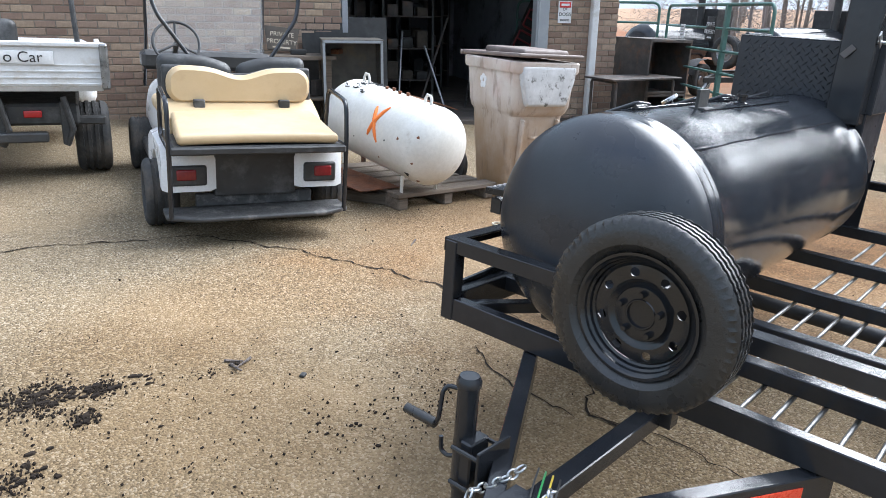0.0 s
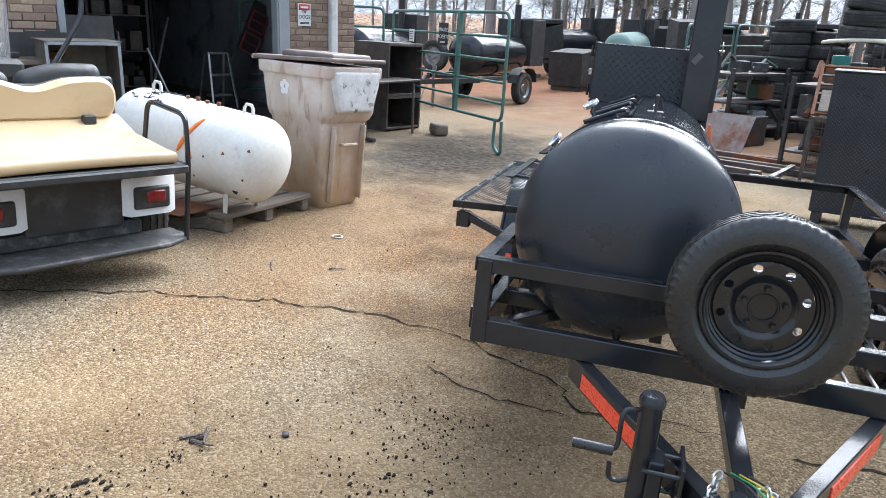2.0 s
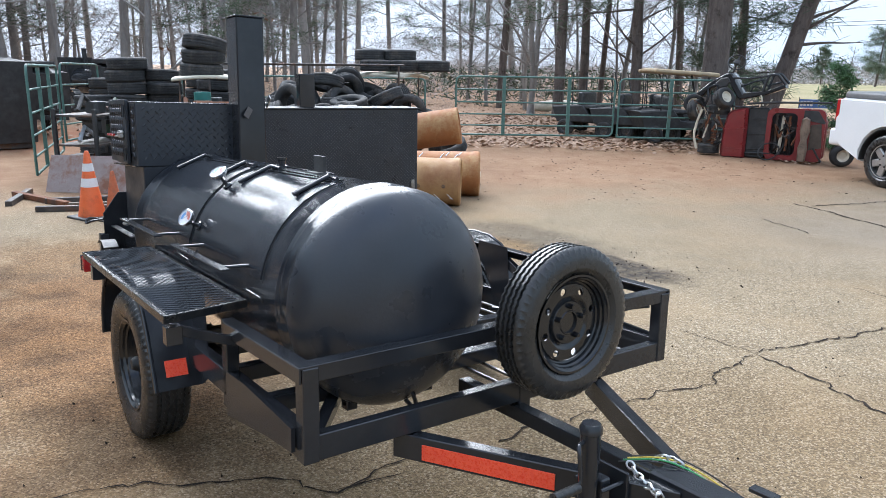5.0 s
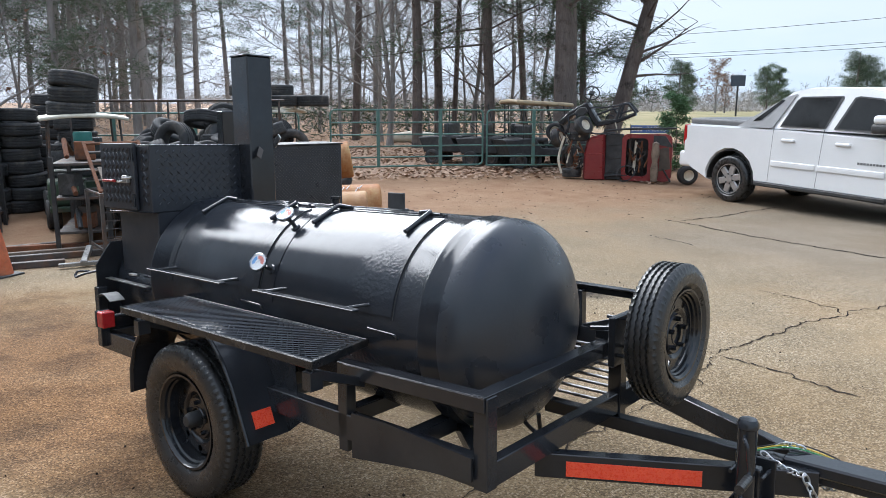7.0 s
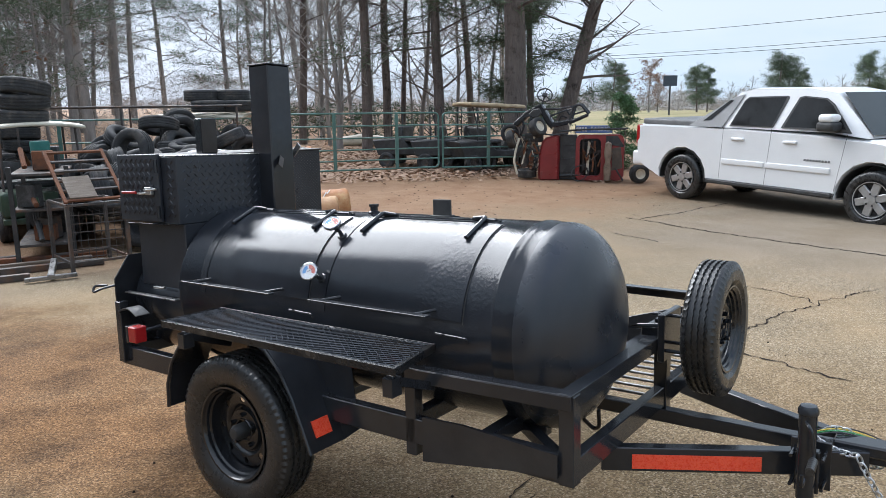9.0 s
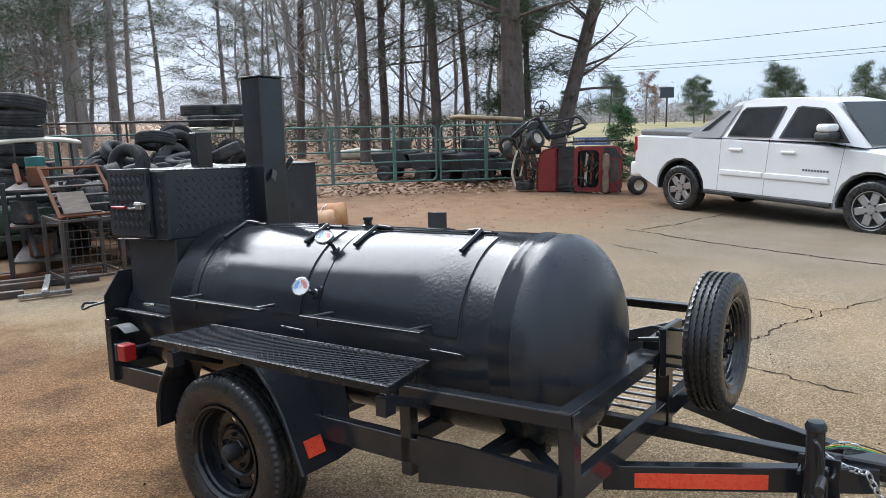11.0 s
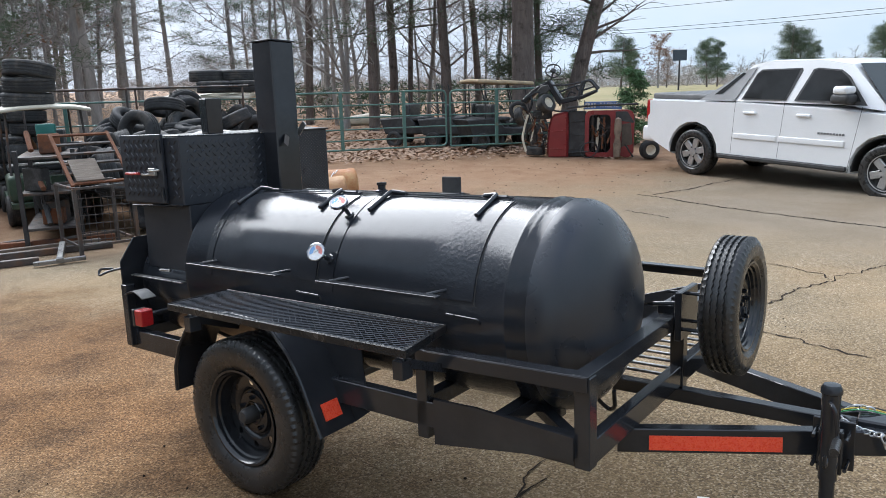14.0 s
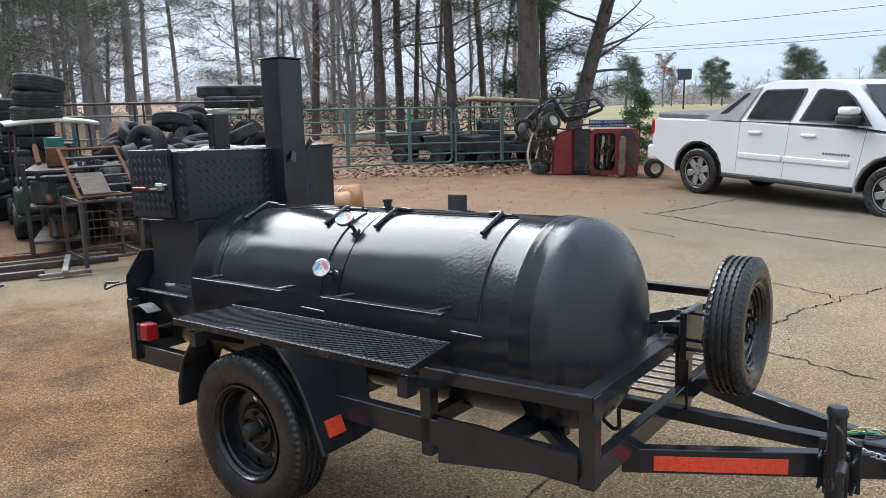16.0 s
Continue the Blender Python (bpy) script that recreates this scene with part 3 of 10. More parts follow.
    nt.links.new(mathn(nt, "ADD", mathn(nt, "MULTIPLY", vo.outputs["Distance"], -1.0), mathn(nt, "MULTIPLY", nz(25, 5, 0.3, 0.7), 1.2)), bp.inputs["Height"])
    nt.links.new(bp.outputs[0], p.inputs["Normal"])
    return m


def lie(x, y):
    """Height of the worn paving, flat near the trailer and uneven further off."""
    rough = 0.012 * noise.noise((x * 0.5, y * 0.5, 0.0))
    if -0.8 * x + 0.42 * y > 9:
        rough += 0.05 * noise.noise((x * 0.7, y * 0.7, 3.0))
    return rise(x, y) + rough * (1 - min(1.0, max(0.0, (4.5 - math.hypot(x, y)) / 2.0)))


def build_ground():
    # even steps near, wide steps far
    near = [-30 + 0.5 * i for i in range(121)]
    wide = [30 * 1.25 ** k for k in range(1, 16)]
    ax = [-w for w in reversed(wide)] + near + wide
    verts, faces = [], []
    for y in ax:
        for x in ax:
            d = math.hypot(x, y)
            z = lie(x, y)
            # woodland bank behind the trailers, the field falls a little
            if d > 26:
                bank = max(0.0, -0.9 * x + 0.3 * y - 26)
                z += min(1.6, 0.035 * bank) - min(1.4, 0.02 * max(0.0, y * 0.9 + x * 0.4 - 24))
            verts.append((x, y, z))
    w = len(ax)
    for j in range(w - 1):
        for i in range(w - 1):
            faces.append((j * w + i, j * w + i + 1, (j + 1) * w + i + 1, (j + 1) * w + i))
    me = bpy.data.meshes.new("ground")
    me.from_pydata(verts, [], faces)
    me.materials.append(ground_material())
    me.polygons.foreach_set("use_smooth", [True] * len(me.polygons))
    return tagged(new("ground", me), "worn tan asphalt yard with clay stains and leaf litter", "ground", kind="structure")


ground = build_ground()
CRACK = surf("crack_fill", (0.014, 0.011, 0.009), (0.034, 0.026, 0.020), 20, rough=0.95, spec=0.1)


def crack(pts, width, seed):
    """A ragged dark crack along a line of points on the yard."""
    rnd = random.Random(seed)
    line = []
    for (x0, y0), (x1, y1) in zip(pts, pts[1:]):
        n = max(2, int(math.hypot(x1 - x0, y1 - y0) / 0.035))
        for k in range(n):
            t = k / n
            line.append([x0 + (x1 - x0) * t, y0 + (y1 - y0) * t])
    line.append(list(pts[-1]))
    drift = [0.0, 0.0]
    for q in line[1:-1]:
        drift = [0.78 * v + rnd.uniform(-0.024, 0.024) for v in drift]
        q[0] += drift[0]
        q[1] += drift[1]
    b = bm_new()
    prev = None
    for i, (x, y) in enumerate(line):
        nx, ny = line[min(i + 1, len(line) - 1)][0] - line[max(i - 1, 0)][0], line[min(i + 1, len(line) - 1)][1] - line[max(i - 1, 0)][1]
        ln = math.hypot(nx, ny) or 1
        wd = 0.68 * width * rnd.uniform(0.3, 1.4) * (0.3 if i in (0, len(line) - 1) else 1)
        row = [b.verts.new((x - ny / ln * wd * s, y + nx / ln * wd * s, lie(x, y) + h)) for s, h in ((-1, 0.0045), (0, 0.0035), (1, 0.0045))]
        if prev:
            for k in (0, 1):
                b.faces.new((prev[k + 1], prev[k], row[k], row[k + 1]))
        prev = row
    ob = part("crack", b, CRACK, ground)
    return ob


# ---- the trailer smoker ----
LOT = Matrix(((0.9992, 0.00128, -0.03993), (0.0, 0.99949, 0.03198), (0.03995, -0.03196, 0.99869))).to_4x4()
TY, TZ, TR = -0.371, 0.795, 0.362
ALONG_X = Matrix(((0, 0, 1, 0), (0, 1, 0, 0), (-1, 0, 0, 0), (0, 0, 0, 1)))      # z axis laid along +x
TO_RIGHT = Matrix(((1, 0, 0, 0), (0, 0, -1, 0), (0, 1, 0, 0), (0, 0, 0, 1)))     # z axis laid along -y
TO_LEFT = Matrix(((1, 0, 0, 0), (0, 0, 1, 0), (0, -1, 0, 0), (0, 0, 0, 1)))      # z axis laid along +y


def on_tank(x, deg, r=TR):
    a = radians(deg)
    return Vector((x, TY - r * math.cos(a), TZ + r * math.sin(a)))


def curved(bm, x0, x1, a0, a1, r0, r1, steps=18):
    """A curved sheet on the tank between two angles."""
    grid = []
    for k in range(steps + 1):
        a = a0 + (a1 - a0) * k / steps
        grid.append([bm.verts.new(on_tank(x, a, r)) for x, r in ((x0, r0), (x0, r1), (x1, r1), (x1, r0))])
    for p, q in zip(grid, grid[1:]):
        for i in range(4):
            j = (i + 1) % 4
            bm.faces.new((p[j], p[i], q[i], q[j]))
    bm.faces.new(grid[0])
    bm.faces.new(list(reversed(grid[-1])))
    bmesh.ops.recalc_face_normals(bm, faces=bm.faces[:])


def build_trailer():
    t = thing("trailer_smoker", "glossy black tank smoker on a small steel trailer", "smoker", LOT)
    # the tank: closed rear, long shell, weld ring, elliptical front head
    b = bm_new()
    prof = [(0, -1.955), (TR - 0.02, -1.955), (TR + 0.004, -1.95), (TR + 0.004, -1.935), (TR, -1.93)]
    prof += [(TR, x) for x in (-1.6, -1.2, -0.8, -0.5, -0.305)]
    prof += [(TR + 0.003, -0.297), (TR + 0.0045, -0.290), (TR + 0.001, -0.283), (TR + 0.0035, -0.268), (TR + 0.001, -0.26), (TR, -0.22)]
    lathe(b, prof, 96, Matrix.Translation((0, TY, TZ)) @ ALONG_X)
    tank = part("tank", b, TANK_BLACK, t, "glossy black steel tank shell", 40)
    b = bm_new()
    head = [(TR, -0.22)] + [(TR * math.cos(radians(a)), -0.21 + 0.182 * math.sin(radians(a))) for a in range(4, 90, 4)] + [(0, -0.028)]
    lathe(b, head, 96, Matrix.Translation((0, TY, TZ)) @ ALONG_X)
    part("domed_head", b, DOME_BLACK, tank, "satin black domed tank end", 40)
    # long weld and welded patches
    b = bm_new()
    pipe(b, [on_tank(-1.9 + 0.16 * k, 128 + 0.6 * (k % 2)) for k in range(11)], 0.004, 6)
    part("weld_seam", b, TANK_BLACK, tank)
    b = bm_new()
    cbox(b, (-0.45, -0.004, 0), (0.45, 0.004, 0.004), 0.001, Matrix.Translation(on_tank(-1.15, 100)) @ pose(0, 0, 0, 10, 0, 0))
    part("hinge_bar", b, TANK_BLACK, tank)
    # doors with their straps, handles and sills
    for n, (x0, x1) in enumerate(((-1.75, -1.125), (-1.025, -0.41))):
        b = bm_new()
        curved(b, x0, x1, 9.5, 76, TR - 0.002, TR + 0.006)
        door = part("cooking_door", b, TANK_BLACK, t, "curved black lid door of the cooking chamber")
        for g0 in (x0 - 0.005, x1):
            b = bm_new()
            curved(b, g0, g0 + 0.005, 8, 76.5, TR - 0.001, TR + 0.0012)
            part("door_gap", b, DULL_BLACK, door)
        b = bm_new()
        curved(b, x0 - 0.055, x0 - 0.012, 4, 80, TR, TR + 0.003)
        part("door_strap", b, TANK_BLACK, door)
        # pull bar standing off the door's lower edge on two arms
        b = bm_new()
        h0, h1 = ((-1.79, -1.23), (-1.02, -0.48))[n]
        beam(b, (h0, -0.820, 0.884), (h1, -0.820, 0.884), 0.030, 0.007, 0.002)
        bar_ = part("pull_bar", b, FRAME_BLACK, door, "flat black steel pull bar")
        for x in (h0 + 0.05, h1 - 0.05):
            b = bm_new()
            pipe(b, [(x + 0.02, -0.70, 0.884), (x - 0.02, -0.812, 0.880)], 0.006, 8)
            part("pull_bar_arm", b, FRAME_BLACK, bar_)
        b = bm_new()
        for a in (78.5, 82.5):
            beam(b, on_tank(x0 + 0.03, a, TR + 0.004), on_tank(x1 - 0.03, a, TR + 0.004), 0.012, 0.006, 0.001, up=(0, -0.2, 1))
        for x in (x0 + 0.08, x1 - 0.08):
            pipe(b, [on_tank(x - 0.035, 80.5, TR + 0.008), on_tank(x + 0.035, 80.5, TR + 0.008)], 0.008, 10)
        part("hinge", b, FRAME_BLACK, door)
        for x, arm in (((-1.745, 0.06), (-1.24, -0.06)), ((-0.975, 0.06), (-0.49, -0.06)))[n]:
            b = bm_new()
            pipe(b, rounded([on_tank(x, 57, TR + 0.017), on_tank(x, 79, TR + 0.021), on_tank(x + arm, 80.5, TR + 0.012)], 0.012, 3), 0.0085, 10)
            beam(b, on_tank(x, 59, TR + 0.002), on_tank(x, 59, TR + 0.016), 0.014, 0.008, 0.001)
            part("door_handle", b, FRAME_BLACK, door)
        b = bm_new()
        pipe(b, rounded([on_tank(x1 - 0.10, 2, TR + 0.002), on_tank(x1 - 0.10, 2, TR + 0.012), on_tank(x1 + 0.03, 1.5, TR + 0.014), on_tank(x1 + 0.03, -1, TR + 0.006)], 0.01, 3), 0.004, 8)
        part("latch", b, FRAME_BLACK, door)
    # two dial thermometers on stems
    for deg, face in ((53.6, (0.22, -0.56, 0.80)), (23.3, (0.28, -0.80, 0.48))):
        foot = on_tank(-1.067, deg, TR + 0.002)
        head = foot + Vector((-0.028, -0.6 * math.cos(radians(deg)) * 0.075, 0.052 * math.sin(radians(deg)) + 0.01))
        g = thing_part("thermometer", t, Matrix.Translation(head) @ Vector(face).to_track_quat("Z", "Y").to_matrix().to_4x4() @ Matrix.Scale(0.92, 4), "round dial thermometer in a bright steel case")
        back = g.matrix_basis.inverted()
        b = bm_new()
        pipe(b, [back @ foot, back @ (foot + on_tank(-1.067, deg, 0.028) - on_tank(-1.067, deg, 0)), (0, 0, -0.02), (0, 0, -0.004)], 0.009, 10)
        lathe(b, [(0.016, 0), (0.02, 0.004), (0.016, 0.01), (0, 0.01)], 8, back @ Matrix.Translation(foot) @ (foot - Vector((-1.067, TY, TZ))).to_track_quat("Z", "Y").to_matrix().to_4x4())
        part("stem", b, FRAME_BLACK, g)
        b = bm_new()
        lathe(b, [(0, -0.008), (0.036, -0.008), (0.039, -0.004), (0.039, 0.008), (0.036, 0.010), (0.0345, 0.006), (0.0345, 0.003)], 32)
        part("case", b, CHROME, g)
        b = bm_new()
        lathe(b, [(0.0345, 0.004), (0, 0.004)], 32)
        part("dial", b, WHITE_DIAL, g, "white dial face")
        for lo, hi, mt in ((115, 205, DIAL_BLUE), (-20, 100, DIAL_RED)):
            b = bm_new()
            ring = [[b.verts.new((q * math.cos(radians(lo + (hi - lo) * k / 12)), q * math.sin(radians(lo + (hi - lo) * k / 12)), 0.0052)) for q in (0.012, 0.028)] for k in range(13)]
            for p, q in zip(ring, ring[1:]):
                b.faces.new((p[0], p[1], q[1], q[0]))
            part("dial_band", b, mt, g)
        b = bm_new()
        beam(b, (-0.006, -0.004, 0.0072), (0.02, 0.014, 0.0072), 0.002, 0.001, 0.0002)
        part("needle", b, DULL_BLACK, g)
        b = bm_new()
        lathe(b, [(0.0345, 0.0085), (0, 0.009)], 32)
        part("glass", b, CLEAR, g)
    # filler cap, lifting tab, drain ring
    b = bm_new()
    lathe(b, [(0, 0), (0.026, 0), (0.026, 0.01), (0.016, 0.014), (0.016, 0.03), (0.021, 0.032), (0.021, 0.042), (0, 0.044)], 12, Matrix.Translation(on_tank(-1.12, 96, TR - 0.004)))
    part("filler_cap", b, FRAME_BLACK, t)
    b = bm_new()
    p = on_tank(-0.76, 95, TR)
    cbox(b, p + Vector((-0.042, -0.006, -0.004)), p + Vector((0.042, 0.006, 0.066)), 0.002)
    cbox(b, p + Vector((-0.04, -0.03, -0.004)), p + Vector((0.04, 0.03, 0.005)), 0.002)
    part("lifting_tab", b, DULL_BLACK, t)
    b = bm_new()
    pipe(b, rounded([(-0.17, -0.37, 0.49), (-0.155, -0.34, 0.445), (-0.13, -0.31, 0.405), (-0.10, -0.33, 0.425), (-0.09, -0.36, 0.50)], 0.03, 4), 0.0075, 10)
    part("drain_ring", b, FRAME_BLACK, t)
    # saddle legs under the tank
    for x, y in ((-0.22, -0.52), (-0.22, -0.22), (-1.15, -0.55), (-1.15, -0.19), (-1.75, -0.55), (-1.75, -0.19)):
        b = bm_new()
        cbox(b, (x - 0.02, y - 0.02, 0.44), (x + 0.02, y + 0.02, 0.52), 0.003)
        part("saddle_leg", b, FRAME_BLACK, t)
    # chimney with its damper lever
    b = bm_new()
    cbox(b, (-2.006, -0.225, 1.06), (-1.866, -0.082, 1.842), 0.006)
    stack = part("chimney", b, FRAME_BLACK, t, "tall square black steel chimney")
    b = bm_new()
    cbox(b, (-2.010, -0.229, 1.842), (-1.862, -0.078, 1.848), 0.001)
    part("stack_cap", b, FRAME_BLACK, stack)
    b = bm_new()
    beam(b, (-1.885, -0.07, 1.405), (-1.835, -0.07, 1.455), 0.006, 0.03, 0.001)
    pipe(b, [(-1.89, -0.10, 1.42), (-1.89, -0.055, 1.42)], 0.006, 8)
    part("damper_lever", b, ZINC, stack)
    b = bm_new()
    beam(b, (-1.861, -0.165, 1.395), (-1.836, -0.20, 1.35), 0.03, 0.005, 0.001, up=(1, 0, 0))
    part("damper_plate", b, OLD_STEEL, stack)
    # warming box of tread plate on the firebox
    b = bm_new()
    cbox(b, (-2.385, -0.70, 1.105), (-1.962, -0.055, 1.412), 0.004)
    cbox(b, (-2.335, -0.675, 0.80), (-1.964, -0.075, 1.105), 0.004)
    box = part("warming_box", b, TREAD_PLATE, t, "black tread-plate warming box")
    b = bm_new()
    lozenges(b, Matrix.Translation((-1.9615, -0.69, 1.115)) @ Matrix(((0, 0, 1, 0), (1, 0, 0, 0), (0, 1, 0, 0), (0, 0, 0, 1))), 0.62, 0.29)
    lozenges(b, Matrix.Translation((-2.06, -0.7005, 1.115)) @ Matrix(((1, 0, 0, 0), (0, 0, -1, 0), (0, 1, 0, 0), (0, 0, 0, 1))), 0.095, 0.29)
    tagged(part("tread_pattern", b, TREAD_RIDGE, box, "", 0), "raised tread lozenges", kind="stuff")
    # lid sheet of bright metal on the black box
    b = bm_new()
    cbox(b, (-2.385, -0.70, 1.4125), (-1.962, -0.055, 1.4165), 0.001)
    part("box_top", b, TREAD_TOP, box, "bright shiny tread-plate lid")
    b = bm_new()
    cbox(b, (-2.40, -0.72, 1.115), (-2.07, -0.703, 1.425), 0.003)
    bd = part("box_door", b, TREAD_PLATE, box)
    b = bm_new()
    lozenges(b, Matrix.Translation((-2.39, -0.7205, 1.125)) @ Matrix(((1, 0, 0, 0), (0, 0, -1, 0), (0, 1, 0, 0), (0, 0, 0, 1))), 0.31, 0.29)
    tagged(part("tread_pattern", b, TREAD_RIDGE, bd, "", 0), "raised tread lozenges", kind="stuff")
    for z in (1.16, 1.37):
        b = bm_new()
        pipe(b, [(-2.072, -0.73, z - 0.03), (-2.072, -0.73, z + 0.03)], 0.008, 10)
        part("box_hinge", b, FRAME_BLACK, bd)
    b = bm_new()
    for x0, z in ((-2.23, 1.245), (-2.18, 1.262)):
        pipe(b, [(x0, -0.727, z), (x0 + 0.05, -0.745, z), (x0 + 0.10, -0.73, z + 0.005)], 0.005, 8)
    cbox(b, (-2.16, -0.74, 1.24), (-2.11, -0.722, 1.275), 0.003)
    part("toggle_latch", b, ZINC, bd)
    b = bm_new()
    pipe(b, [(-2.33, -0.745, 1.249), (-2.23, -0.74, 1.249)], 0.007, 10)
    part("latch_grip", b, RED_LENS, bd, "red rubber latch grip")
    b = bm_new()
    beam(b, (-2.34, -0.715, 1.100), (-1.965, -0.700, 1.108), 0.02, 0.006, 0.001)
    part("box_ledge", b, FRAME_BLACK, box)
    # firebox barrel and its end plate
    b = bm_new()
    lathe(b, [(0, -2.39), (0.262, -2.39), (0.27, -2.385), (0.27, -1.94), (0, -1.94)], 56, Matrix.Translation((0, -0.42, 0.70)) @ ALONG_X)
    fire = part("firebox", b, TANK_BLACK, t, "short black steel firebox barrel")
    b = bm_new()
    o = [(-0.36, -0.12), (-0.36, 0.14), (-0.28, 0.25), (0.26, 0.25), (0.34, 0.16), (0.34, -0.24), (-0.33, -0.24)]
    plate(b, o, 0.008, Matrix.Translation((-2.412, -0.42, 0.69)) @ Matrix(((0, 0, 1, 0), (1, 0, 0, 0), (0, 1, 0, 0), (0, 0, 0, 1))))
    part("firebox_door", b, FRAME_BLACK, fire)
    b = bm_new()
    pipe(b, rounded([(-2.41, -0.78, 0.80), (-2.44, -0.83, 0.79), (-2.47, -0.86, 0.77), (-2.49, -0.84, 0.80), (-2.44, -0.80, 0.80)], 0.02, 4), 0.006, 8)
    part("door_hook", b, FRAME_BLACK, fire)
    b = bm_new()
    beam(b, (-2.38, -0.735, 0.765), (-1.97, -0.735, 0.765), 0.03, 0.006, 0.001)
    pipe(b, rounded([(-2.18, -0.70, 0.80), (-2.14, -0.745, 0.81), (-2.05, -0.745, 0.815)], 0.02), 0.006, 8)
    part("ash_rail", b, ZINC_DULL, fire)
    b = bm_new()
    spread(b, [(-2.29 + 0.02 * k, 0.695 + 0.02 * math.sin(k * 0.5)) for k in range(8)], -0.84, -0.77, thick=0.004)
    part("ash_scoop", b, SCOOP, fire, "bent bare metal scoop")
    # work shelf of expanded mesh beside the tank
    sh = thing_part("work_shelf", t, Matrix(), "black expanded-metal work shelf")
    X0, X1, Y0, Y1, Z = -1.655, -0.515, -1.022, -0.742, 0.765
    XF = X1 + 0.058
    for p0, p1 in (((X0, Y0, Z), (XF, Y0, Z)), ((X0, Y1, Z), (X1, Y1, Z)), ((X0, Y0, Z), (X0, Y1, Z)), ((XF, Y0, Z), (X1, Y1, Z))):
        b = bm_new()
        d = (Vector(p1) - Vector(p0)).normalized()
        beam(b, Vector(p0) - d * 0.003 + Vector((0, 0, -0.008)), Vector(p1) + d * 0.003 + Vector((0, 0, -0.008)), 0.006, 0.026, 0.0015)
        side = Vector((0, 0.5 * (Y0 + Y1) - p0[1], 0)) if abs(d.x) > 0.5 else Vector((0.5 * (X0 + X1) - p0[0], 0, 0))
        side = side.normalized() * 0.010
        beam(b, Vector(p0) + side, Vector(p1) + side, 0.020, 0.005, 0.001)
        part("shelf_rim", b, WORN_BLACK, sh)
    b = bm_new()
    nx, ny = 38, 9
    dy = (Y1 - Y0 - 0.03) / ny
    for j in range(ny + 1):
        dx = (XF + (X1 - XF) * j / ny - X0 - 0.03) / nx
        for i in range(nx):
            x, y = X0 + 0.015 + dx * i, Y0 + 0.015 + dy * j
            for s in (1, -1):
                a = Vector((x, y, Z + 0.004))
                c = Vector((x + dx / 2, min(Y1 - 0.012, max(Y0 + 0.012, y + s * dy / 2)), Z + 0.004))
                e = Vector((x + dx, y, Z + 0.004))
                for p0, p1 in ((a, c), (c, e)):
                    mm = frame_to(p0, p1)
                    ln = (p1 - p0).length
                    vs = [b.verts.new(mm @ Vector(q)) for q in ((0, -0.0014, -0.001), (0, 0.0014, -0.001), (0, 0.0, 0.0009), (ln, -0.0014, -0.001), (ln, 0.0014, -0.001), (ln, 0.0, 0.0009))]
                    for f in ((0, 1, 4, 3), (1, 2, 5, 4), (2, 0, 3, 5)):
                        b.faces.new([vs[k] for k in f])
    part("mesh_panel", b, MESH_BLACK, sh, "", 0)
    for x in (X1 + 0.015, X0 + 0.10):
        b = bm_new()
        beam(b, (x, Y0 + 0.02, Z - 0.045), (x, -0.78, Z - 0.13), 0.03, 0.03, 0.002)
        cbox(b, (x - 0.02, Y0 + 0.01, Z - 0.10), (x + 0.02, Y0 + 0.06, Z - 0.04), 0.002)
        part("shelf_bracket", b, FRAME_BLACK, sh)
    # cage of angle iron round the front
    fr = thing_part("frame", t, Matrix(), "black welded steel trailer frame")
    def bar(name, p0, p1, w, h, up=(0, 0, 1), mt=None):
        q = bm_new()
        beam(q, p0, p1, w, h, 0.003, up)
        return part(name, q, mt or FRAME_BLACK, fr)
    bar("front_rail", (0, -0.785, 0.46), (0, 0.785, 0.46), 0.04, 0.078)
    bar("top_rail", (-0.005, -0.80, 0.702), (-0.005, 0.80, 0.709), 0.052, 0.007)
    bar("top_rail", (0.018, -0.78, 0.68), (0.018, 0.78, 0.686), 0.006, 0.045)
    bar("top_rail", (0.02, -0.782, 0.702), (-0.56, -0.782, 0.69), 0.05, 0.007)
    bar("top_rail", (0.02, -0.805, 0.68), (-0.56, -0.805, 0.668), 0.006, 0.045)
    bar("top_rail", (0.02, 0.782, 0.709), (-2.44, 0.800, 0.741), 0.05, 0.007)
    bar("top_rail", (0.02, 0.805, 0.687), (-2.44, 0.825, 0.719), 0.006, 0.045)
    bar("top_rail", (-2.44, -0.12, 0.739), (-2.44, 0.827, 0.7445), 0.05, 0.007)
    bar("top_rail", (-2.463, -0.12, 0.717), (-2.463, 0.827, 0.722), 0.006, 0.045)
    for y in (-0.775, 0.775):
        bar("corner_post", (0.0, y, 0.42), (0.0, y, 0.70), 0.05, 0.05, (1, 0, 0))
        bar("side_rail", (0.0, y, 0.468), (-2.45 if y > 0 else -2.36, y, 0.468), 0.045, 0.09)
        bar("side_post", (-0.585, y, 0.38), (-0.585, y, 0.69), 0.045, 0.045, (1, 0, 0))
        bar("side_post", (-2.43 if y > 0 else -2.33, y * 1.03, 0.44), (-2.43 if y > 0 else -2.33, y * 1.03, 0.735), 0.045, 0.045, (1, 0, 0))
        b = bm_new()
        plate(b, [(-0.52, 0.380), (-0.185, 0.432), (-0.02, 0.448), (-0.02, 0.520), (-0.36, 0.540), (-0.52, 0.534)], 0.012, Matrix.Translation((0, y - 0.03 * (1 if y < 0 else -0.6), 0)) @ Matrix(((1, 0, 0, 0), (0, 0, -1, 0), (0, 1, 0, 0), (0, 0, 0, 1))))
        part("gusset_plate", b, FRAME_BLACK, fr)
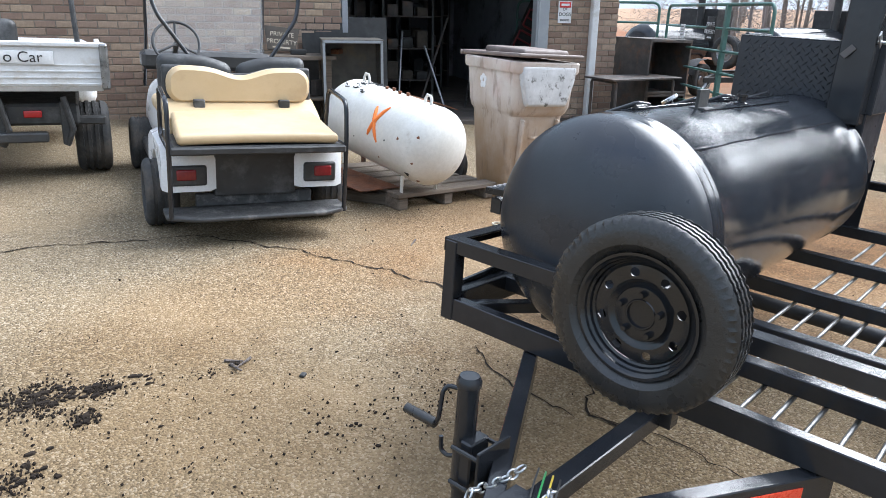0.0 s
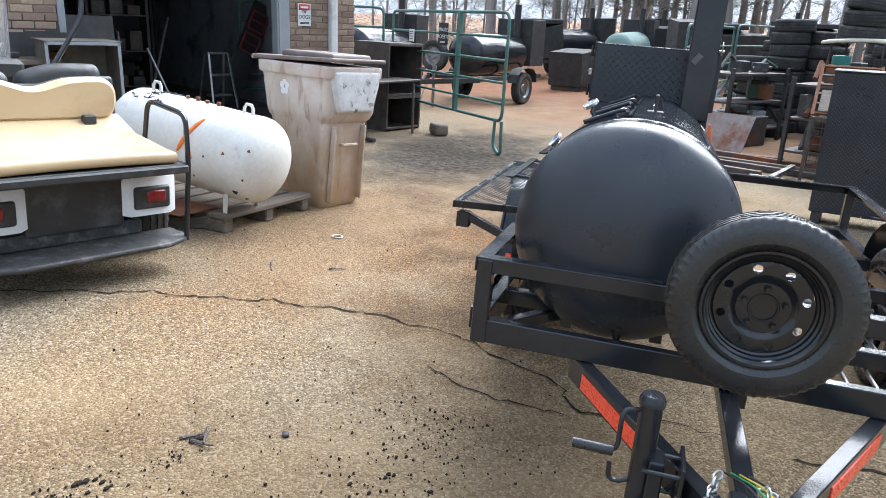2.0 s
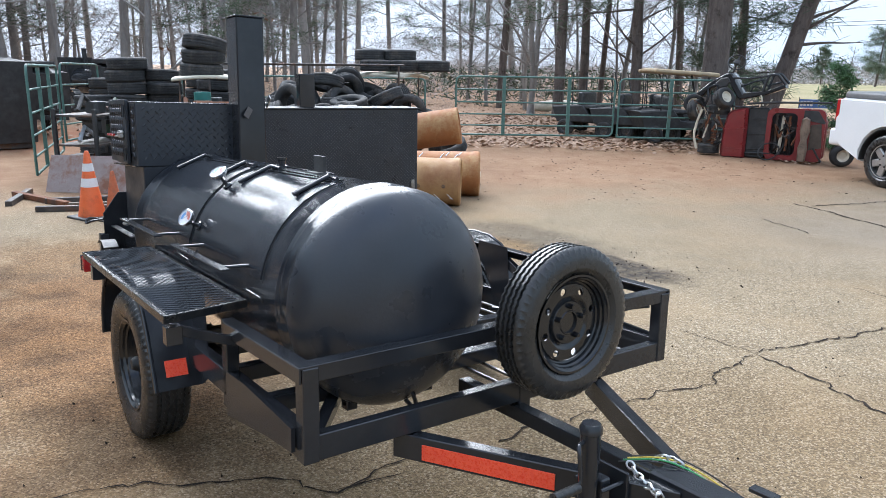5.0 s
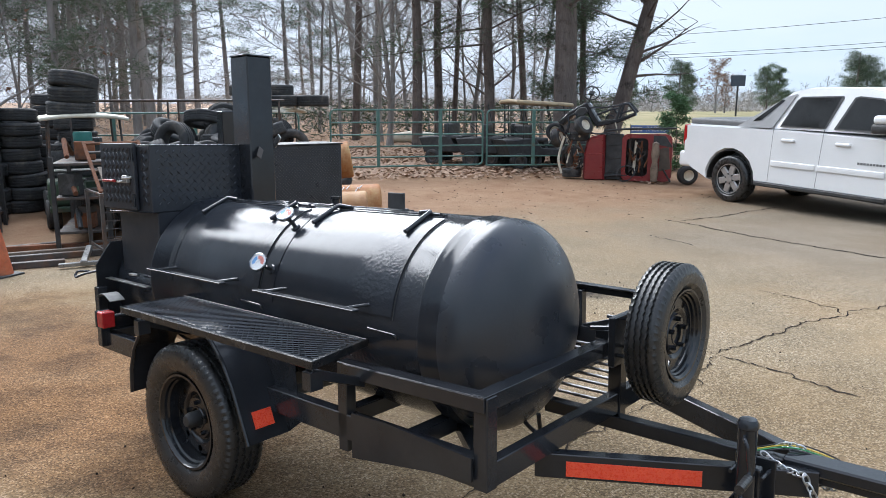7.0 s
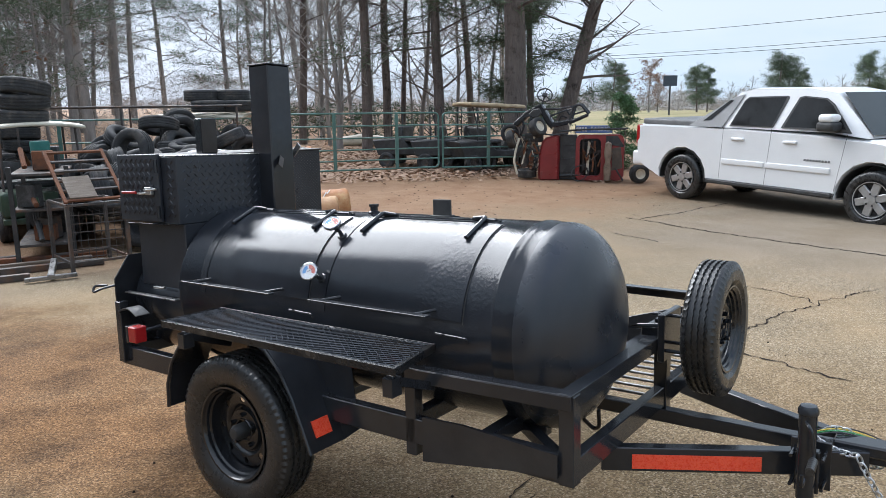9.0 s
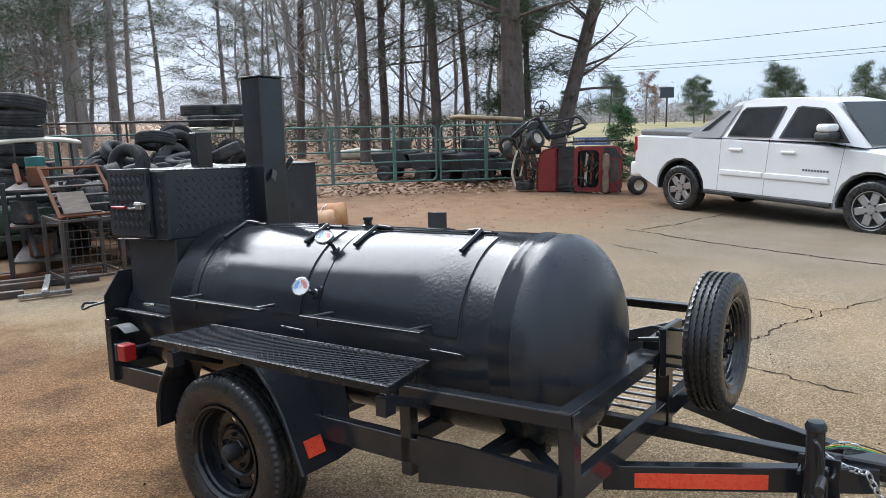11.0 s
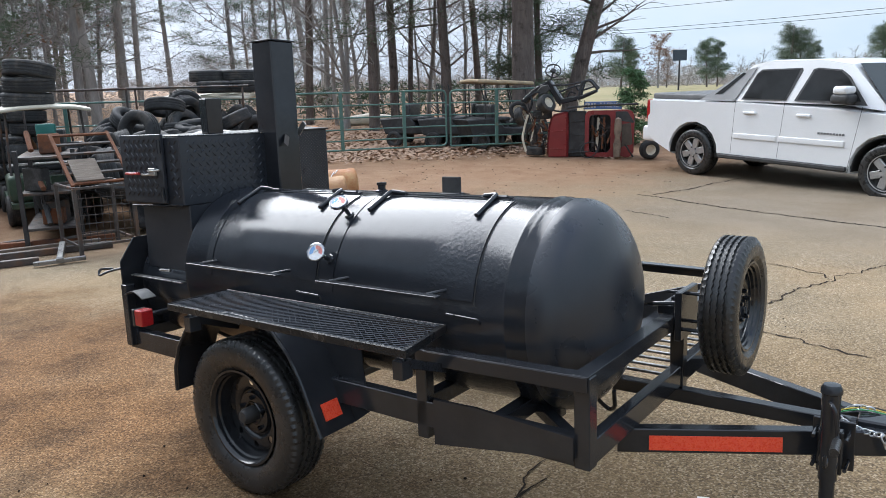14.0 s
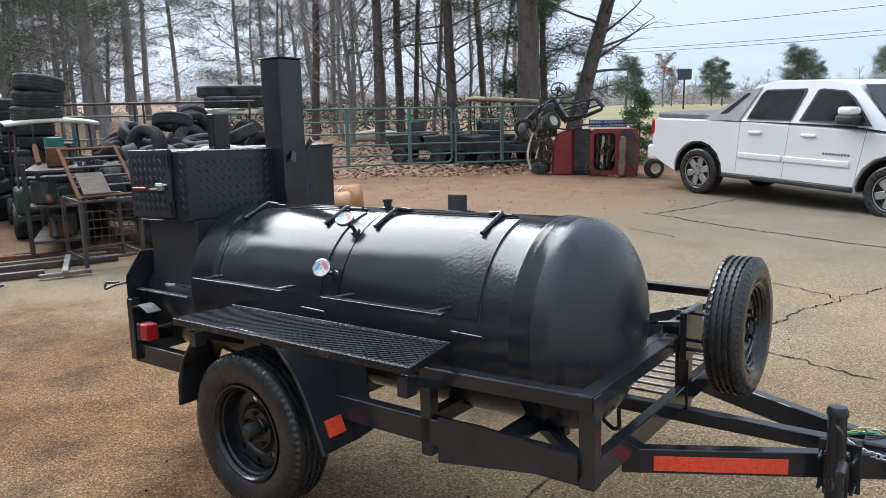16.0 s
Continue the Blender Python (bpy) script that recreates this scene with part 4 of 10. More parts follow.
    for x in (-0.30, -0.61, -1.10, -1.65, -2.34):
        bar("cross_beam", (x, -0.78, 0.485), (x, 0.78, 0.485), 0.05, 0.055)
    bar("diagonal", (-0.03, -0.74, 0.46), (-0.58, -0.30, 0.47), 0.04, 0.04)
    bar("diagonal", (-0.03, 0.74, 0.66), (-0.55, 0.76, 0.50), 0.012, 0.05)
    bar("diagonal", (-0.62, 0.775, 0.52), (-1.0, 0.775, 0.70), 0.03, 0.045)
    # wood rack of ribbed bars on the other half
    for k in range(10):
        y = 0.02 + 0.083 * k
        b = bm_new()
        pts, tp = [], []
        for j in range(116):
            pts.append((-0.025 - 0.02 * j, y, 0.448))
            tp.append(1.0 if j % 2 else 0.86)
        pipe(b, pts, 0.0075, 7, taper=tp)
        part("rack_bar", b, REBAR, fr, "", 60)
    # tongue
    bar("tongue_beam", (-0.28, 0.0, 0.392), (0.88, 0.0, 0.392), 0.05, 0.05)
    right = bar("tongue_beam", (-0.04, -0.455, 0.378), (0.70, -0.035, 0.378), 0.045, 0.082)
    left = bar("tongue_beam", (-0.04, 0.435, 0.378), (0.70, 0.035, 0.378), 0.045, 0.082)
    for s, own in ((-1, right), (1, left)):
        d = Vector((0.74, 0.42 if s < 0 else -0.40, 0)).normalized()
        nrm = Vector((d.y, -d.x, 0)) * (1 if s < 0 else -1)
        o = Vector((-0.04, -0.455 if s < 0 else 0.435, 0.372)) + nrm * 0.024
        b = bm_new()
        beam(b, o + d * 0.10, o + d * 0.515, 0.003, 0.05, 0.0005)
        part("reflective_strip", b, RED_TAPE, own, "bright red reflective strip")
    # spare wheel on its bracket
    wheel(t, "spare_wheel", Matrix.Translation((0.200, 0.010, 0.754)) @ ALONG_X @ pose(0, 0, 0, 0, 0, 17), 0.244, 0.126, 0.158, blocks=60, label="black spare wheel with a grooved tyre")
    bar("spare_post", (0.0, 0.03, 0.37), (0.0, 0.03, 0.76), 0.05, 0.05, (1, 0, 0))
    b = bm_new()
    cbox(b, (0.02, -0.09, 0.62), (0.045, 0.10, 0.80), 0.004)
    for y, z in ((-0.06, 0.66), (0.06, 0.66), (0.0, 0.78)):
        pipe(b, [(-0.03, y, z), (0.12, y, z)], 0.007, 8)
    cbox(b, (-0.06, -0.04, 0.70), (0.03, 0.10, 0.735), 0.004)
    pipe(b, [(-0.07, -0.05, 0.74), (0.03, -0.03, 0.75)], 0.008, 8)
    part("spare_bracket", b, FRAME_BLACK, fr)
    # jack
    j = thing_part("jack", t, Matrix.Translation((0.552, -0.236, 0)), "black screw jack with a side crank")
    b = bm_new()
    lathe(b, [(0.0, 0.10), (0.022, 0.10), (0.022, 0.30), (0.027, 0.30), (0.027, 0.575), (0.031, 0.578), (0.031, 0.592), (0.024, 0.604), (0, 0.606)], 20)
    lathe(b, [(0.0, 0.075), (0.05, 0.075), (0.05, 0.085), (0.02, 0.10), (0, 0.10)], 20)
    part("jack_tube", b, FRAME_BLACK, j)
    b = bm_new()
    pipe(b, rounded([(0.0, -0.025, 0.558), (0.01, -0.055, 0.558), (0.02, -0.062, 0.545), (0.03, -0.062, 0.47), (0.03, -0.075, 0.455)], 0.012, 4), 0.006, 10)
    part("crank", b, FRAME_BLACK, j)
    b = bm_new()
    pipe(b, [(0.03 + 0.0003 * k, -0.07 - 0.0056 * k, 0.455 + 0.0002 * k) for k in range(18)], 0.0135, 12, taper=[1.0 if k % 3 else 0.94 for k in range(18)])
    part("crank_grip", b, RUBBER, j)
    b = bm_new()
    pipe(b, rounded([(0.0, -0.02, 0.375), (0.0, -0.05, 0.360), (0.0, -0.072, 0.366), (0.0, -0.074, 0.405)], 0.012, 4), 0.006, 8)
    part("hook", b, FRAME_BLACK, j)
    b = bm_new()
    cbox(b, (-0.035, 0.015, 0.31), (0.035, 0.05, 0.45), 0.004)
    for z in (0.335, 0.43):
        for x in (-0.045, 0.045):
            pipe(b, [(x, 0.0, z), (x, 0.09, z)], 0.006, 8)
    cbox(b, (-0.06, 0.085, 0.30), (0.06, 0.095, 0.46), 0.003)
    part("jack_bracket", b, FRAME_BLACK, j)
    # coupler, chains, wires
    b = bm_new()
    cbox(b, (0.60, -0.045, 0.395), (0.96, 0.045, 0.435), 0.006)
    lathe(b, [(0.035, 0.36), (0.05, 0.37), (0.05, 0.42), (0.03, 0.45), (0, 0.455)], 20, Matrix.Translation((0.96, 0, 0)))
    cbox(b, (0.905, -0.012, 0.43), (0.93, 0.012, 0.495), 0.003)
    cbox(b, (0.87, -0.015, 0.485), (0.94, 0.015, 0.498), 0.003)
    part("coupler", b, FRAME_BLACK, t, "black ball coupler with a latch")
    def links(p0, p1, sag, n, name):
        q = bm_new()
        p0, p1 = Vector(p0), Vector(p1)
        line = [p0.lerp(p1, k / n) - Vector((0, 0, sag * 4 * (k / n) * (1 - k / n))) for k in range(n + 1)]
        for k in range(n):
            mm = frame_to(line[k], line[k + 1]) @ pose(0, 0, 0, 90 * (k % 2) + 20, 0, 0)
            ln = (line[k + 1] - line[k]).length
            ring = []
            for a in range(14):
                an = 2 * math.pi * a / 14
                ring.append(mm @ Vector((ln / 2 + (ln * 0.66) * math.cos(an), 0.0105 * math.sin(an), 0)))
            pipe(q, ring, 0.0032, 6, closed=True)
        return part(name, q, ZINC, t, "galvanised safety chain", 60)
    links((0.545, -0.062, 0.440), (0.68, -0.105, 0.420), 0.012, 7, "safety_chain")
    links((0.68, -0.105, 0.420), (0.82, -0.13, 0.22), 0.02, 12, "safety_chain")
    links((0.56, 0.03, 0.43), (0.66, 0.06, 0.42), -0.02, 5, "safety_chain")
    links((0.66, 0.06, 0.42), (0.74, 0.02, 0.36), 0.05, 6, "safety_chain")
    for k, (mt, s) in enumerate(((DULL_BLACK, 0), (GREEN_WIRE, 1), (YELLOW_WIRE, 2), (DULL_BLACK, 3))):
        b = bm_new()
        pts = [(0.50, -0.05 + 0.02 * k, 0.42), (0.60, 0.02 * k, 0.45), (0.70, 0.05 + 0.015 * k, 0.425), (0.80, 0.03 + 0.04 * k, 0.39 - 0.01 * k), (0.84, 0.08 + 0.03 * k, 0.37)]
        pipe(b, rounded(pts, 0.05, 5), 0.0025, 6)
        part("wire", b, mt, t)
    # running wheels, hubs, fenders, lamps
    for s in (-1, 1):
        y = 0.84 * s
        turn = TO_RIGHT if s < 0 else TO_LEFT
        wh = wheel(t, "road_wheel", Matrix.Translation((-1.40, y, 0.314)) @ turn, 0.318, 0.185, 0.195, blocks=70, dish=-0.25, label="black steel road wheel with a worn tyre")
        b = bm_new()
        lathe(b, [(0.0, 0.075), (0.022, 0.072), (0.032, 0.055), (0.032, 0.0), (0.05, -0.02), (0.05, -0.08)], 20)
        part("hub", b, DULL_BLACK, wh)
        f = thing_part("fender", t, Matrix(), "black bent sheet-metal fender")
        lo, hi = (-0.935, -0.75) if s < 0 else (0.75, 0.935)
        cv = [(-1.79, 0.36), (-1.785, 0.46), (-1.745, 0.56), (-1.68, 0.64), (-1.59, 0.70), (-1.49, 0.733), (-1.37, 0.742), (-1.25, 0.735), (-1.15, 0.70), (-1.075, 0.63), (-1.02, 0.54), (-0.975, 0.44), (-0.945, 0.37), (-0.935, 0.345)]
        b = bm_new()
        spread(b, cv, lo, hi, thick=-0.004)
        part("fender_top", b, FRAME_BLACK, f, "", 60)
        b = bm_new()
        edge = lo if s < 0 else hi
        pipe(b, [(u, edge, v) for u, v in cv], 0.008, 8)
        part("fender_bead", b, FRAME_BLACK, f)
        b = bm_new()
        plate(b, [(-1.12, 0.68), (-1.02, 0.54), (-0.935, 0.345), (-0.86, 0.40), (-0.90, 0.74), (-1.12, 0.745)], 0.004, Matrix.Translation((0, -0.755 if s < 0 else 0.755, 0)) @ Matrix(((1, 0, 0, 0), (0, 0, -1, 0), (0, 1, 0, 0), (0, 0, 0, 1))))
        part("fender_side", b, FRAME_BLACK, f)
        b = bm_new()
        e0, e1 = (-0.892, -0.812) if s < 0 else (0.812, 0.892)
        vs = [(e0, 0.448, -0.977), (e1, 0.448, -0.977), (e1, 0.39, -0.952), (e0, 0.39, -0.952)]
        q0 = [b.verts.new((x + 0.002, yy, z)) for yy, z, x in vs]
        q1 = [b.verts.new((x + 0.008, yy, z + 0.003)) for yy, z, x in vs]
        b.faces.new(q0), b.faces.new(list(reversed(q1)))
        for k in range(4):
            b.faces.new((q0[k], q1[k], q1[(k + 1) % 4], q0[(k + 1) % 4]))
        bmesh.ops.recalc_face_normals(b, faces=b.faces[:])
        part("reflector", b, RED_TAPE, f, "red reflector tape")
        lamp = thing_part("tail_lamp", t, Matrix.Translation((-1.965, 0.945 * s, 0.655)), "red square tail lamp")
        b = bm_new()
        cbox(b, (-0.03, -0.028, -0.035), (0.025, 0.028, 0.035), 0.004)
        part("lens", b, RED_LENS, lamp)
        b = bm_new()
        cbox(b, (-0.046, -0.03, -0.037), (-0.028, 0.03, 0.037), 0.003)
        beam(b, (-0.037, -0.02 * s, 0.0), (-0.037, -0.18 * s, 0.0), 0.03, 0.012, 0.002)
        part("lamp_base", b, FRAME_BLACK, lamp)
    b = bm_new()
    pipe(b, [(-1.365, -0.74, 0.318), (-1.365, 0.74, 0.318)], 0.032, 14)
    for y in (-0.6, 0.6):
        cbox(b, (-1.66, y - 0.025, 0.345), (-1.06, y + 0.025, 0.37), 0.004)
        cbox(b, (-1.40, y - 0.035, 0.30), (-1.33, y + 0.035, 0.44), 0.004)
    part("axle", b, DULL_BLACK, t)
    return t


MESH_BLACK = black_paint("mesh_black", 0.20, 0.04, (0.030, 0.033, 0.038), 0.6)
SCOOP = surf("dull_scoop", 0.05, 0.11, 12, rough=0.5)
WHITE_DIAL = surf("white_dial", 0.75, 0.8, 30, rough=0.4, bump=0)
DIAL_BLUE = surf("dial_blue", (0.08, 0.28, 0.62), (0.1, 0.32, 0.66), 40, rough=0.4, bump=0)
DIAL_RED = surf("dial_red", (0.62, 0.12, 0.08), (0.66, 0.16, 0.1), 40, rough=0.4, bump=0)
CLEAR = clear("thin_glass", (0.95, 0.97, 0.97), 0.03, 0.12)
TREAD_TOP = surf("tread_top", 0.34, 0.5, 60, rough=0.28, metal=0.9, bump=0.5, grain=90)
ZINC_DULL = surf("bare_metal", 0.24, 0.33, 20, rough=0.35, metal=0.9, stain=0.06, stain_scale=6)
# the bars are painted black; this bright metal carries their silver glint
REBAR = surf("bar_glint", 0.16, 0.3, 25, rough=0.4, metal=0.85, stain=0.03, stain_scale=9)
GREEN_WIRE = surf("green_wire", (0.05, 0.28, 0.08), (0.06, 0.32, 0.1), 30, rough=0.4)
YELLOW_WIRE = surf("yellow_wire", (0.62, 0.45, 0.05), (0.66, 0.5, 0.07), 30, rough=0.4)
trailer = build_trailer()

# ---- building, carts, tank and bin ----
BRICK = None


def brick_material():
    m, nt, p = nodes_of("brick")
    oi = nt.nodes.new("ShaderNodeObjectInfo")
    ge = nt.nodes.new("ShaderNodeNewGeometry")
    rnd = mathn(nt, "FRACT", mathn(nt, "ADD", oi.outputs["Random"], ge.outputs["Random Per Island"]))
    cr = nt.nodes.new("ShaderNodeValToRGB")
    els = cr.color_ramp.elements
    els[0].position, els[0].color = 0.0, (0.20, 0.13, 0.095, 1)
    els[1].position, els[1].color = 1.0, (0.42, 0.32, 0.22, 1)
    for pos, c in ((0.25, (0.29, 0.205, 0.15)), (0.5, (0.36, 0.265, 0.19)), (0.75, (0.25, 0.165, 0.125))):
        e = els.new(pos)
        e.color = rgb(c)
    nt.links.new(rnd, cr.inputs[0])
    col = mix(nt, mathn(nt, "MULTIPLY", noise_fac(nt, 26, 6), 0.45), cr.outputs[0], (0.17, 0.12, 0.09))
    nt.links.new(col, p.inputs["Base Color"])
    p.inputs["Roughness"].default_value = 0.88
    bp = nt.nodes.new("ShaderNodeBump")
    bp.inputs["Strength"].default_value, bp.inputs["Distance"].default_value = 0.5, 0.004
    nt.links.new(noise_fac(nt, 90, 5), bp.inputs["Height"])
    nt.links.new(bp.outputs[0], p.inputs["Normal"])
    return m


BRICK = brick_material()
MORTAR = surf("mortar", (0.23, 0.2, 0.165), (0.31, 0.275, 0.23), 14, rough=0.95, grain=150)
DARK_WALL = surf("dark_wall", (0.24, 0.25, 0.27), (0.31, 0.32, 0.34), 2, rough=0.9, stain=0.03)
SHOP_FLOOR = surf("shop_floor", (0.075, 0.06, 0.05), (0.12, 0.1, 0.085), 3, rough=0.85, stain=0.03)
GREY_STEEL = surf("grey_painted_steel", (0.27, 0.29, 0.31), (0.33, 0.345, 0.36), 4, rough=0.5, stain=(0.12, 0.09, 0.07), stain_scale=3, stain_lo=0.58, stain_hi=0.75)
WHITE_PAINT = surf("white_paint", 0.62, 0.7, 5, rough=0.45, stain=(0.42, 0.38, 0.32), stain_scale=3)
TAN_VINYL = surf("tan_vinyl", (0.53, 0.395, 0.225), (0.58, 0.435, 0.255), 5, rough=0.42, grain=260, bump=0.12, stain=(0.45, 0.32, 0.18), stain_scale=4)
CART_WHITE = surf("cart_white", 0.70, 0.76, 4, rough=0.32, stain=(0.5, 0.45, 0.38), stain_scale=2.5, stain_lo=0.6, stain_hi=0.8, bump=0.03)
PLASTIC = surf("black_plastic", 0.022, 0.04, 6, rough=0.5, stain=0.09, stain_scale=5, grain=200)
STEP_BLACK = surf("step_black", 0.025, 0.05, 12, rough=0.55, stain=(0.16, 0.15, 0.14), stain_scale=9, bump=0.4)
OLD_WHITE = surf("old_white_tank", (0.62, 0.6, 0.545), (0.7, 0.685, 0.64), 3, rough=0.45, stain=(0.36, 0.3, 0.23), stain_scale=3.2, stain_lo=0.6, stain_hi=0.74, bump=0.12, grain=40)
ORANGE = surf("orange_spray", (0.85, 0.22, 0.03), (0.8, 0.18, 0.02), 30, rough=0.6)
GREY_WOOD = surf("grey_wood", (0.115, 0.09, 0.068), (0.20, 0.16, 0.122), 3, rough=0.85, stretch=(1, 12, 12), grain=40, bump=0.5, vary=0.25)


def loft(bm, levels, r, n=5):
    """Rounded rectangles (z, x0, x1, y0, y1) joined one above the other, closed at both ends."""
    rows = []
    for z, x0, x1, y0, y1 in levels:
        ring = []
        for cx, cy, a0 in ((x1 - r, y1 - r, 0), (x0 + r, y1 - r, 90), (x0 + r, y0 + r, 180), (x1 - r, y0 + r, 270)):
            for k in range(n + 1):
                a = radians(a0 + 90 * k / n)
                ring.append(bm.verts.new((cx + r * math.cos(a), cy + r * math.sin(a), z)))
        rows.append(ring)
    m = len(rows[0])
    for p, q in zip(rows, rows[1:]):
        for k in range(m):
            bm.faces.new((p[k], p[(k + 1) % m], q[(k + 1) % m], q[k]))
    bm.faces.new(list(reversed(rows[0])))
    bm.faces.new(rows[-1])
    return bm


def round_rect(x0, x1, z0, z1, r, n=6):
    """Outline of a rounded rectangle in x, z."""
    out = []
    for cx, cz, a0 in ((x1 - r, z1 - r, 0), (x0 + r, z1 - r, 90), (x0 + r, z0 + r, 180), (x1 - r, z0 + r, 270)):
        out += [(cx + r * math.cos(radians(a0 + 90 * k / n)), cz + r * math.sin(radians(a0 + 90 * k / n))) for k in range(n + 1)]
    return out


def ring_plate(bm, outer, inner, y0, y1):
    """A flat frame with an opening: two outlines of as many points, pulled from y0 to y1."""
    n = len(outer)
    sets = [[bm.verts.new((x, y, z)) for x, z in o] for o in (outer, inner) for y in (y0, y1)]
    o0, o1, i0, i1 = sets
    for k in range(n):
        j = (k + 1) % n
        for quad in ((o0[k], o0[j], i0[j], i0[k]), (o1[j], o1[k], i1[k], i1[j]), (o0[j], o0[k], o1[k], o1[j]), (i0[k], i0[j], i1[j], i1[k])):
            bm.faces.new(quad)
    bmesh.ops.recalc_face_normals(bm, faces=bm.faces[:])
    return bm


def bin_material():
    """Faded rose-grey plastic with clay splashed up its foot."""
    m, nt, p = nodes_of("bin_plastic")
    co = nt.nodes.new("ShaderNodeTexCoord")
    sp = nt.nodes.new("ShaderNodeSeparateXYZ")
    nt.links.new(co.outputs["Object"], sp.inputs[0])
    col = mix(nt, noise_fac(nt, 2.6, 7, 0.35, 0.65), (0.44, 0.37, 0.31), (0.55, 0.49, 0.44))
    col = mix(nt, mathn(nt, "MULTIPLY", noise_fac(nt, 3.3, 8, 0.5, 0.62), 0.5), col, (0.62, 0.58, 0.54))
    col = mix(nt, mathn(nt, "MULTIPLY", noise_fac(nt, 2.1, 6, 0.55, 0.7), 0.35), col, (0.48, 0.26, 0.22))
    edge = mathn(nt, "ADD", sp.outputs[2], mathn(nt, "MULTIPLY", noise_fac(nt, 5, 8, 0.25, 0.75, rough=0.7), 0.55))
    low = nt.nodes.new("ShaderNodeMapRange")
    low.inputs[1].default_value, low.inputs[2].default_value = 1.1, 0.32
    nt.links.new(edge, low.inputs[0])
    col = mix(nt, mathn(nt, "MULTIPLY", low.outputs[0], 0.85), col, (0.36, 0.23, 0.11))
    col = mix(nt, mathn(nt, "MULTIPLY", noise_fac(nt, 14, 8, 0.56, 0.66, stretch=(1, 1, 0.3)), 0.5), col, (0.2, 0.14, 0.1))
    nt.links.new(col, p.inputs["Base Color"])
    p.inputs["Roughness"].default_value = 0.55
    bp = nt.nodes.new("ShaderNodeBump")
    bp.inputs["Strength"].default_value, bp.inputs["Distance"].default_value = 0.2, 0.004
    nt.links.new(noise_fac(nt, 60, 5, 0.3, 0.7), bp.inputs["Height"])
    nt.links.new(bp.outputs[0], p.inputs["Normal"])
    return m


BIN_PLASTIC = bin_material()
BIN_LID = surf("bin_lid", (0.14, 0.108, 0.092), (0.21, 0.17, 0.15), 5, rough=0.6, stain=(0.14, 0.1, 0.085), stain_scale=3)
SCUFF = surf("scuffed_white", 0.5, 0.62, 12, rough=0.7, stain=(0.12, 0.12, 0.11), stain_scale=16, stain_lo=0.55, stain_hi=0.65)
SIGN_RED = surf("sign_red", (0.55, 0.03, 0.03), (0.6, 0.05, 0.04), 20, rough=0.5)
SIGN_WHITE = surf("sign_white", 0.68, 0.74, 12, rough=0.5)
BLACK_INK = surf("black_ink", 0.015, 0.02, 20, rough=0.6)
CREAM_INK = surf("cream_ink", (0.55, 0.47, 0.36), (0.6, 0.52, 0.4), 20, rough=0.7)
BROWN_BOARD = surf("brown_board", (0.055, 0.045, 0.036), (0.1, 0.08, 0.06), 6, rough=0.75)
PERSPEX = clear("perspex", (0.80, 0.78, 0.76), 0.12, 0.17)
LEAF_DRY = surf("dry_leaf", (0.30, 0.16, 0.07), (0.38, 0.23, 0.11), 30, rough=0.8, vary=0.3)

BUILD = pose(-1.7, -8.08, 0.05, 0, 0, 150)


def build_building():
    mod_l, mod_h, gap = 0.213, 0.081, 0.011
    walls = []
    spans = (("wall_north", -7.0, 3.13, "brown brick workshop wall with pale mortar"), ("wall_corner", 5.95, 7.02, "brown brick pier at the corner of the workshop"))
    proto = {}
    for name, s0, s1, label in spans:
        b = bm_new()
        cbox(b, (s0 + 0.004, 0.012, -0.3), (s1 - 0.004, 0.30, 3.3), 0.002)
        wall = tagged(part(name, b, MORTAR), label, "wall", kind="structure")
        wall.matrix_basis = BUILD
        walls.append(wall)
    room = []
    for nm, lo, hi, mt, label in (("wall_back", (-7, 6.6, -0.3), (7.0, 6.8, 3.3), DARK_WALL, "dark back wall of the workshop"),
                                  ("wall_east", (-7.2, 0.3, -0.3), (-7.0, 6.6, 3.3), DARK_WALL, "dark side wall of the workshop"),
                                  ("wall_west", (6.8, 0.31, -0.3), (7.0, 6.6, 3.3), DARK_WALL, "dark side wall of the workshop"),
                                  ("floor", (-7, 0.0, -0.35), (6.99, 6.6, -0.045), SHOP_FLOOR, "oil-dark concrete workshop floor"),
                                  ("ceiling", (-7.25, -0.15, 3.3), (7.15, 6.85, 3.45), DARK_WALL, "flat dark workshop roof"),
                                  ("lintel", (3.13, 0.015, 2.75), (5.95, 0.3, 3.3), GREY_STEEL, "grey steel lintel over the workshop opening")):
        b = bm_new()
        cbox(b, lo, hi, 0.004)
        o = tagged(part(nm, b, mt), label, "wall" if "wall" in nm else nm, kind="structure")
        o.matrix_basis = BUILD
    b = bm_new()
    cbox(b, (5.76, -0.03, -0.12), (5.945, 0.12, 2.75), 0.006)
    cbox(b, (5.78, -0.045, -0.12), (5.80, -0.03, 2.75), 0.003)
    o = tagged(part("door_frame", b, GREY_STEEL), "scuffed grey steel door post of the workshop", "door frame", kind="structure")
    o.matrix_basis = BUILD
    b = bm_new()
    cbox(b, (3.135, 0.0, -0.1), (3.21, 0.14, 2.75), 0.006)
    o = tagged(part("door_frame", b, DARK_WALL), "dark steel door post of the workshop", "door frame", kind="structure")
    o.matrix_basis = BUILD
    # down pipe on the pier
    b = bm_new()
    rbox(b, (6.56, -0.10, -0.15), (6.665, -0.005, 3.3), 0.018, 2)
    dp = tagged(part("down_pipe", b, WHITE_PAINT), "white rectangular metal down pipe", "down pipe")
    dp.matrix_basis = BUILD
    return walls


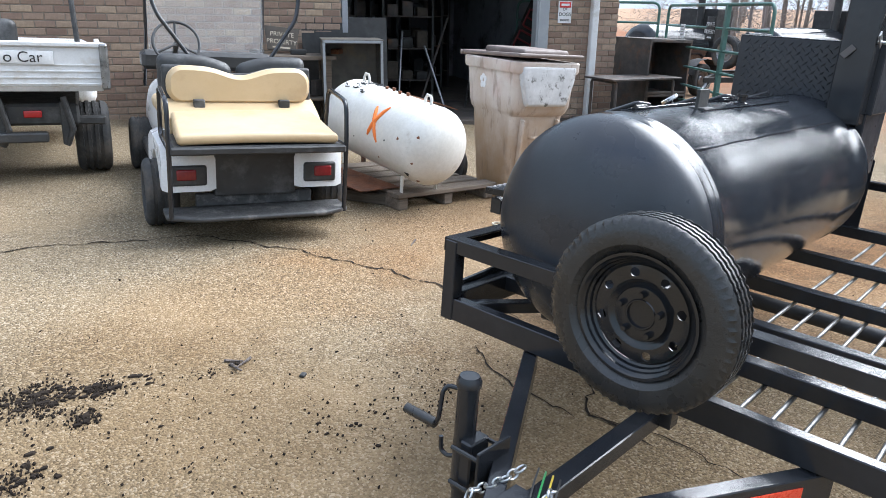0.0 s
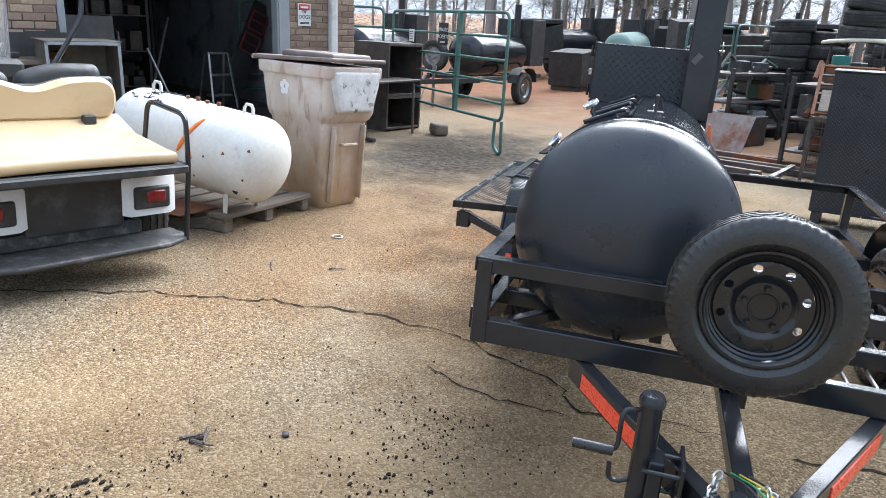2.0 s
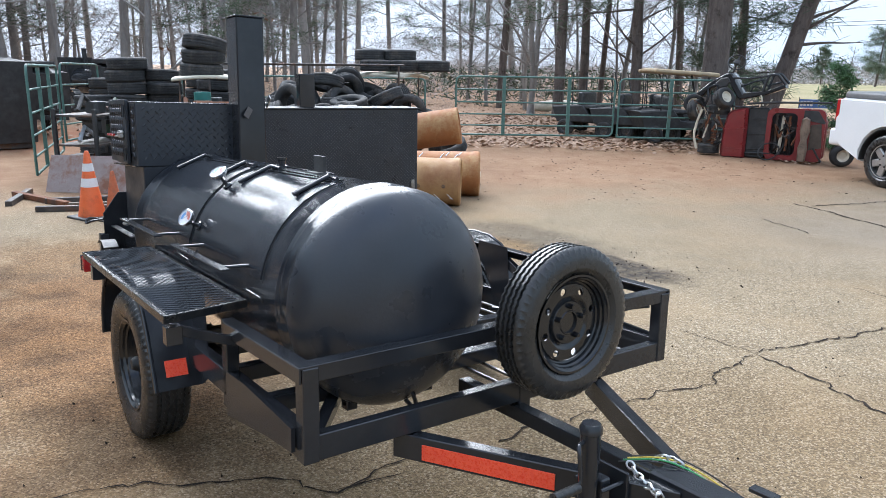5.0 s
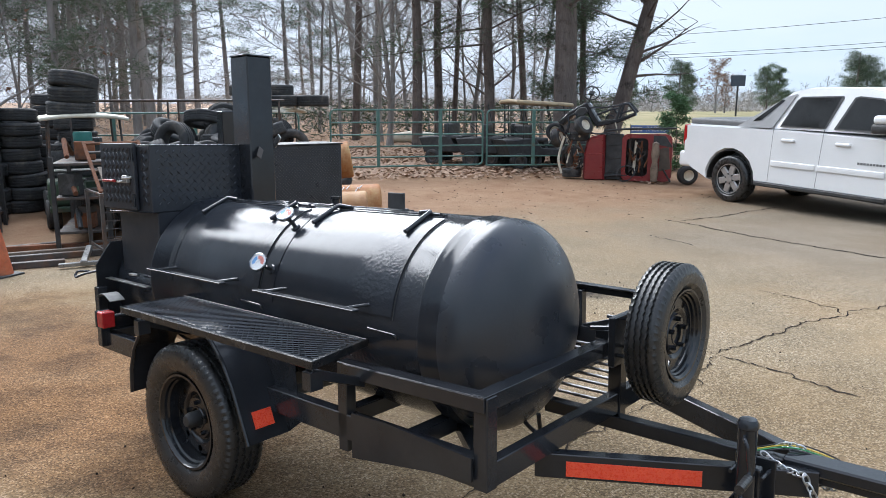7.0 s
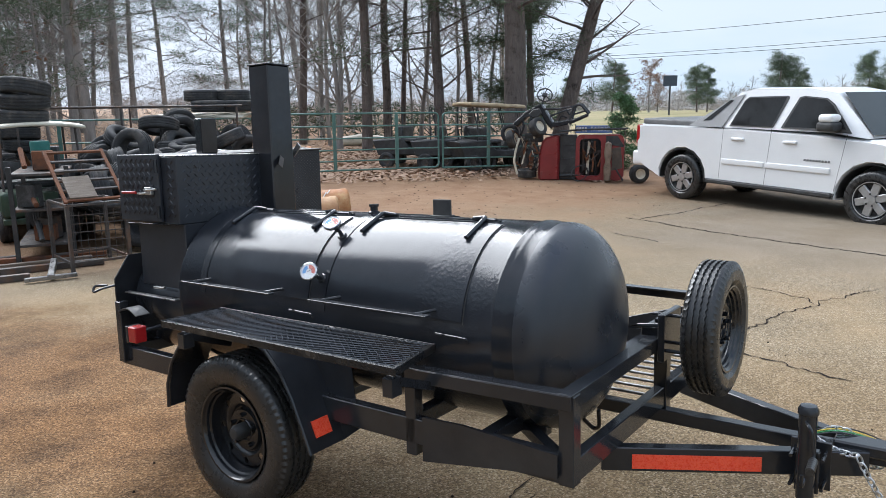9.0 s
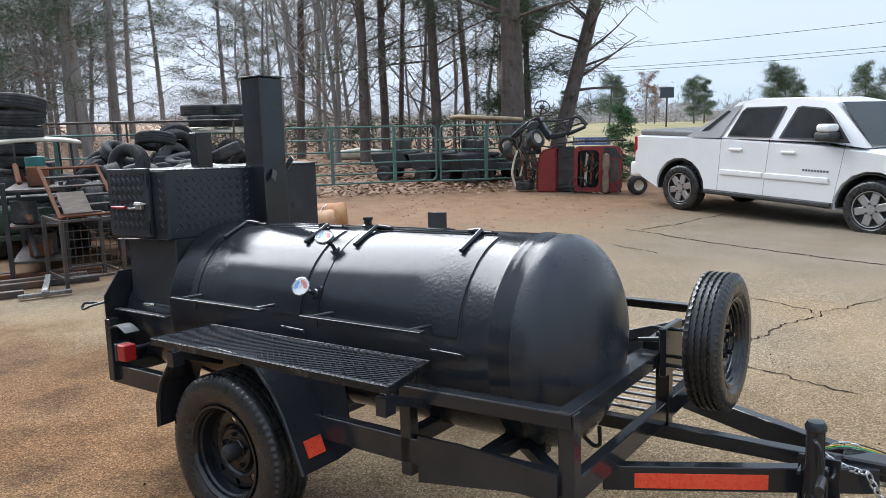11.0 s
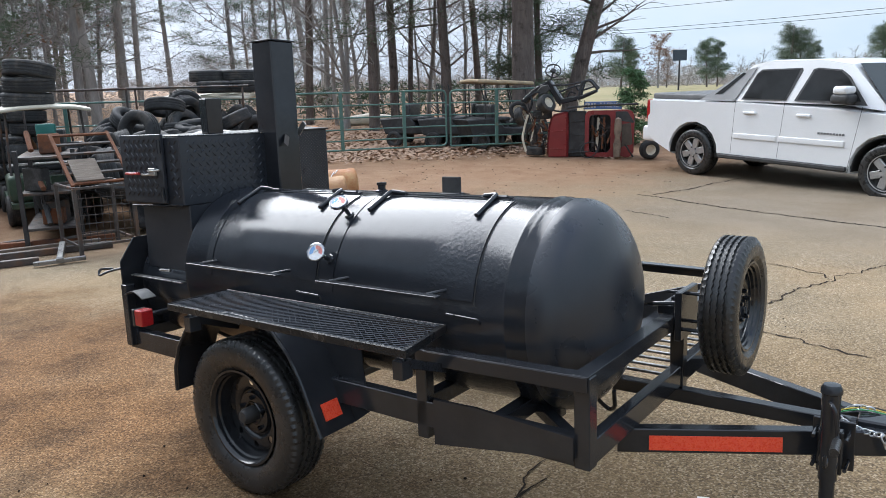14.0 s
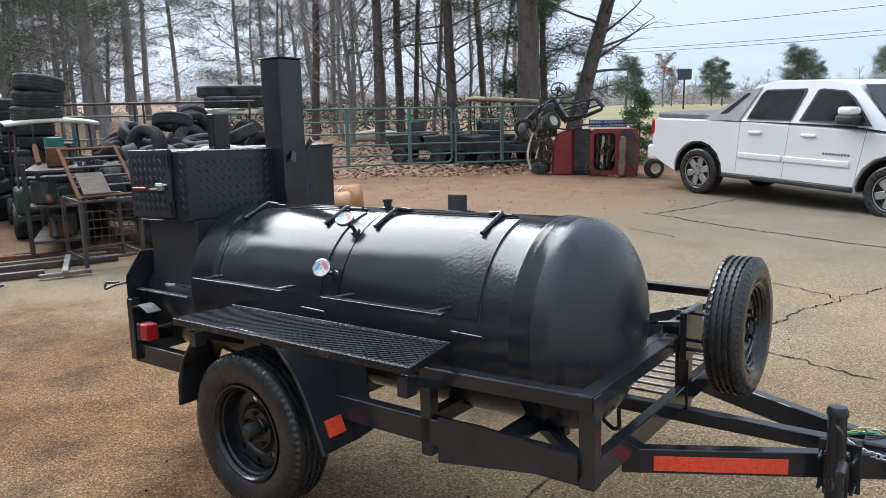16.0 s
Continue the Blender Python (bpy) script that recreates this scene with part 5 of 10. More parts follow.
def lay_bricks(walls):
    """Bricks as pieces where they show, the rest in one mesh a wall."""
    L, H, G = 0.213, 0.081, 0.011
    meshes = {}

    def brick_mesh(length):
        key = round(length, 3)
        if key not in meshes:
            b = bm_new()
            cbox(b, (0, 0, 0), (length, 0.05, H - G), 0.004)
            me = bpy.data.meshes.new("brick")
            b.to_mesh(me)
            b.free()
            me.materials.append(BRICK)
            meshes[key] = me
        return meshes[key]

    rnd = random.Random(5)
    for wall, (s0, s1), zone in zip(walls, ((-7.0, 3.13), (5.95, 7.02)), ((-0.9, 0.62, 1.72), (5.9, 0.3, 2.1))):
        rest, made = bm_new(), 0
        for row in range(int(3.5 / H)):
            z = -0.25 + row * H
            s = s0 - (L / 2 if row % 2 else 0)
            while s < s1 - 0.02:
                a, e = max(s, s0), min(s + L - G, s1)
                if e - a > 0.03:
                    out = rnd.uniform(-0.0015, 0.0015)
                    if a > zone[0] and zone[1] < z < zone[2] and made < 290:
                        o = new("brick", brick_mesh(e - a))
                        o.parent = wall
                        o.matrix_basis = Matrix.Translation((a, out, z))
                        made += 1
                    else:
                        cbox(rest, (a, out, z), (e, 0.05, z + H - G), 0.004)
                s += L
        tagged(part("bricks", rest, BRICK, wall), kind="stuff")


def sign_panel(m, w, h, kind):
    if kind == "dogs":
        t = thing("warning_sign", "small white and red warning sign on the brick pier", "sign", m)
        b = bm_new()
        cbox(b, (-w / 2, -0.004, -h / 2), (w / 2, 0.0, h / 2), 0.001)
        part("panel", b, SIGN_WHITE, t)
        b = bm_new()
        rbox(b, (-w * 0.42, -0.0065, h * 0.20), (w * 0.42, -0.0042, h * 0.46), 0.001, 1)
        part("red_oval", b, SIGN_RED, t)
        b = bm_new()
        cbox(b, (-w * 0.30, -0.008, h * 0.28), (w * 0.30, -0.0068, h * 0.38), 0.0005)
        part("bar", b, SIGN_WHITE, t)
        lettering("OF", 0.055, BLACK_INK, t, Matrix.Translation((0, -0.006, 0.035)) @ pose(0, 0, 0, 90, 0, 0))
        lettering("DOGS", 0.065, BLACK_INK, t, Matrix.Translation((0, -0.006, -0.03)) @ pose(0, 0, 0, 90, 0, 0))
        b = bm_new()
        for k in range(2):
            cbox(b, (-w * 0.35, -0.006, -h * 0.36 - 0.014 * k), (w * 0.35, -0.0045, -h * 0.33 - 0.014 * k), 0.0004)
        part("small_print", b, BLACK_INK, t)
        return t
    t = thing("property_sign", "weathered private property sign board", "sign", m)
    ink, board = (CREAM_INK, BROWN_BOARD) if kind == "old" else (SIGN_WHITE, BLACK_INK)
    b = bm_new()
    rbox(b, (-w / 2, -0.006, -h / 2), (w / 2, 0.006, h / 2), 0.005, 2, shape=(lambda q: Vector((q.x * (1 - 0.22 * (0.5 - q.z / h)), q.y, q.z))) if kind == "old" else None)
    part("panel", b, board, t)
    for k, word in enumerate(("PRIVATE", "PROPERTY")):
        lettering(word, h * (0.27 if kind == "old" else 0.24), ink, t, Matrix.Translation((0, -0.0085, h * (0.18 - 0.31 * k))) @ pose(0, 0, 0, 90, 0, 0))
    b = bm_new()
    cbox(b, (-w * 0.25, -0.0085, -h * 0.40), (w * 0.25, -0.0065, -h * 0.33), 0.0005)
    part("small_print", b, ink, t)
    return t


def rail_tube(bm, pts, r=0.013, rad=0.05):
    pipe(bm, rounded(pts, rad, 5), r, 10)


def golf_wheel(parent, m, name="wheel", rubber=None, disc=None):
    w = thing_part(name, parent, m)
    b = bm_new()
    tyre(b, 0.215, 0.20, 0.105, Matrix(), 30, 3)
    part("tyre", b, rubber or OLD_RUBBER, w)
    b = bm_new()
    lathe(b, [(0.112, 0.07), (0.118, 0.078), (0.112, 0.082), (0.095, 0.05), (0.06, 0.045), (0.05, 0.06), (0.03, 0.062), (0.03, 0.05), (0, 0.05)], 24)
    part("rim", b, disc or ZINC_DULL, w)
    return w


def build_golf_cart():
    t = thing("golf_cart", "white golf cart with tan seats and a black rear step", "golf cart", stand(-0.685, -2.87, 158))
    # rear body shell with wheel arches, side outline in y (forward) and z
    side = [(0.20, 0.30), (0.20, 0.50), (0.25, 0.585), (0.85, 0.585), (1.05, 0.52), (1.15, 0.30), (0.88, 0.30)]
    side += [(0.60 + 0.27 * math.cos(radians(a)), 0.20 + 0.27 * math.sin(radians(a))) for a in (25, 50, 75, 100, 125, 150)] + [(0.33, 0.29)]
    swap = Matrix(((0, 1, 0, 0), (1, 0, 0, 0), (0, 0, 1, 0), (0, 0, 0, 1)))
    for x0, x1 in ((-0.55, -0.24), (0.24, 0.55)):
        b = bm_new()
        slab(b, side, x0, x1, 0.02, m=swap, tuck_at=0.04)
        part("rear_fender", b, CART_WHITE, t, "white plastic rear quarter", 45)
    b = bm_new()
    rbox(b, (-0.25, 0.22, 0.26), (0.25, 0.9, 0.58), 0.01, 2)
    part("engine_cover", b, PLASTIC, t)
    b = bm_new()
    rbox(b, (-0.45, 2.05, 0.28), (0.47, 2.65, 0.78), 0.14, 4, shape=lambda q: Vector((q.x, q.y, q.z - 0.5 * max(0.0, q.y - 2.2) * (1 if q.z > 0.5 else 0))))
    part("front_cowl", b, CART_WHITE, t)
    b = bm_new()
    cbox(b, (-0.52, 0.85, 0.22), (0.52, 2.2, 0.30), 0.02)
    part("floor_pan", b, PLASTIC, t)
    for s in (-1, 1):
        lamp = thing_part("tail_lamp", t, Matrix.Translation((0.40 * s, 0.195, 0.40)), "red tail lamp in a black surround")
        b = bm_new()
        rbox(b, (-0.105, -0.012, -0.062), (0.105, 0.02, 0.062), 0.02, 3)
        part("surround", b, PLASTIC, lamp)
        b = bm_new()
        rbox(b, (-0.055 + 0.015 * s, -0.022, -0.026), (0.058 + 0.015 * s, 0.0, 0.040), 0.016, 3)
        part("lens", b, DIM_LENS, lamp)
        golf_wheel(t, Matrix.Translation((0.53 * s, 0.60, 0.215)) @ Matrix.Rotation(radians(90 * s), 4, "Y"), "rear_wheel")
        golf_wheel(t, Matrix.Translation((0.50 * s, 2.35, 0.215)) @ Matrix.Rotation(radians(90 * s), 4, "Y"), "front_wheel")
    # flip seat frame, cushions
    b = bm_new()
    cbox(b, (-0.50, 0.03, 0.565), (0.50, 0.62, 0.605), 0.008)
    cbox(b, (-0.515, 0.01, 0.555), (0.515, 0.05, 0.60), 0.012)
    part("seat_frame", b, PLASTIC, t)
    def pad(q):
        return Vector((q.x * (1 - 0.05 * max(0.0, (q.y - 0.05) / 0.5)), q.y, q.z + 0.012 * math.cos(q.x * 3) + (0.16 * max(0.0, (q.y - 0.1)) if q.z > 0.64 else 0.0)))
    b = bm_new()
    rbox(b, (-0.475, 0.035, 0.603), (0.475, 0.54, 0.668), 0.03, 4, shape=pad)
    part("rear_cushion", b, TAN_VINYL, t, "tan vinyl seat cushion")
    b = bm_new()
    slab(b, [(0.47, 0.60), (0.47, 0.70), (0.66, 0.79), (0.74, 0.80), (0.74, 0.60)], -0.485, 0.485, 0.012, m=swap)
    part("seat_panel", b, TAN_VINYL, t, "yellowed tan panel behind the seat cushion")
    def back(q):
        dip = 0.055 * math.exp(-((q.x / 0.14) ** 2)) if q.z > 0.9 else 0.0
        return Vector((q.x, q.y + 0.10 * (q.z - 0.78), q.z - dip))
    b = bm_new()
    pill = round_rect(-0.455, 0.455, 0.765, 1.0, 0.10, 8)
    top_edge = [(0.355 - 0.71 * k / 20, 1.0 - 0.055 * math.exp(-(((0.355 - 0.71 * k / 20) / 0.14) ** 2))) for k in range(1, 20)]
    slab(b, pill[:9] + top_edge + pill[9:], 0.60, 0.69, 0.024, tuck_at=0.028, m=pose(0, 0.02, 0))
    part("rear_backrest", b, TAN_VINYL, t, "tan vinyl backrest with a dipped top edge")
    b = bm_new()
    rbox(b, (-0.475, 0.68, 0.76), (0.475, 0.72, 1.0), 0.02, 3, shape=back)
    part("backrest_shell", b, PLASTIC, t)
    for x in (-0.27, 0.27):
        b = bm_new()
        cbox(b, (x - 0.035, 0.575, 0.70), (x + 0.035, 0.615, 0.80), 0.006)
        part("backrest_bracket", b, PLASTIC, t)
    b = bm_new()
    rbox(b, (-0.50, 0.80, 0.66), (0.50, 1.28, 0.76), 0.04, 3)
    part("front_cushion", b, TAN_VINYL, t, "tan vinyl seat cushion")
    for x in (-0.25, 0.25):
        b = bm_new()
        rbox(b, (x - 0.235, 0.82, 0.80), (x + 0.235, 0.92, 1.055), 0.05, 4, shape=back)
        part("front_backrest", b, PLASTIC, t, "black plastic seat back")
    # grab rails at both sides of the flip seat
    for s in (-1, 1):
        b = bm_new()
        x = 0.52 * s
        rail_tube(b, [(x, 0.06, 0.17), (x, 0.03, 0.60), (x, 0.05, 0.86), (x, 0.42, 0.90), (x, 0.47, 0.64), (x, 0.43, 0.60), (x, 0.05, 0.59)], 0.014, 0.07)
        part("grab_rail", b, FRAME_BLACK, t)
        b = bm_new()
        rail_tube(b, [(0.22 * s, 0.97, 0.80), (0.23 * s, 0.97, 0.98), (0.46 * s, 1.02, 1.30), (0.49 * s, 1.06, 1.42), (0.50 * s, 1.12, 1.95)], 0.014, 0.12)
        part("roof_strut", b, FRAME_BLACK, t)
        b = bm_new()
        rail_tube(b, [(0.46 * s, 2.30, 0.70), (0.45 * s, 2.05, 1.10), (0.44 * s, 1.95, 1.95)], 0.013, 0.1)
        part("windshield_post", b, FRAME_BLACK, t)
    b = bm_new()
    rbox(b, (-0.55, -0.02, 0.165), (0.55, 0.27, 0.195), 0.014, 3, shape=lambda q: Vector((q.x, q.y + (0.09 * max(0.0, abs(q.x) - 0.44) / 0.11 if q.y < 0.1 else 0), q.z)))
    part("step_board", b, STEP_BLACK, t, "black ribbed metal step board")
    b = bm_new()
    cbox(b, (-0.36, 0.24, 0.195), (0.36, 0.27, 0.275), 0.006)
    for x in (-0.26, 0.26):
        pipe(b, [(x, 0.235, 0.235), (x, 0.245, 0.235)], 0.009, 8)
    part("kick_plate", b, STEP_BLACK, t)
    b = bm_new()
    cbox(b, (-0.44, 1.98, 0.98), (0.44, 1.988, 1.93), 0.002)
    w = part("windshield", b, PERSPEX, t, "hazy clear plastic windshield")
    w.visible_shadow = False
    b = bm_new()
    cbox(b, (-0.50, 1.90, 0.86), (0.50, 2.15, 1.0), 0.03)
    part("dashboard", b, PLASTIC, t)
    b = bm_new()
    mm = Matrix.Translation((-0.27, 1.66, 1.08)) @ pose(0, 0, 0, 62, 0, 0)
    pipe(b, [mm @ Vector((0.165 * math.cos(a * math.pi / 14), 0.165 * math.sin(a * math.pi / 14), 0)) for a in range(28)], 0.011, 8, closed=True)
    for a in (90, 210, 330):
        pipe(b, [mm @ Vector((0, 0, -0.02)), mm @ Vector((0.16 * math.cos(radians(a)), 0.16 * math.sin(radians(a)), 0))], 0.009, 8)
    pipe(b, [mm @ Vector((0, 0, -0.02)), (-0.27, 2.0, 0.82)], 0.02, 10)
    part("steering_wheel", b, PLASTIC, t)
    return t


def build_utility_cart():
    t = thing("utility_cart", "white utility cart with an aluminium dump bed", "utility cart", stand(-0.13, -5.16, 158))
    b = bm_new()
    cbox(b, (-0.62, -0.13, 0.74), (0.62, -0.10, 1.02), 0.006)
    gate = part("tailgate", b, WHITE_PAINT, t, "ribbed white tailgate")
    for k in range(4):
        b = bm_new()
        cbox(b, (-0.61, -0.137, 0.755 + 0.045 * k), (0.61, -0.13, 0.765 + 0.045 * k), 0.002)
        part("rib", b, WHITE_PAINT, gate)
    b = bm_new()
    cbox(b, (-0.635, -0.15, 1.02), (0.635, -0.09, 1.055), 0.008)
    part("top_lip", b, WHITE_PAINT, gate)
    b = bm_new()
    rbox(b, (-0.20, -0.144, 0.90), (0.29, -0.139, 0.99), 0.002, 1)
    part("decal", b, SIGN_WHITE, gate)
    lettering("o Car", 0.105, BLACK_INK, gate, Matrix.Translation((0.10, -0.146, 0.945)) @ pose(0, 0, 0, 90, 0, 0))
    for s in (-1, 1):
        b = bm_new()
        cbox(b, (0.60 * s - 0.02, -0.10, 0.74), (0.60 * s + 0.02, 1.1, 1.02), 0.006)
        part("bed_side", b, WHITE_PAINT, t)
        b = bm_new()
        cbox(b, (0.62 * s - 0.03, -0.16, 0.72), (0.62 * s + 0.03, -0.06, 1.05), 0.012)
        part("corner_post", b, ZINC_DULL, t)
        lamp = thing_part("tail_lamp", t, Matrix.Translation((0.33 * s - 0.22, -0.02, 0.53)), "red tail lamp")
        b = bm_new()
        rbox(b, (-0.06, -0.02, -0.025), (0.06, 0.02, 0.025), 0.008, 2)
        part("lens", b, RED_LENS, lamp)
        golf_wheel(t, Matrix.Translation((0.50 * s, 0.42, 0.29)) @ Matrix.Rotation(radians(90 * s), 4, "Y") @ Matrix.Scale(1.3, 4), "rear_wheel")
    b = bm_new()
    cbox(b, (-0.60, -0.08, 0.70), (0.60, 1.1, 0.745), 0.006)
    part("bed_floor", b, WHITE_PAINT, t)
    b = bm_new()
    cbox(b, (-0.42, 0.0, 0.44), (0.42, 1.9, 0.60), 0.02)
    cbox(b, (-0.60, 0.02, 0.44), (0.60, 0.10, 0.50), 0.01)
    for x in (-0.1, 0.32):
        cbox(b, (x - 0.03, -0.05, 0.30), (x + 0.03, 0.02, 0.62), 0.008)
        pipe(b, [(x, -0.06, 0.66), (x + 0.05, -0.07, 0.42), (x, -0.03, 0.30)], 0.022, 10)
    cbox(b, (-0.2, -0.10, 0.33), (0.2, 0.0, 0.40), 0.01)
    part("chassis", b, PLASTIC, t)
    b = bm_new()
    rbox(b, (-0.56, 1.15, 0.62), (0.56, 1.6, 0.80), 0.05, 3)
    rbox(b, (-0.50, 1.16, 0.80), (0.0, 1.28, 1.16), 0.07, 3)
    part("seat", b, PLASTIC, t)
    b = bm_new()
    rail_tube(b, [(0.47, 1.1, 0.62), (0.44, 1.14, 1.25), (0.42, 1.2, 1.95)], 0.022, 0.1)
    part("roof_strut", b, PLASTIC, t)
    b = bm_new()
    rail_tube(b, [(-0.55, 1.1, 0.62), (-0.52, 1.14, 1.25), (-0.5, 1.2, 1.95)], 0.022, 0.1)
    part("roof_strut", b, PLASTIC, t)
    b = bm_new()
    rbox(b, (-0.58, 1.7, 0.35), (0.58, 2.5, 0.95), 0.12, 4)
    part("front_cowl", b, CART_WHITE, t)
    return t


def build_white_tank():
    base = stand(-2.18, -3.37, 82) @ pose(0, 0, 0.06, 0, 5, 0)
    t = thing("propane_tank", "scuffed white propane tank with an orange painted cross", "propane tank", base)
    r, half = 0.29, 0.50
    b = bm_new()
    prof = [(0, -half - 0.18)] + [(r * math.sin(radians(a)), -half - 0.18 * math.cos(radians(a))) for a in range(10, 90, 10)] + [(r, -half), (r + 0.002, -half + 0.02), (r, -half + 0.04), (r, half - 0.04), (r + 0.002, half - 0.02), (r, half)]
    prof += [(r * math.cos(radians(a)), half + 0.18 * math.sin(radians(a))) for a in range(10, 90, 10)] + [(0, half + 0.18)]
    centre = Matrix.Translation((0, 0, 0.475))
    lathe(b, prof, 56, centre @ ALONG_X)
    part("shell", b, OLD_WHITE, t, "", 40)
    for x in (-0.40, 0.40):
        b = bm_new()
        pipe(b, [(x - 0.035, 0, 0.76), (x - 0.035, 0, 0.80), (x - 0.02, 0, 0.825), (x + 0.02, 0, 0.825), (x + 0.035, 0, 0.80), (x + 0.035, 0, 0.76)], 0.011, 10)
        part("lifting_eye", b, OLD_WHITE, t)
        for y in (-0.16, 0.16):
            b = bm_new()
            beam(b, (x, y, 0.10), (x, y * 1.05, 0.26), 0.035, 0.008, 0.002, up=(0, 1, 0))
            part("foot", b, OLD_WHITE, t)
    for k, x in enumerate((-0.12, -0.04, 0.05, 0.14)):
        b = bm_new()
        lathe(b, [(0, 0.0), (0.012, 0.0), (0.012, 0.012), (0.015, 0.013), (0.015, 0.024 + 0.006 * (k % 2)), (0, 0.028)], 8, Matrix.Translation((x, 0.01 * (k % 2), 0.76)))
        part("valve", b, RUST, t, "rusty valve fitting")
    # scuffs and rust pits on the near head and side
    for k, (x, a, s0) in enumerate(((0.52, -40, 0.018), (0.56, -58, 0.012), (0.45, 12, 0.011), (0.30, 2, 0.008), (0.60, 25, 0.010), (0.585, -20, 0.008), (-0.1, -12, 0.007), (0.2, -30, 0.009))):
        dd = max(0.0, x - half) / 0.18
        rr = r * math.sqrt(max(0.0, 1 - dd * dd)) + 0.0008
        b = bm_new()
        c = Vector((x, -rr * math.cos(radians(a)), 0.475 + rr * math.sin(radians(a))))
        n = Vector((max(0.0, x - half) * (r / 0.18) ** 2, c.y, c.z - 0.475)).normalized()
        lathe(b, [(s0 * 1.1, 0.0), (s0 * 0.7, 0.0012), (0, 0.0014)], 9, Matrix.Translation(c) @ n.to_track_quat("Z", "Y").to_matrix().to_4x4(), 0, lambda i, q, r0, h0: (r0 * (1 + 0.3 * math.sin(q * 2.1 + k)), h0))
        part("rust_pit", b, RUST if k % 3 else BLACK_INK, t)
    b = bm_new()
    for k in range(2):
        pts = []
        for q in range(9):
            u = q / 8 - 0.5
            a = radians(19 + 50 * u * (1 if k else -1) + (6 if k else 0))
            x = 0.145 + 0.12 * u * (1 if k else 1.1)
            pts.append(Vector((x + (0.0 if k else -0.005), -(r + 0.0015) * math.cos(a), 0.475 + (r + 0.0015) * math.sin(a))))
        pipe(b, pts, 0.016, 6, taper=[0.5, 0.9, 1, 1.1, 1, 0.9, 0.9, 0.7, 0.4])
    part("painted_cross", b, ORANGE, t, "orange sprayed cross")
    b = bm_new()
    rn = random.Random(2)
    for k in range(14):
        x, a = rn.uniform(-0.50, -0.25), rn.uniform(52, 100)
        pts = [Vector((x + 0.02 * q, -(r + 0.001) * math.cos(radians(a + 4 * q * rn.uniform(-1, 1))), 0.475 + (r + 0.001) * math.sin(radians(a + 3 * q * rn.uniform(-1, 1))))) for q in range(5)]
        pipe(b, pts, 0.005, 5)
    part("scribble", b, BLACK_INK, t, "faded dark spray scribble")
    # pallet of thick boards under it
    pal = thing("wooden_pallet", "weathered grey wooden pallet under the white tank", "pallet", stand(-2.47, -3.42, 172))
    for k in range(6):
        b = bm_new()
        y = -0.47 + 0.19 * k
        cbox(b, (-0.50 + 0.03 * (k % 2), y - 0.075, 0.095), (0.50 - 0.04 * (k % 3), y + 0.075, 0.13), 0.006)
        part("deck_board", b, GREY_WOOD, pal)
    for x in (-0.44, 0.0, 0.44):
        b = bm_new()
        cbox(b, (x - 0.045, -0.53, 0.0), (x + 0.045, 0.54, 0.095), 0.008)
        part("stringer", b, GREY_WOOD, pal)
    for x, y, turn, ln in ((-1.86, -3.42, 116, 0.62), (-1.72, -3.66, 128, 0.7)):
        q = thing("timber", "weathered grey timber lying beside the pallet", "timber", stand(x, y, turn), "timbers by the pallet")
        b = bm_new()
        cbox(b, (-ln / 2, -0.055, 0), (ln / 2, 0.055, 0.085), 0.01)
        part("beam", b, GREY_WOOD, q)
    q = thing("steel_sheet", "flat rusty steel sheet lying on the pallet", "steel sheet", stand(-2.12, -3.5, 172, 0.132))
    b = bm_new()
    cbox(b, (-0.36, -0.4, 0), (0.0, 0.38, 0.006), 0.001)
    part("sheet", b, RUST, q)
    rust = thing("steel_sheet", "curled rusty steel sheet behind the white tank", "steel sheet", stand(-3.1, -4.15, 160))
    b = bm_new()
    spread(b, [(-0.45 + 0.09 * k, 0.55 + 0.10 * math.sin(k * 0.30)) for k in range(11)], -0.25, 0.25, thick=0.006)
    part("sheet", b, RUST, rust)
    for x in (-0.3, 0.3):
        for y in (-0.2, 0.2):
            b = bm_new()
            beam(b, (x, y, 0), (x, y, 0.6), 0.04, 0.04, 0.003)
            part("trestle_leg", b, OLD_STEEL, rust)
    return t


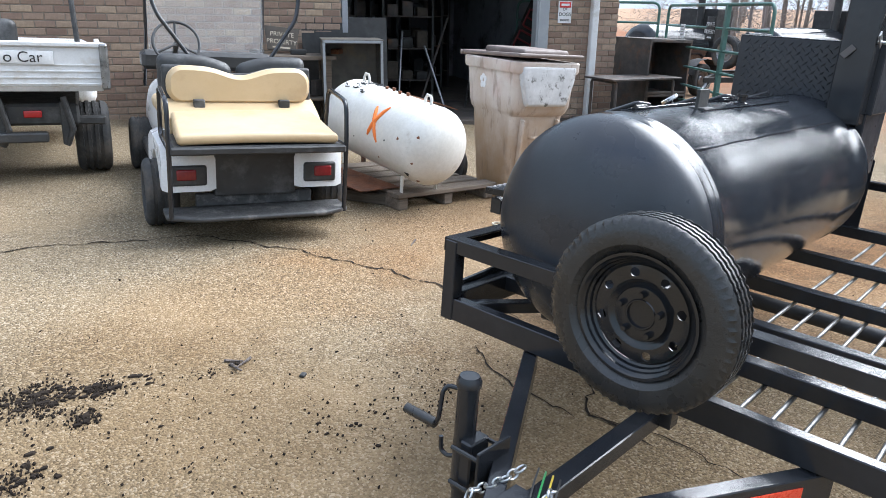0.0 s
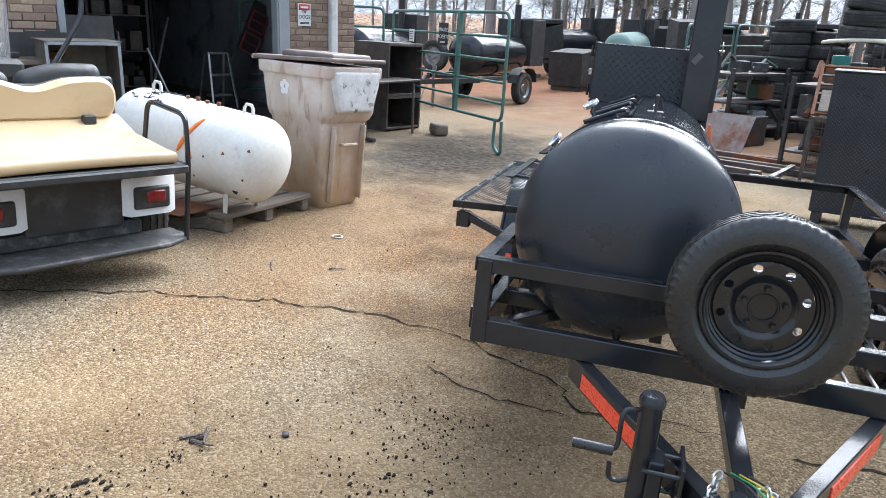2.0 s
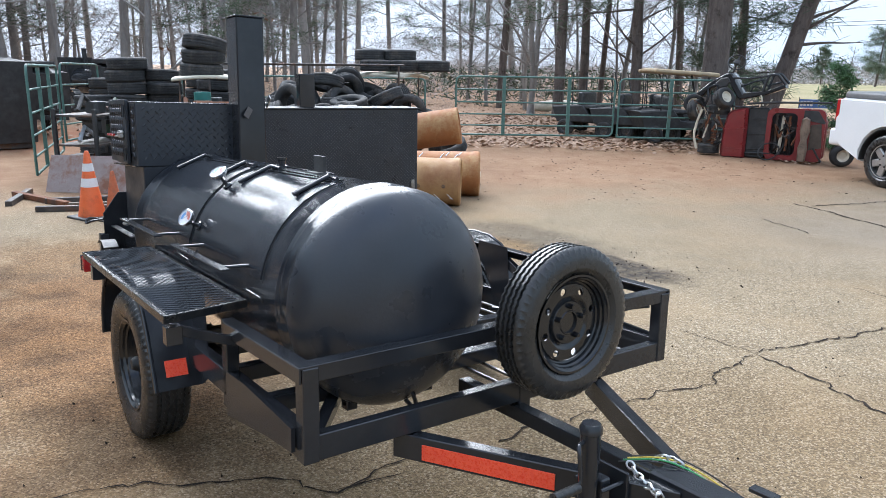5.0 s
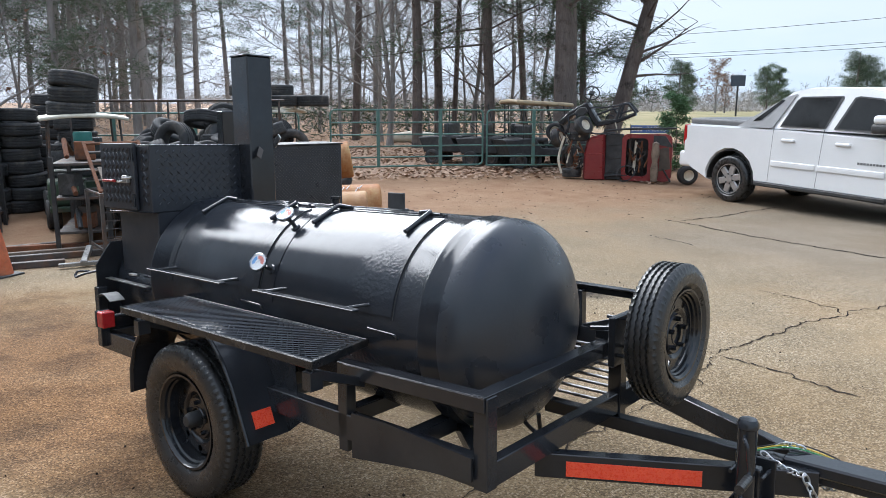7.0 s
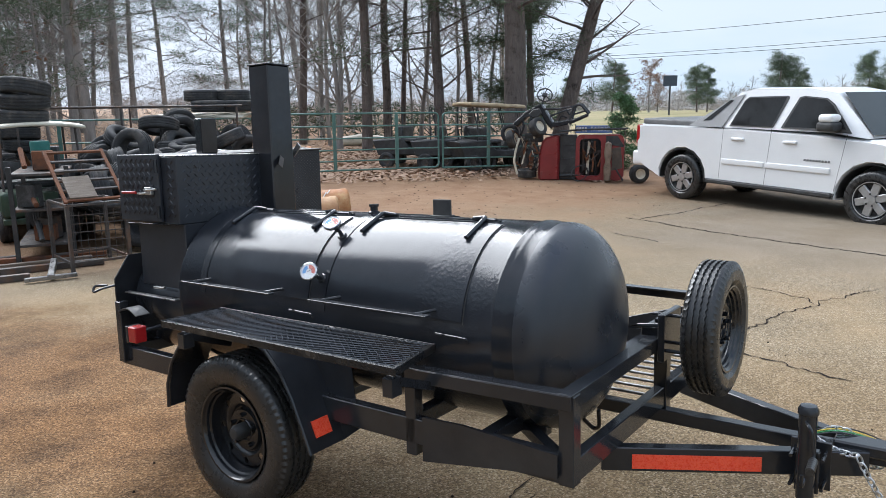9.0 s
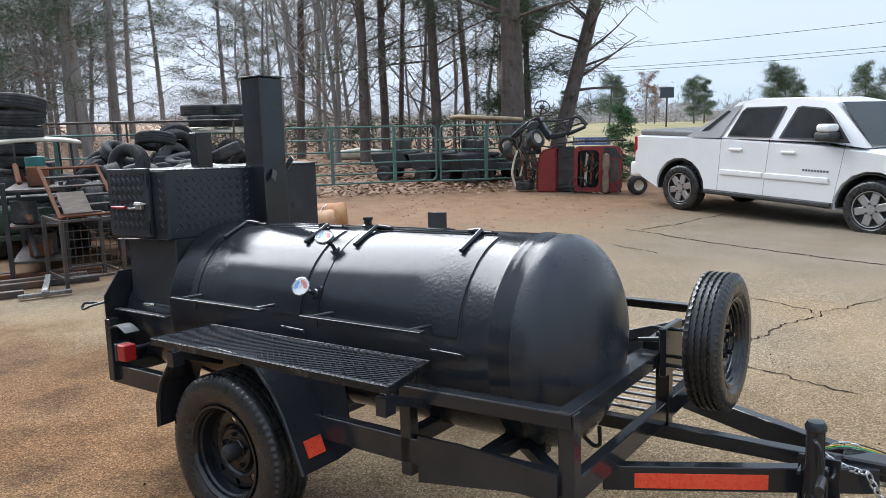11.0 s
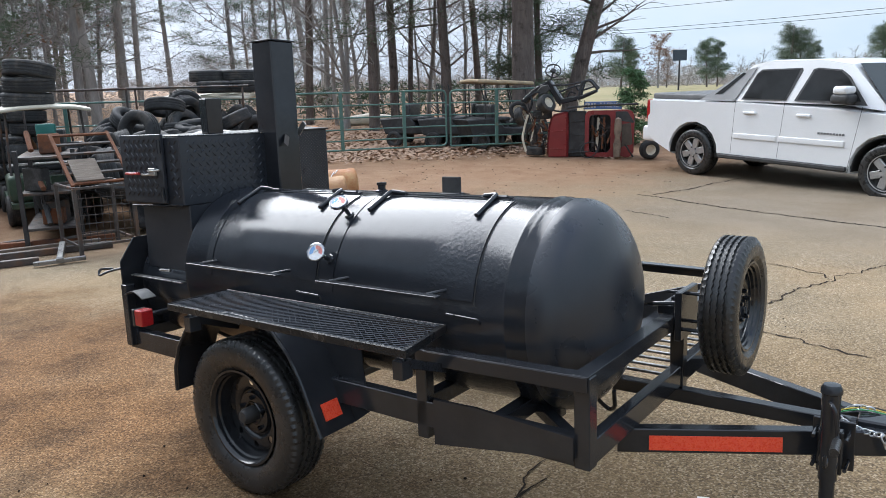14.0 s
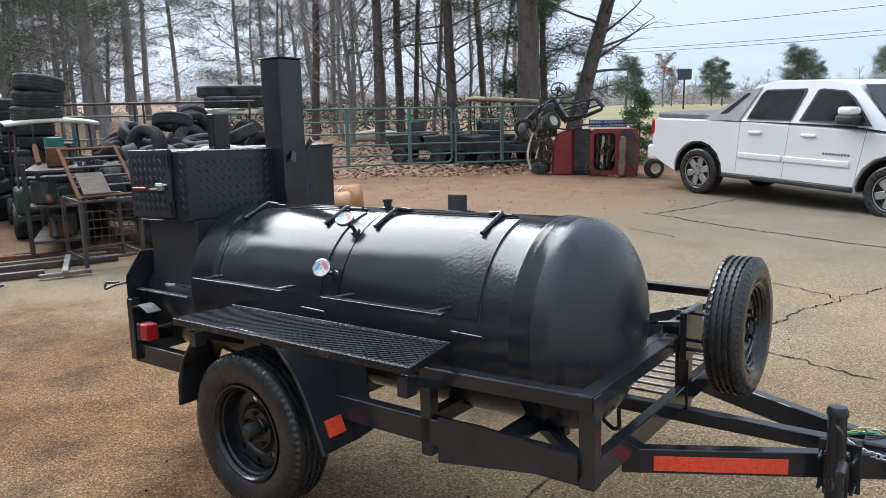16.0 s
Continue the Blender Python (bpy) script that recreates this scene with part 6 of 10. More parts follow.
def build_bin():
    # faces the yard; x across, y from handle to front
    t = thing("wheeled_bin", "dirty rose-grey plastic wheeled bin with a lid", "bin", stand(-3.25, -2.95, 163) @ Matrix.Diagonal((0.92, 0.95, 1.15, 1)))
    b = bm_new()
    loft(b, [(0.0, -0.235, 0.235, -0.27, 0.20), (0.03, -0.25, 0.25, -0.285, 0.215), (0.585, -0.283, 0.283, -0.318, 0.31), (0.605, -0.30, 0.30, -0.345, 0.325), (0.65, -0.313, 0.313, -0.372, 0.338), (0.90, -0.328, 0.328, -0.385, 0.385), (0.93, -0.328, 0.328, -0.385, 0.385)], 0.055)
    part("tub", b, BIN_PLASTIC, t, "stained rose-grey plastic tub", 40)
    b = bm_new()
    loft(b, [(0.885, -0.345, 0.345, -0.405, 0.40), (0.90, -0.352, 0.352, -0.412, 0.408), (0.955, -0.352, 0.352, -0.412, 0.415), (0.962, -0.345, 0.345, -0.405, 0.408)], 0.06)
    part("rim", b, BIN_PLASTIC, t, "", 40)
    for x in (-0.19, 0.19):
        b = bm_new()
        cbox(b, (x - 0.012, -0.335, 0.06), (x + 0.012, -0.285, 0.585), 0.008, Matrix.Translation((0, -0.005, 0)) @ pose(0, 0, 0, 3, 0, 0))
        part("front_rib", b, BIN_PLASTIC, t)
    b = bm_new()
    rbox(b, (-0.30, -0.42, 0.66), (0.30, -0.335, 0.94), 0.03, 3, shape=lambda q: Vector((q.x * (0.72 + 0.28 * min(1.0, max(0.0, (q.z - 0.66) / 0.2))), q.y, q.z)))
    part("lift_pocket", b, SCUFF, t, "scraped pale lifting pocket")
    b = bm_new()
    pipe(b, rounded([(-0.09, -0.325, 0.44), (-0.09, -0.36, 0.44), (0.09, -0.36, 0.44), (0.09, -0.325, 0.44)], 0.02), 0.012, 8)
    part("catch_bar", b, BIN_PLASTIC, t)
    b = bm_new()
    rbox(b, (-0.35, -0.43, 0.968), (0.35, 0.44, 0.995), 0.012, 2, shape=lambda q: Vector((q.x, q.y, q.z + 0.03 * max(0.0, (0.3 - q.y)))))
    rbox(b, (-0.25, -0.35, 0.985), (0.25, 0.22, 1.04), 0.025, 3)
    part("lid", b, BIN_LID, t, "brown stained plastic lid")
    b = bm_new()
    pipe(b, [(-0.36, 0.44, 0.975), (0.36, 0.44, 0.975)], 0.016, 10)
    part("handle_bar", b, BIN_LID, t)
    for s in (-1, 1):
        w = thing_part("wheel", t, Matrix.Translation((0.32 * s, 0.40, 0.13)) @ Matrix.Rotation(radians(90 * s), 4, "Y"))
        b = bm_new()
        lathe(b, [(0, -0.025), (0.12, -0.025), (0.13, -0.015), (0.13, 0.015), (0.12, 0.025), (0.09, 0.025), (0.085, 0.01), (0.03, 0.01), (0.03, 0.03), (0, 0.03)], 24)
        part("wheel_disc", b, OLD_RUBBER, w)
    b = bm_new()
    for a in range(5):
        an = 2 * math.pi * a / 5 + 0.3
        lathe(b, [(0, 0.003), (0.02, 0.0026), (0.024, 0)], 8, Matrix.Translation((-0.322, 0.10 + 0.03 * math.cos(an), 0.80 + 0.036 * math.sin(an))) @ Matrix.Rotation(radians(-90), 4, "Y"))
    part("daisy_mark", b, SIGN_WHITE, t, "faded white flower mark")
    return t


def steel_cabinet(label, m, w, d, h, shelf, mt, rim_mt):
    t = thing("steel_cabinet", label, "cabinet", m)
    th = 0.012
    for nm, lo, hi in (("side_panel", (-w / 2, 0, 0), (-w / 2 + th, d, h)), ("side_panel", (w / 2 - th, 0, 0), (w / 2, d, h)), ("back_panel", (-w / 2 + th, d - th, 0), (w / 2 - th, d, h)),
                       ("top_panel", (-w / 2 - 0.01, -0.01, h), (w / 2 + 0.01, d, h + th)), ("shelf", (-w / 2 + th, 0.01, shelf), (w / 2 - th, d - th, shelf + th)), ("bottom_panel", (-w / 2 + th, 0.01, 0.02), (w / 2 - th, d - th, 0.035))):
        b = bm_new()
        cbox(b, lo, hi, 0.002)
        part(nm, b, mt, t)
    b = bm_new()
    for z0, z1 in ((0.03, shelf), (shelf + th, h)):
        for lo, hi in (((-w / 2, -0.014, z0), (-w / 2 + 0.03, 0.0, z1)), ((w / 2 - 0.03, -0.014, z0), (w / 2, 0.0, z1)), ((-w / 2, -0.014, z1 - 0.03), (w / 2, 0.0, z1)), ((-w / 2, -0.014, z0), (w / 2, 0.0, z0 + 0.03))):
            cbox(b, lo, hi, 0.002)
    part("front_rim", b, rim_mt, t)
    return t


WALLS = build_building()
build_golf_cart()
build_utility_cart()
build_white_tank()
build_bin()
OLD_BOX = surf("old_box_steel", (0.10, 0.095, 0.085), (0.17, 0.155, 0.13), 5, rough=0.6, stain=(0.2, 0.15, 0.09), stain_scale=3)
steel_cabinet("scratched grey steel cabinet without a door", BUILD @ pose(3.12, -0.75, -0.05, 0, 0, -6), 0.70, 0.6, 1.08, 0.35, OLD_BOX, GREY_STEEL)
steel_cabinet("two-tier rusty black steel box without doors", stand(-8.15, -3.95, 70) @ pose(0, 0, 0, 0, 0, 90), 0.78, 0.72, 1.24, 0.50, OLD_STEEL, OLD_STEEL)
sign_panel(BUILD @ pose(6.18, -0.012, 1.38), 0.20, 0.285, "dogs")
sign_panel(BUILD @ pose(2.37, -0.16, 1.02, -14, 6, 0), 0.42, 0.28, "old")

# ---- the yard behind ----
GATE_GREEN = surf("gate_green", (0.060, 0.135, 0.112), (0.085, 0.175, 0.150), 8, rough=0.5, stain=(0.14, 0.10, 0.07), stain_scale=5, stain_lo=0.58, stain_hi=0.72)
RIDGE_WORN = surf("worn_ridge", 0.045, 0.075, 3, rough=0.4, bump=0)
BARREL_RUST = surf("orange_rust", (0.36, 0.15, 0.045), (0.26, 0.105, 0.035), 3, rough=0.75, stain=(0.45, 0.30, 0.13), stain_scale=1.6, bump=0.25)
BARREL_PALE = surf("tan_rust", (0.40, 0.24, 0.10), (0.30, 0.15, 0.06), 3, rough=0.75, stain=(0.22, 0.09, 0.035), stain_scale=2, bump=0.25)
GREEN_PAINT = surf("faded_green", (0.16, 0.25, 0.215), (0.20, 0.29, 0.25), 3, rough=0.55, stain=(0.1, 0.12, 0.1), stain_scale=2)
PINK_STEEL = surf("weathered_sheet", (0.26, 0.20, 0.18), (0.34, 0.29, 0.27), 4, rough=0.6, stain=(0.20, 0.085, 0.045), stain_scale=2.2, stain_lo=0.48, stain_hi=0.62)
TEAL = surf("teal_plastic", (0.01, 0.11, 0.09), (0.015, 0.13, 0.11), 5, rough=0.5)
CONE_WORN = surf("cone_worn", (0.42, 0.10, 0.035), (0.52, 0.15, 0.06), 8, rough=0.7, stain=(0.2, 0.09, 0.05), stain_scale=6)
CONE_ORANGE = surf("cone_orange", (0.72, 0.13, 0.03), (0.78, 0.17, 0.045), 8, rough=0.5, stain=(0.4, 0.1, 0.04), stain_scale=5)
TAN_ROOF = surf("tan_roof", (0.34, 0.255, 0.15), (0.46, 0.36, 0.225), 4, rough=0.6, stain=(0.22, 0.17, 0.11), stain_scale=3)
CREAM = surf("cream_plastic", (0.55, 0.50, 0.39), (0.62, 0.57, 0.46), 4, rough=0.5, stain=(0.35, 0.3, 0.22), stain_scale=3)
RED_CART = surf("red_cart", (0.17, 0.016, 0.018), (0.23, 0.026, 0.025), 3, rough=0.35, stain=(0.14, 0.03, 0.025), stain_scale=3)
LETTER_RED = surf("faded_red_letter", (0.2, 0.025, 0.03), (0.26, 0.035, 0.04), 14, rough=0.6)
CHALK = surf("chalk_mark", 0.6, 0.7, 30, rough=0.9)
BLUE_TAPE = surf("banner_blue", (0.08, 0.16, 0.42), (0.1, 0.19, 0.46), 6, rough=0.6)
DULL_GREEN = surf("dull_green", (0.025, 0.05, 0.03), (0.045, 0.075, 0.04), 5, rough=0.6, stain=(0.1, 0.08, 0.05), stain_scale=4)


def tube_gate(m, length, height, low=0.2, bars=6, posts=(0.5,), leg=False, square=(), label="green tubular steel farm gate"):
    """x along the gate from its hinge."""
    t = thing("farm_gate", label, "gate", m, "farm gates")
    b = bm_new()
    r = 0.021
    pipe(b, rounded([(0, 0, low), (0, 0, height), (length, 0, height), (length, 0, low), (0, 0, low + 0.001)], 0.12, 5), r, 10)
    part("outer_tube", b, GATE_GREEN, t)
    for k in range(1, bars - 1):
        z = low + (height - low) * (k / (bars - 1)) ** 1.12
        b = bm_new()
        pipe(b, [(0, 0, z), (length, 0, z)], r * 0.82, 8)
        part("rail", b, GATE_GREEN, t)
    for p in posts:
        b = bm_new()
        cbox(b, (p * length - 0.036, -0.026, low - 0.01), (p * length + 0.036, 0.026, height - 0.01), 0.003)
        part("upright", b, GATE_GREEN, t)
    if leg:
        b = bm_new()
        pipe(b, rounded([(length, 0, low), (length + 0.03, 0, 0.02), (length - 0.06, 0, 0.02), (length - 0.16, 0, 0.10), (length - 0.15, 0, low)], 0.06, 4), r, 10)
        part("leg_loop", b, GATE_GREEN, t)
    return t


def toward(p, q):
    return math.degrees(math.atan2(q[1] - p[1], q[0] - p[0]))


def far_smoker(m, label, tank_mt=None, box=True, spare=False, stack=True, hopper=False):
    """A smoker on a trailer; x points to its tongue."""
    t = thing("trailer_smoker", label, "smoker", m, "smokers in the yard")
    b = bm_new()
    for y in (-0.62, 0.62):
        beam(b, (-2.3, y, 0.55), (0.3, y, 0.55), 0.06, 0.09)
        beam(b, (0.25, y, 0.53), (1.35, 0.0, 0.50), 0.06, 0.09)
    for x in (-2.3, -1.2, 0.28):
        beam(b, (x, -0.62, 0.54), (x, 0.62, 0.54), 0.06, 0.07)
    part("frame", b, DULL_BLACK, t)
    b = bm_new()
    lathe(b, [(0, -2.1), (0.3, -2.09), (0.42, -2.0), (0.42, -0.2), (0.38, -0.06), (0.25, 0.03), (0, 0.06)], 40, Matrix.Translation((0, 0, 1.0)) @ ALONG_X)
    part("tank", b, tank_mt or FRAME_BLACK, t, "", 40)
    for s in (-1, 1):
        w = thing_part("road_wheel", t, Matrix.Translation((-1.25, 0.76 * s, 0.33)) @ (TO_RIGHT if s < 0 else TO_LEFT))
        b = bm_new()
        tyre(b, 0.33, 0.19, 0.19, Matrix(), 28, 3)
        part("tyre", b, OLD_RUBBER, w)
        b = bm_new()
        lathe(b, [(0.19, 0.08), (0.2, 0.085), (0.17, 0.04), (0.1, 0.03), (0.08, 0.05), (0, 0.05)], 20)
        part("rim", b, ZINC_DULL, w)
        b = bm_new()
        spread(b, [(-1.68, 0.45), (-1.64, 0.62), (-1.5, 0.73), (-1.25, 0.76), (-1.0, 0.73), (-0.86, 0.62), (-0.82, 0.45)], 0.76 * s - 0.12, 0.76 * s + 0.12, thick=-0.004)
        part("fender", b, DULL_BLACK, t)
    if box:
        b = bm_new()
        cbox(b, (-2.75, -0.45, 0.75), (-2.12, 0.45, 1.75), 0.01)
        part("warming_box", b, DULL_BLACK, t)
        b = bm_new()
        cbox(b, (-2.70, -0.47, 0.85), (-2.2, -0.45, 1.65), 0.006)
        part("box_door", b, DULL_BLACK, t)
    if stack:
        b = bm_new()
        pipe(b, [(-2.0, 0.12, 1.3), (-2.0, 0.12, 2.05)], 0.075, 12)
        part("chimney", b, DULL_BLACK, t)
    if hopper:
        b = bm_new()
        slab(b, [(-0.35, 0.62), (0.55, 0.62), (0.62, 1.45), (-0.25, 1.58)], -0.55, 0.55, 0.01)
        part("charcoal_grill", b, DULL_BLACK, t)
        b = bm_new()
        cbox(b, (-0.3, -0.5, 1.58), (0.5, 0.5, 1.72), 0.02)
        part("grill_lid", b, DULL_BLACK, t)
    b = bm_new()
    pipe(b, [(1.1, 0.1, 0.02), (1.1, 0.1, 0.85)], 0.03, 10)
    pipe(b, [(1.1, 0.1, 0.80), (1.16, 0.2, 0.80), (1.2, 0.2, 0.68)], 0.012, 8)
    part("jack", b, ZINC_DULL, t)
    b = bm_new()
    for k in range(6):
        ring = [Vector((1.2 + 0.03 * k, 0.0, 0.45 - 0.05 * k)) + Vector((0.02 * math.cos(a * 0.9), 0.02 * math.sin(a * 0.9) * (k % 2), 0.028 * math.sin(a * 0.9))) for a in range(7)]
        pipe(b, ring, 0.006, 5, closed=True)
    part("safety_chain", b, ZINC, t)
    if spare:
        w = thing_part("spare_wheel", t, Matrix.Translation((0.32, -0.45, 0.95)) @ ALONG_X)
        b = bm_new()
        tyre(b, 0.31, 0.17, 0.18, Matrix(), 28, 3)
        part("tyre", b, OLD_RUBBER, w)
        b = bm_new()
        lathe(b, [(0.18, 0.07), (0.19, 0.075), (0.16, 0.03), (0.08, 0.03), (0.06, 0.05), (0, 0.05)], 20)
        part("rim", b, ZINC_DULL, w)
    return t


def loose_tyre_mesh(radius, width):
    b = bm_new()
    tyre(b, radius, width, radius * 0.56, Matrix(), 26, 3)
    return part("tyre", b, OLD_RUBBER)


def build_yard():
    # the two gates by the building
    e, h = (-6.82, -2.17), (-9.2, -4.55)
    tube_gate(stand(*h, toward(h, e)), 3.36, 1.72, 0.42, 6, (0.64,), leg=True, label="green tubular gate standing open beside the workshop")
    g2 = (-9.35, -4.7)
    tube_gate(upright(-8.55, -6.9, toward((-8.55, -6.9), g2)), 2.3, 1.7, 0.35, 6, (), label="green tubular gate between workshop and yard")
    d = Vector((e[0] - h[0], e[1] - h[1])).normalized()
    ang = toward(h, e)
    sign_panel(stand(h[0] + d.x * 1.75, h[1] + d.y * 1.75, ang) @ pose(0, -0.03, 1.42), 0.27, 0.30, "new")
    # plate standing for the smaller white notice
    nt_ = thing("notice", "small white notice wired to the gate", "sign", stand(h[0] + d.x * 0.75, h[1] + d.y * 0.75, ang) @ pose(0, -0.03, 1.37))
    b = bm_new()
    cbox(b, (-0.08, -0.004, -0.09), (0.08, 0.004, 0.09), 0.001)
    part("panel", b, SIGN_WHITE, nt_)
    b = bm_new()
    for k in range(4):
        cbox(b, (-0.06, -0.006, 0.05 - 0.035 * k), (0.05, -0.0042, 0.06 - 0.035 * k), 0.0005)
    part("small_print", b, BLACK_INK, nt_)
    # far gates before the woods
    a, c = (-11.2, 8.35), (-9.25, 11.3)
    ang = toward(a, c)
    ln = math.hypot(c[0] - a[0], c[1] - a[1])
    tube_gate(upright(*a, ang), ln, 1.56, 0.30, 6, (0.3, 0.71), label="long green tubular gate at the edge of the woods")
    b_, c_ = (-9.2, 11.4), (-7.55, 13.3)
    tube_gate(upright(*b_, toward(b_, c_)), 2.5, 1.54, 0.26, 6, (0.45,), label="green tubular panel behind the wrecked carts")
    tube_gate(upright(-15.0, 3.6, toward((-15.0, 3.6), (-11.6, 7.9))), 5.4, 1.5, 0.25, 4, (0.3, 0.6), label="green tubular fence panel behind the tyres")
    tube_gate(upright(-10.41, -0.02, toward((-10.41, -0.02), (-13.9, 0.93))), 3.6, 1.75, 0.18, 6, (0.33, 0.66), label="green tubular gate standing open by the scrap")
    tube_gate(upright(-13.95, 1.0, toward((-13.95, 1.0), (-15.5, 1.95))), 1.9, 1.75, 0.3, 5, (), label="green tubular fence panel among scrap")
    # tall tread-plate box of another smoker
    t = thing("warming_cabinet", "large black tread-plate smoker cabinet on the ground", "cabinet", upright(-4.70, 1.90, -14))
    b = bm_new()
    cbox(b, (-0.42, -0.825, 0.12), (0.0, 0.825, 1.34), 0.006)
    part("body", b, TREAD_PLATE, t)
    b = bm_new()
    lozenges(b, Matrix.Translation((0.001, -0.815, 0.14)) @ Matrix(((0, 0, 1, 0), (1, 0, 0, 0), (0, 1, 0, 0), (0, 0, 0, 1))), 1.63, 1.19, 0.033)
    tagged(part("tread_pattern", b, RIDGE_WORN, t, "", 0), "raised tread lozenges", kind="stuff")
    b = bm_new()
    cbox(b, (-0.44, -0.84, 1.34), (0.014, 0.84, 1.352), 0.003)
    part("top", b, DULL_BLACK, t)
    b = bm_new()
    cbox(b, (-0.24, -0.36, 1.352), (-0.09, -0.21, 1.67), 0.006)
    part("stub_chimney", b, FRAME_BLACK, t, "short square black chimney")
    for y in (-0.76, 0.76):
        b = bm_new()
        cbox(b, (-0.40, y - 0.04, 0.0), (-0.02, y + 0.04, 0.12), 0.004)
        part("skid", b, DULL_BLACK, t)
    b = bm_new()
    cbox(b, (0.0, 0.75, 0.5), (0.02, 0.79, 0.62), 0.004)
    part("latch", b, ZINC_DULL, t)
    # rusty tanks lying down
    def barrel(x, y, turn, r, ln, mt, lift, label, tilt=0.0):
        q = thing("steel_barrel", label, "barrel", upright(x, y, turn, lift) @ pose(0, 0, r, 0, tilt, 0), "rusty barrels")
        bb = bm_new()
        lathe(bb, [(0, -ln / 2), (r * 0.9, -ln / 2), (r, -ln / 2 + 0.01), (r, ln / 2 - 0.10), (r + 0.008, ln / 2 - 0.09), (r + 0.008, ln / 2 - 0.02), (r - 0.01, ln / 2), (r - 0.02, ln / 2 - 0.02), (0, ln / 2 - 0.03)], 40, ALONG_X)
        part("shell", bb, mt, q, "", 40)
        return q
    q = barrel(-6.25, 4.02, 50, 0.315, 1.0, BARREL_PALE, 0.0, "tan rusty steel barrel lying on the ground")
    b = bm_new()
    for x in (-0.05, 0.28):
        lathe(b, [(0.02, 0.0), (0.022, 0.012), (0.012, 0.014), (0.012, 0.0)], 10, Matrix.Translation((x, -0.31, -0.02)) @ pose(0, 0, 0, 90, 0, 0))
    part("bung", b, OLD_STEEL, q)
    b = bm_new()
    rn = random.Random(4)
    for k in range(5):
        x = -0.35 + 0.17 * k
        for s in (0, 1):
            a0 = radians(32 + rn.uniform(-3, 3))
            pipe(b, [(x + 0.03 * s, -0.317 * math.cos(a0 - 0.25 * (1 - s)), -0.317 * math.sin(a0 - 0.25 * (1 - s)) - 0.02), (x + 0.07, -0.317 * math.cos(a0), -0.317 * math.sin(a0) - 0.02)], 0.006, 5)
    part("chalk_scrawl", b, CHALK, q, "white chalk scrawl")
    q = barrel(-6.84, 4.60, 52, 0.32, 1.35, BARREL_RUST, 0.0, "orange rusty steel barrel lying on the ground")
    b = bm_new()
    for x, a0 in ((0.1, 50), (0.18, 58), (0.3, 48), (0.36, 60), (-0.2, 52), (-0.3, 60)):
        pipe(b, [(x, -0.322 * math.cos(radians(a0)), 0.322 * math.sin(radians(a0))), (x + 0.05, -0.322 * math.cos(radians(a0 + 18)), 0.322 * math.sin(radians(a0 + 18)))], 0.008, 5)
    part("chalk_scrawl", b, CHALK, q, "white chalk scrawl")
    b = bm_new()
    pipe(b, [Vector((0.675, -0.16, 0.02)) + Vector((0.0, 0.03 * math.cos(a * 0.628), 0.03 * math.sin(a * 0.628))) for a in range(10)], 0.01, 6, closed=True)
    part("ring", b, CREAM, q)
    barrel(-8.18, 5.18, 50, 0.29, 1.5, BARREL_RUST, 0.5, "orange rusty steel barrel resting on others", -9)
    bk = thing("plastic_drum", "dark teal plastic drum among the scrap", "drum", upright(-8.5, 1.85, 0, 1.07) @ Matrix.Scale(0.42, 4))
    b = bm_new()
    lathe(b, [(0, 0), (0.22, 0), (0.26, 0.4), (0.27, 0.8), (0.25, 0.85), (0, 0.86)], 24)
    part("shell", b, TEAL, bk)
    # cones
    for x, y, k, mt in ((-7.45, 0.12, 1.0, CONE_ORANGE), (-7.10, 0.30, 0.74, CONE_WORN)):
        q = thing("traffic_cone", "orange traffic cone with two pale bands" if k == 1 else "small dirty orange cone beside the larger one", "traffic cone", upright(x, y, 20) @ Matrix.Scale(k, 4))
        b = bm_new()
        rbox(b, (-0.2, -0.2, 0), (0.2, 0.2, 0.03), 0.012, 2)
        part("base", b, DULL_BLACK, q)
        def cone_r(z):
            return 0.155 - 0.125 * z / 0.75
        b = bm_new()
        lathe(b, [(cone_r(0.03), 0.03), (cone_r(0.75), 0.75), (0.02, 0.78), (0, 0.78)], 24)
        part("cone", b, mt, q)
        if k == 1:
            for z0, z1 in ((0.37, 0.47), (0.55, 0.64)):
                b = bm_new()
                lathe(b, [(cone_r(z0) + 0.002, z0), (cone_r(z1) + 0.002, z1)], 24)
                part("band", b, SIGN_WHITE, q)
    # smokers further back
    far_smoker(stand(-12.6, -4.3, -18), "black tank smoker trailer with a spare wheel", spare=True, box=True)
    far_smoker(stand(-12.2, -6.6, -8), "older black tank smoker trailer beside the workshop", box=True)
    far_smoker(stand(-20.5, -3.9, -35), "black smoker trailer with a tall charcoal grill", hopper=True, spare=False)
    far_smoker(stand(-18.5, -1.6, -12), "smoker trailer with a faded green tank", GREEN_PAINT, box=True, hopper=False)
    far_smoker(stand(-18.2, 1.0, 10), "black smoker trailer with a wide grill", hopper=True, stack=False)
    far_smoker(stand(-24.5, 0.2, 25), "black smoker trailer under the trees", hopper=True)
    far_smoker(stand(-24.0, 4.2, 15), "black smoker trailer behind the tyre stacks", hopper=True, stack=True)
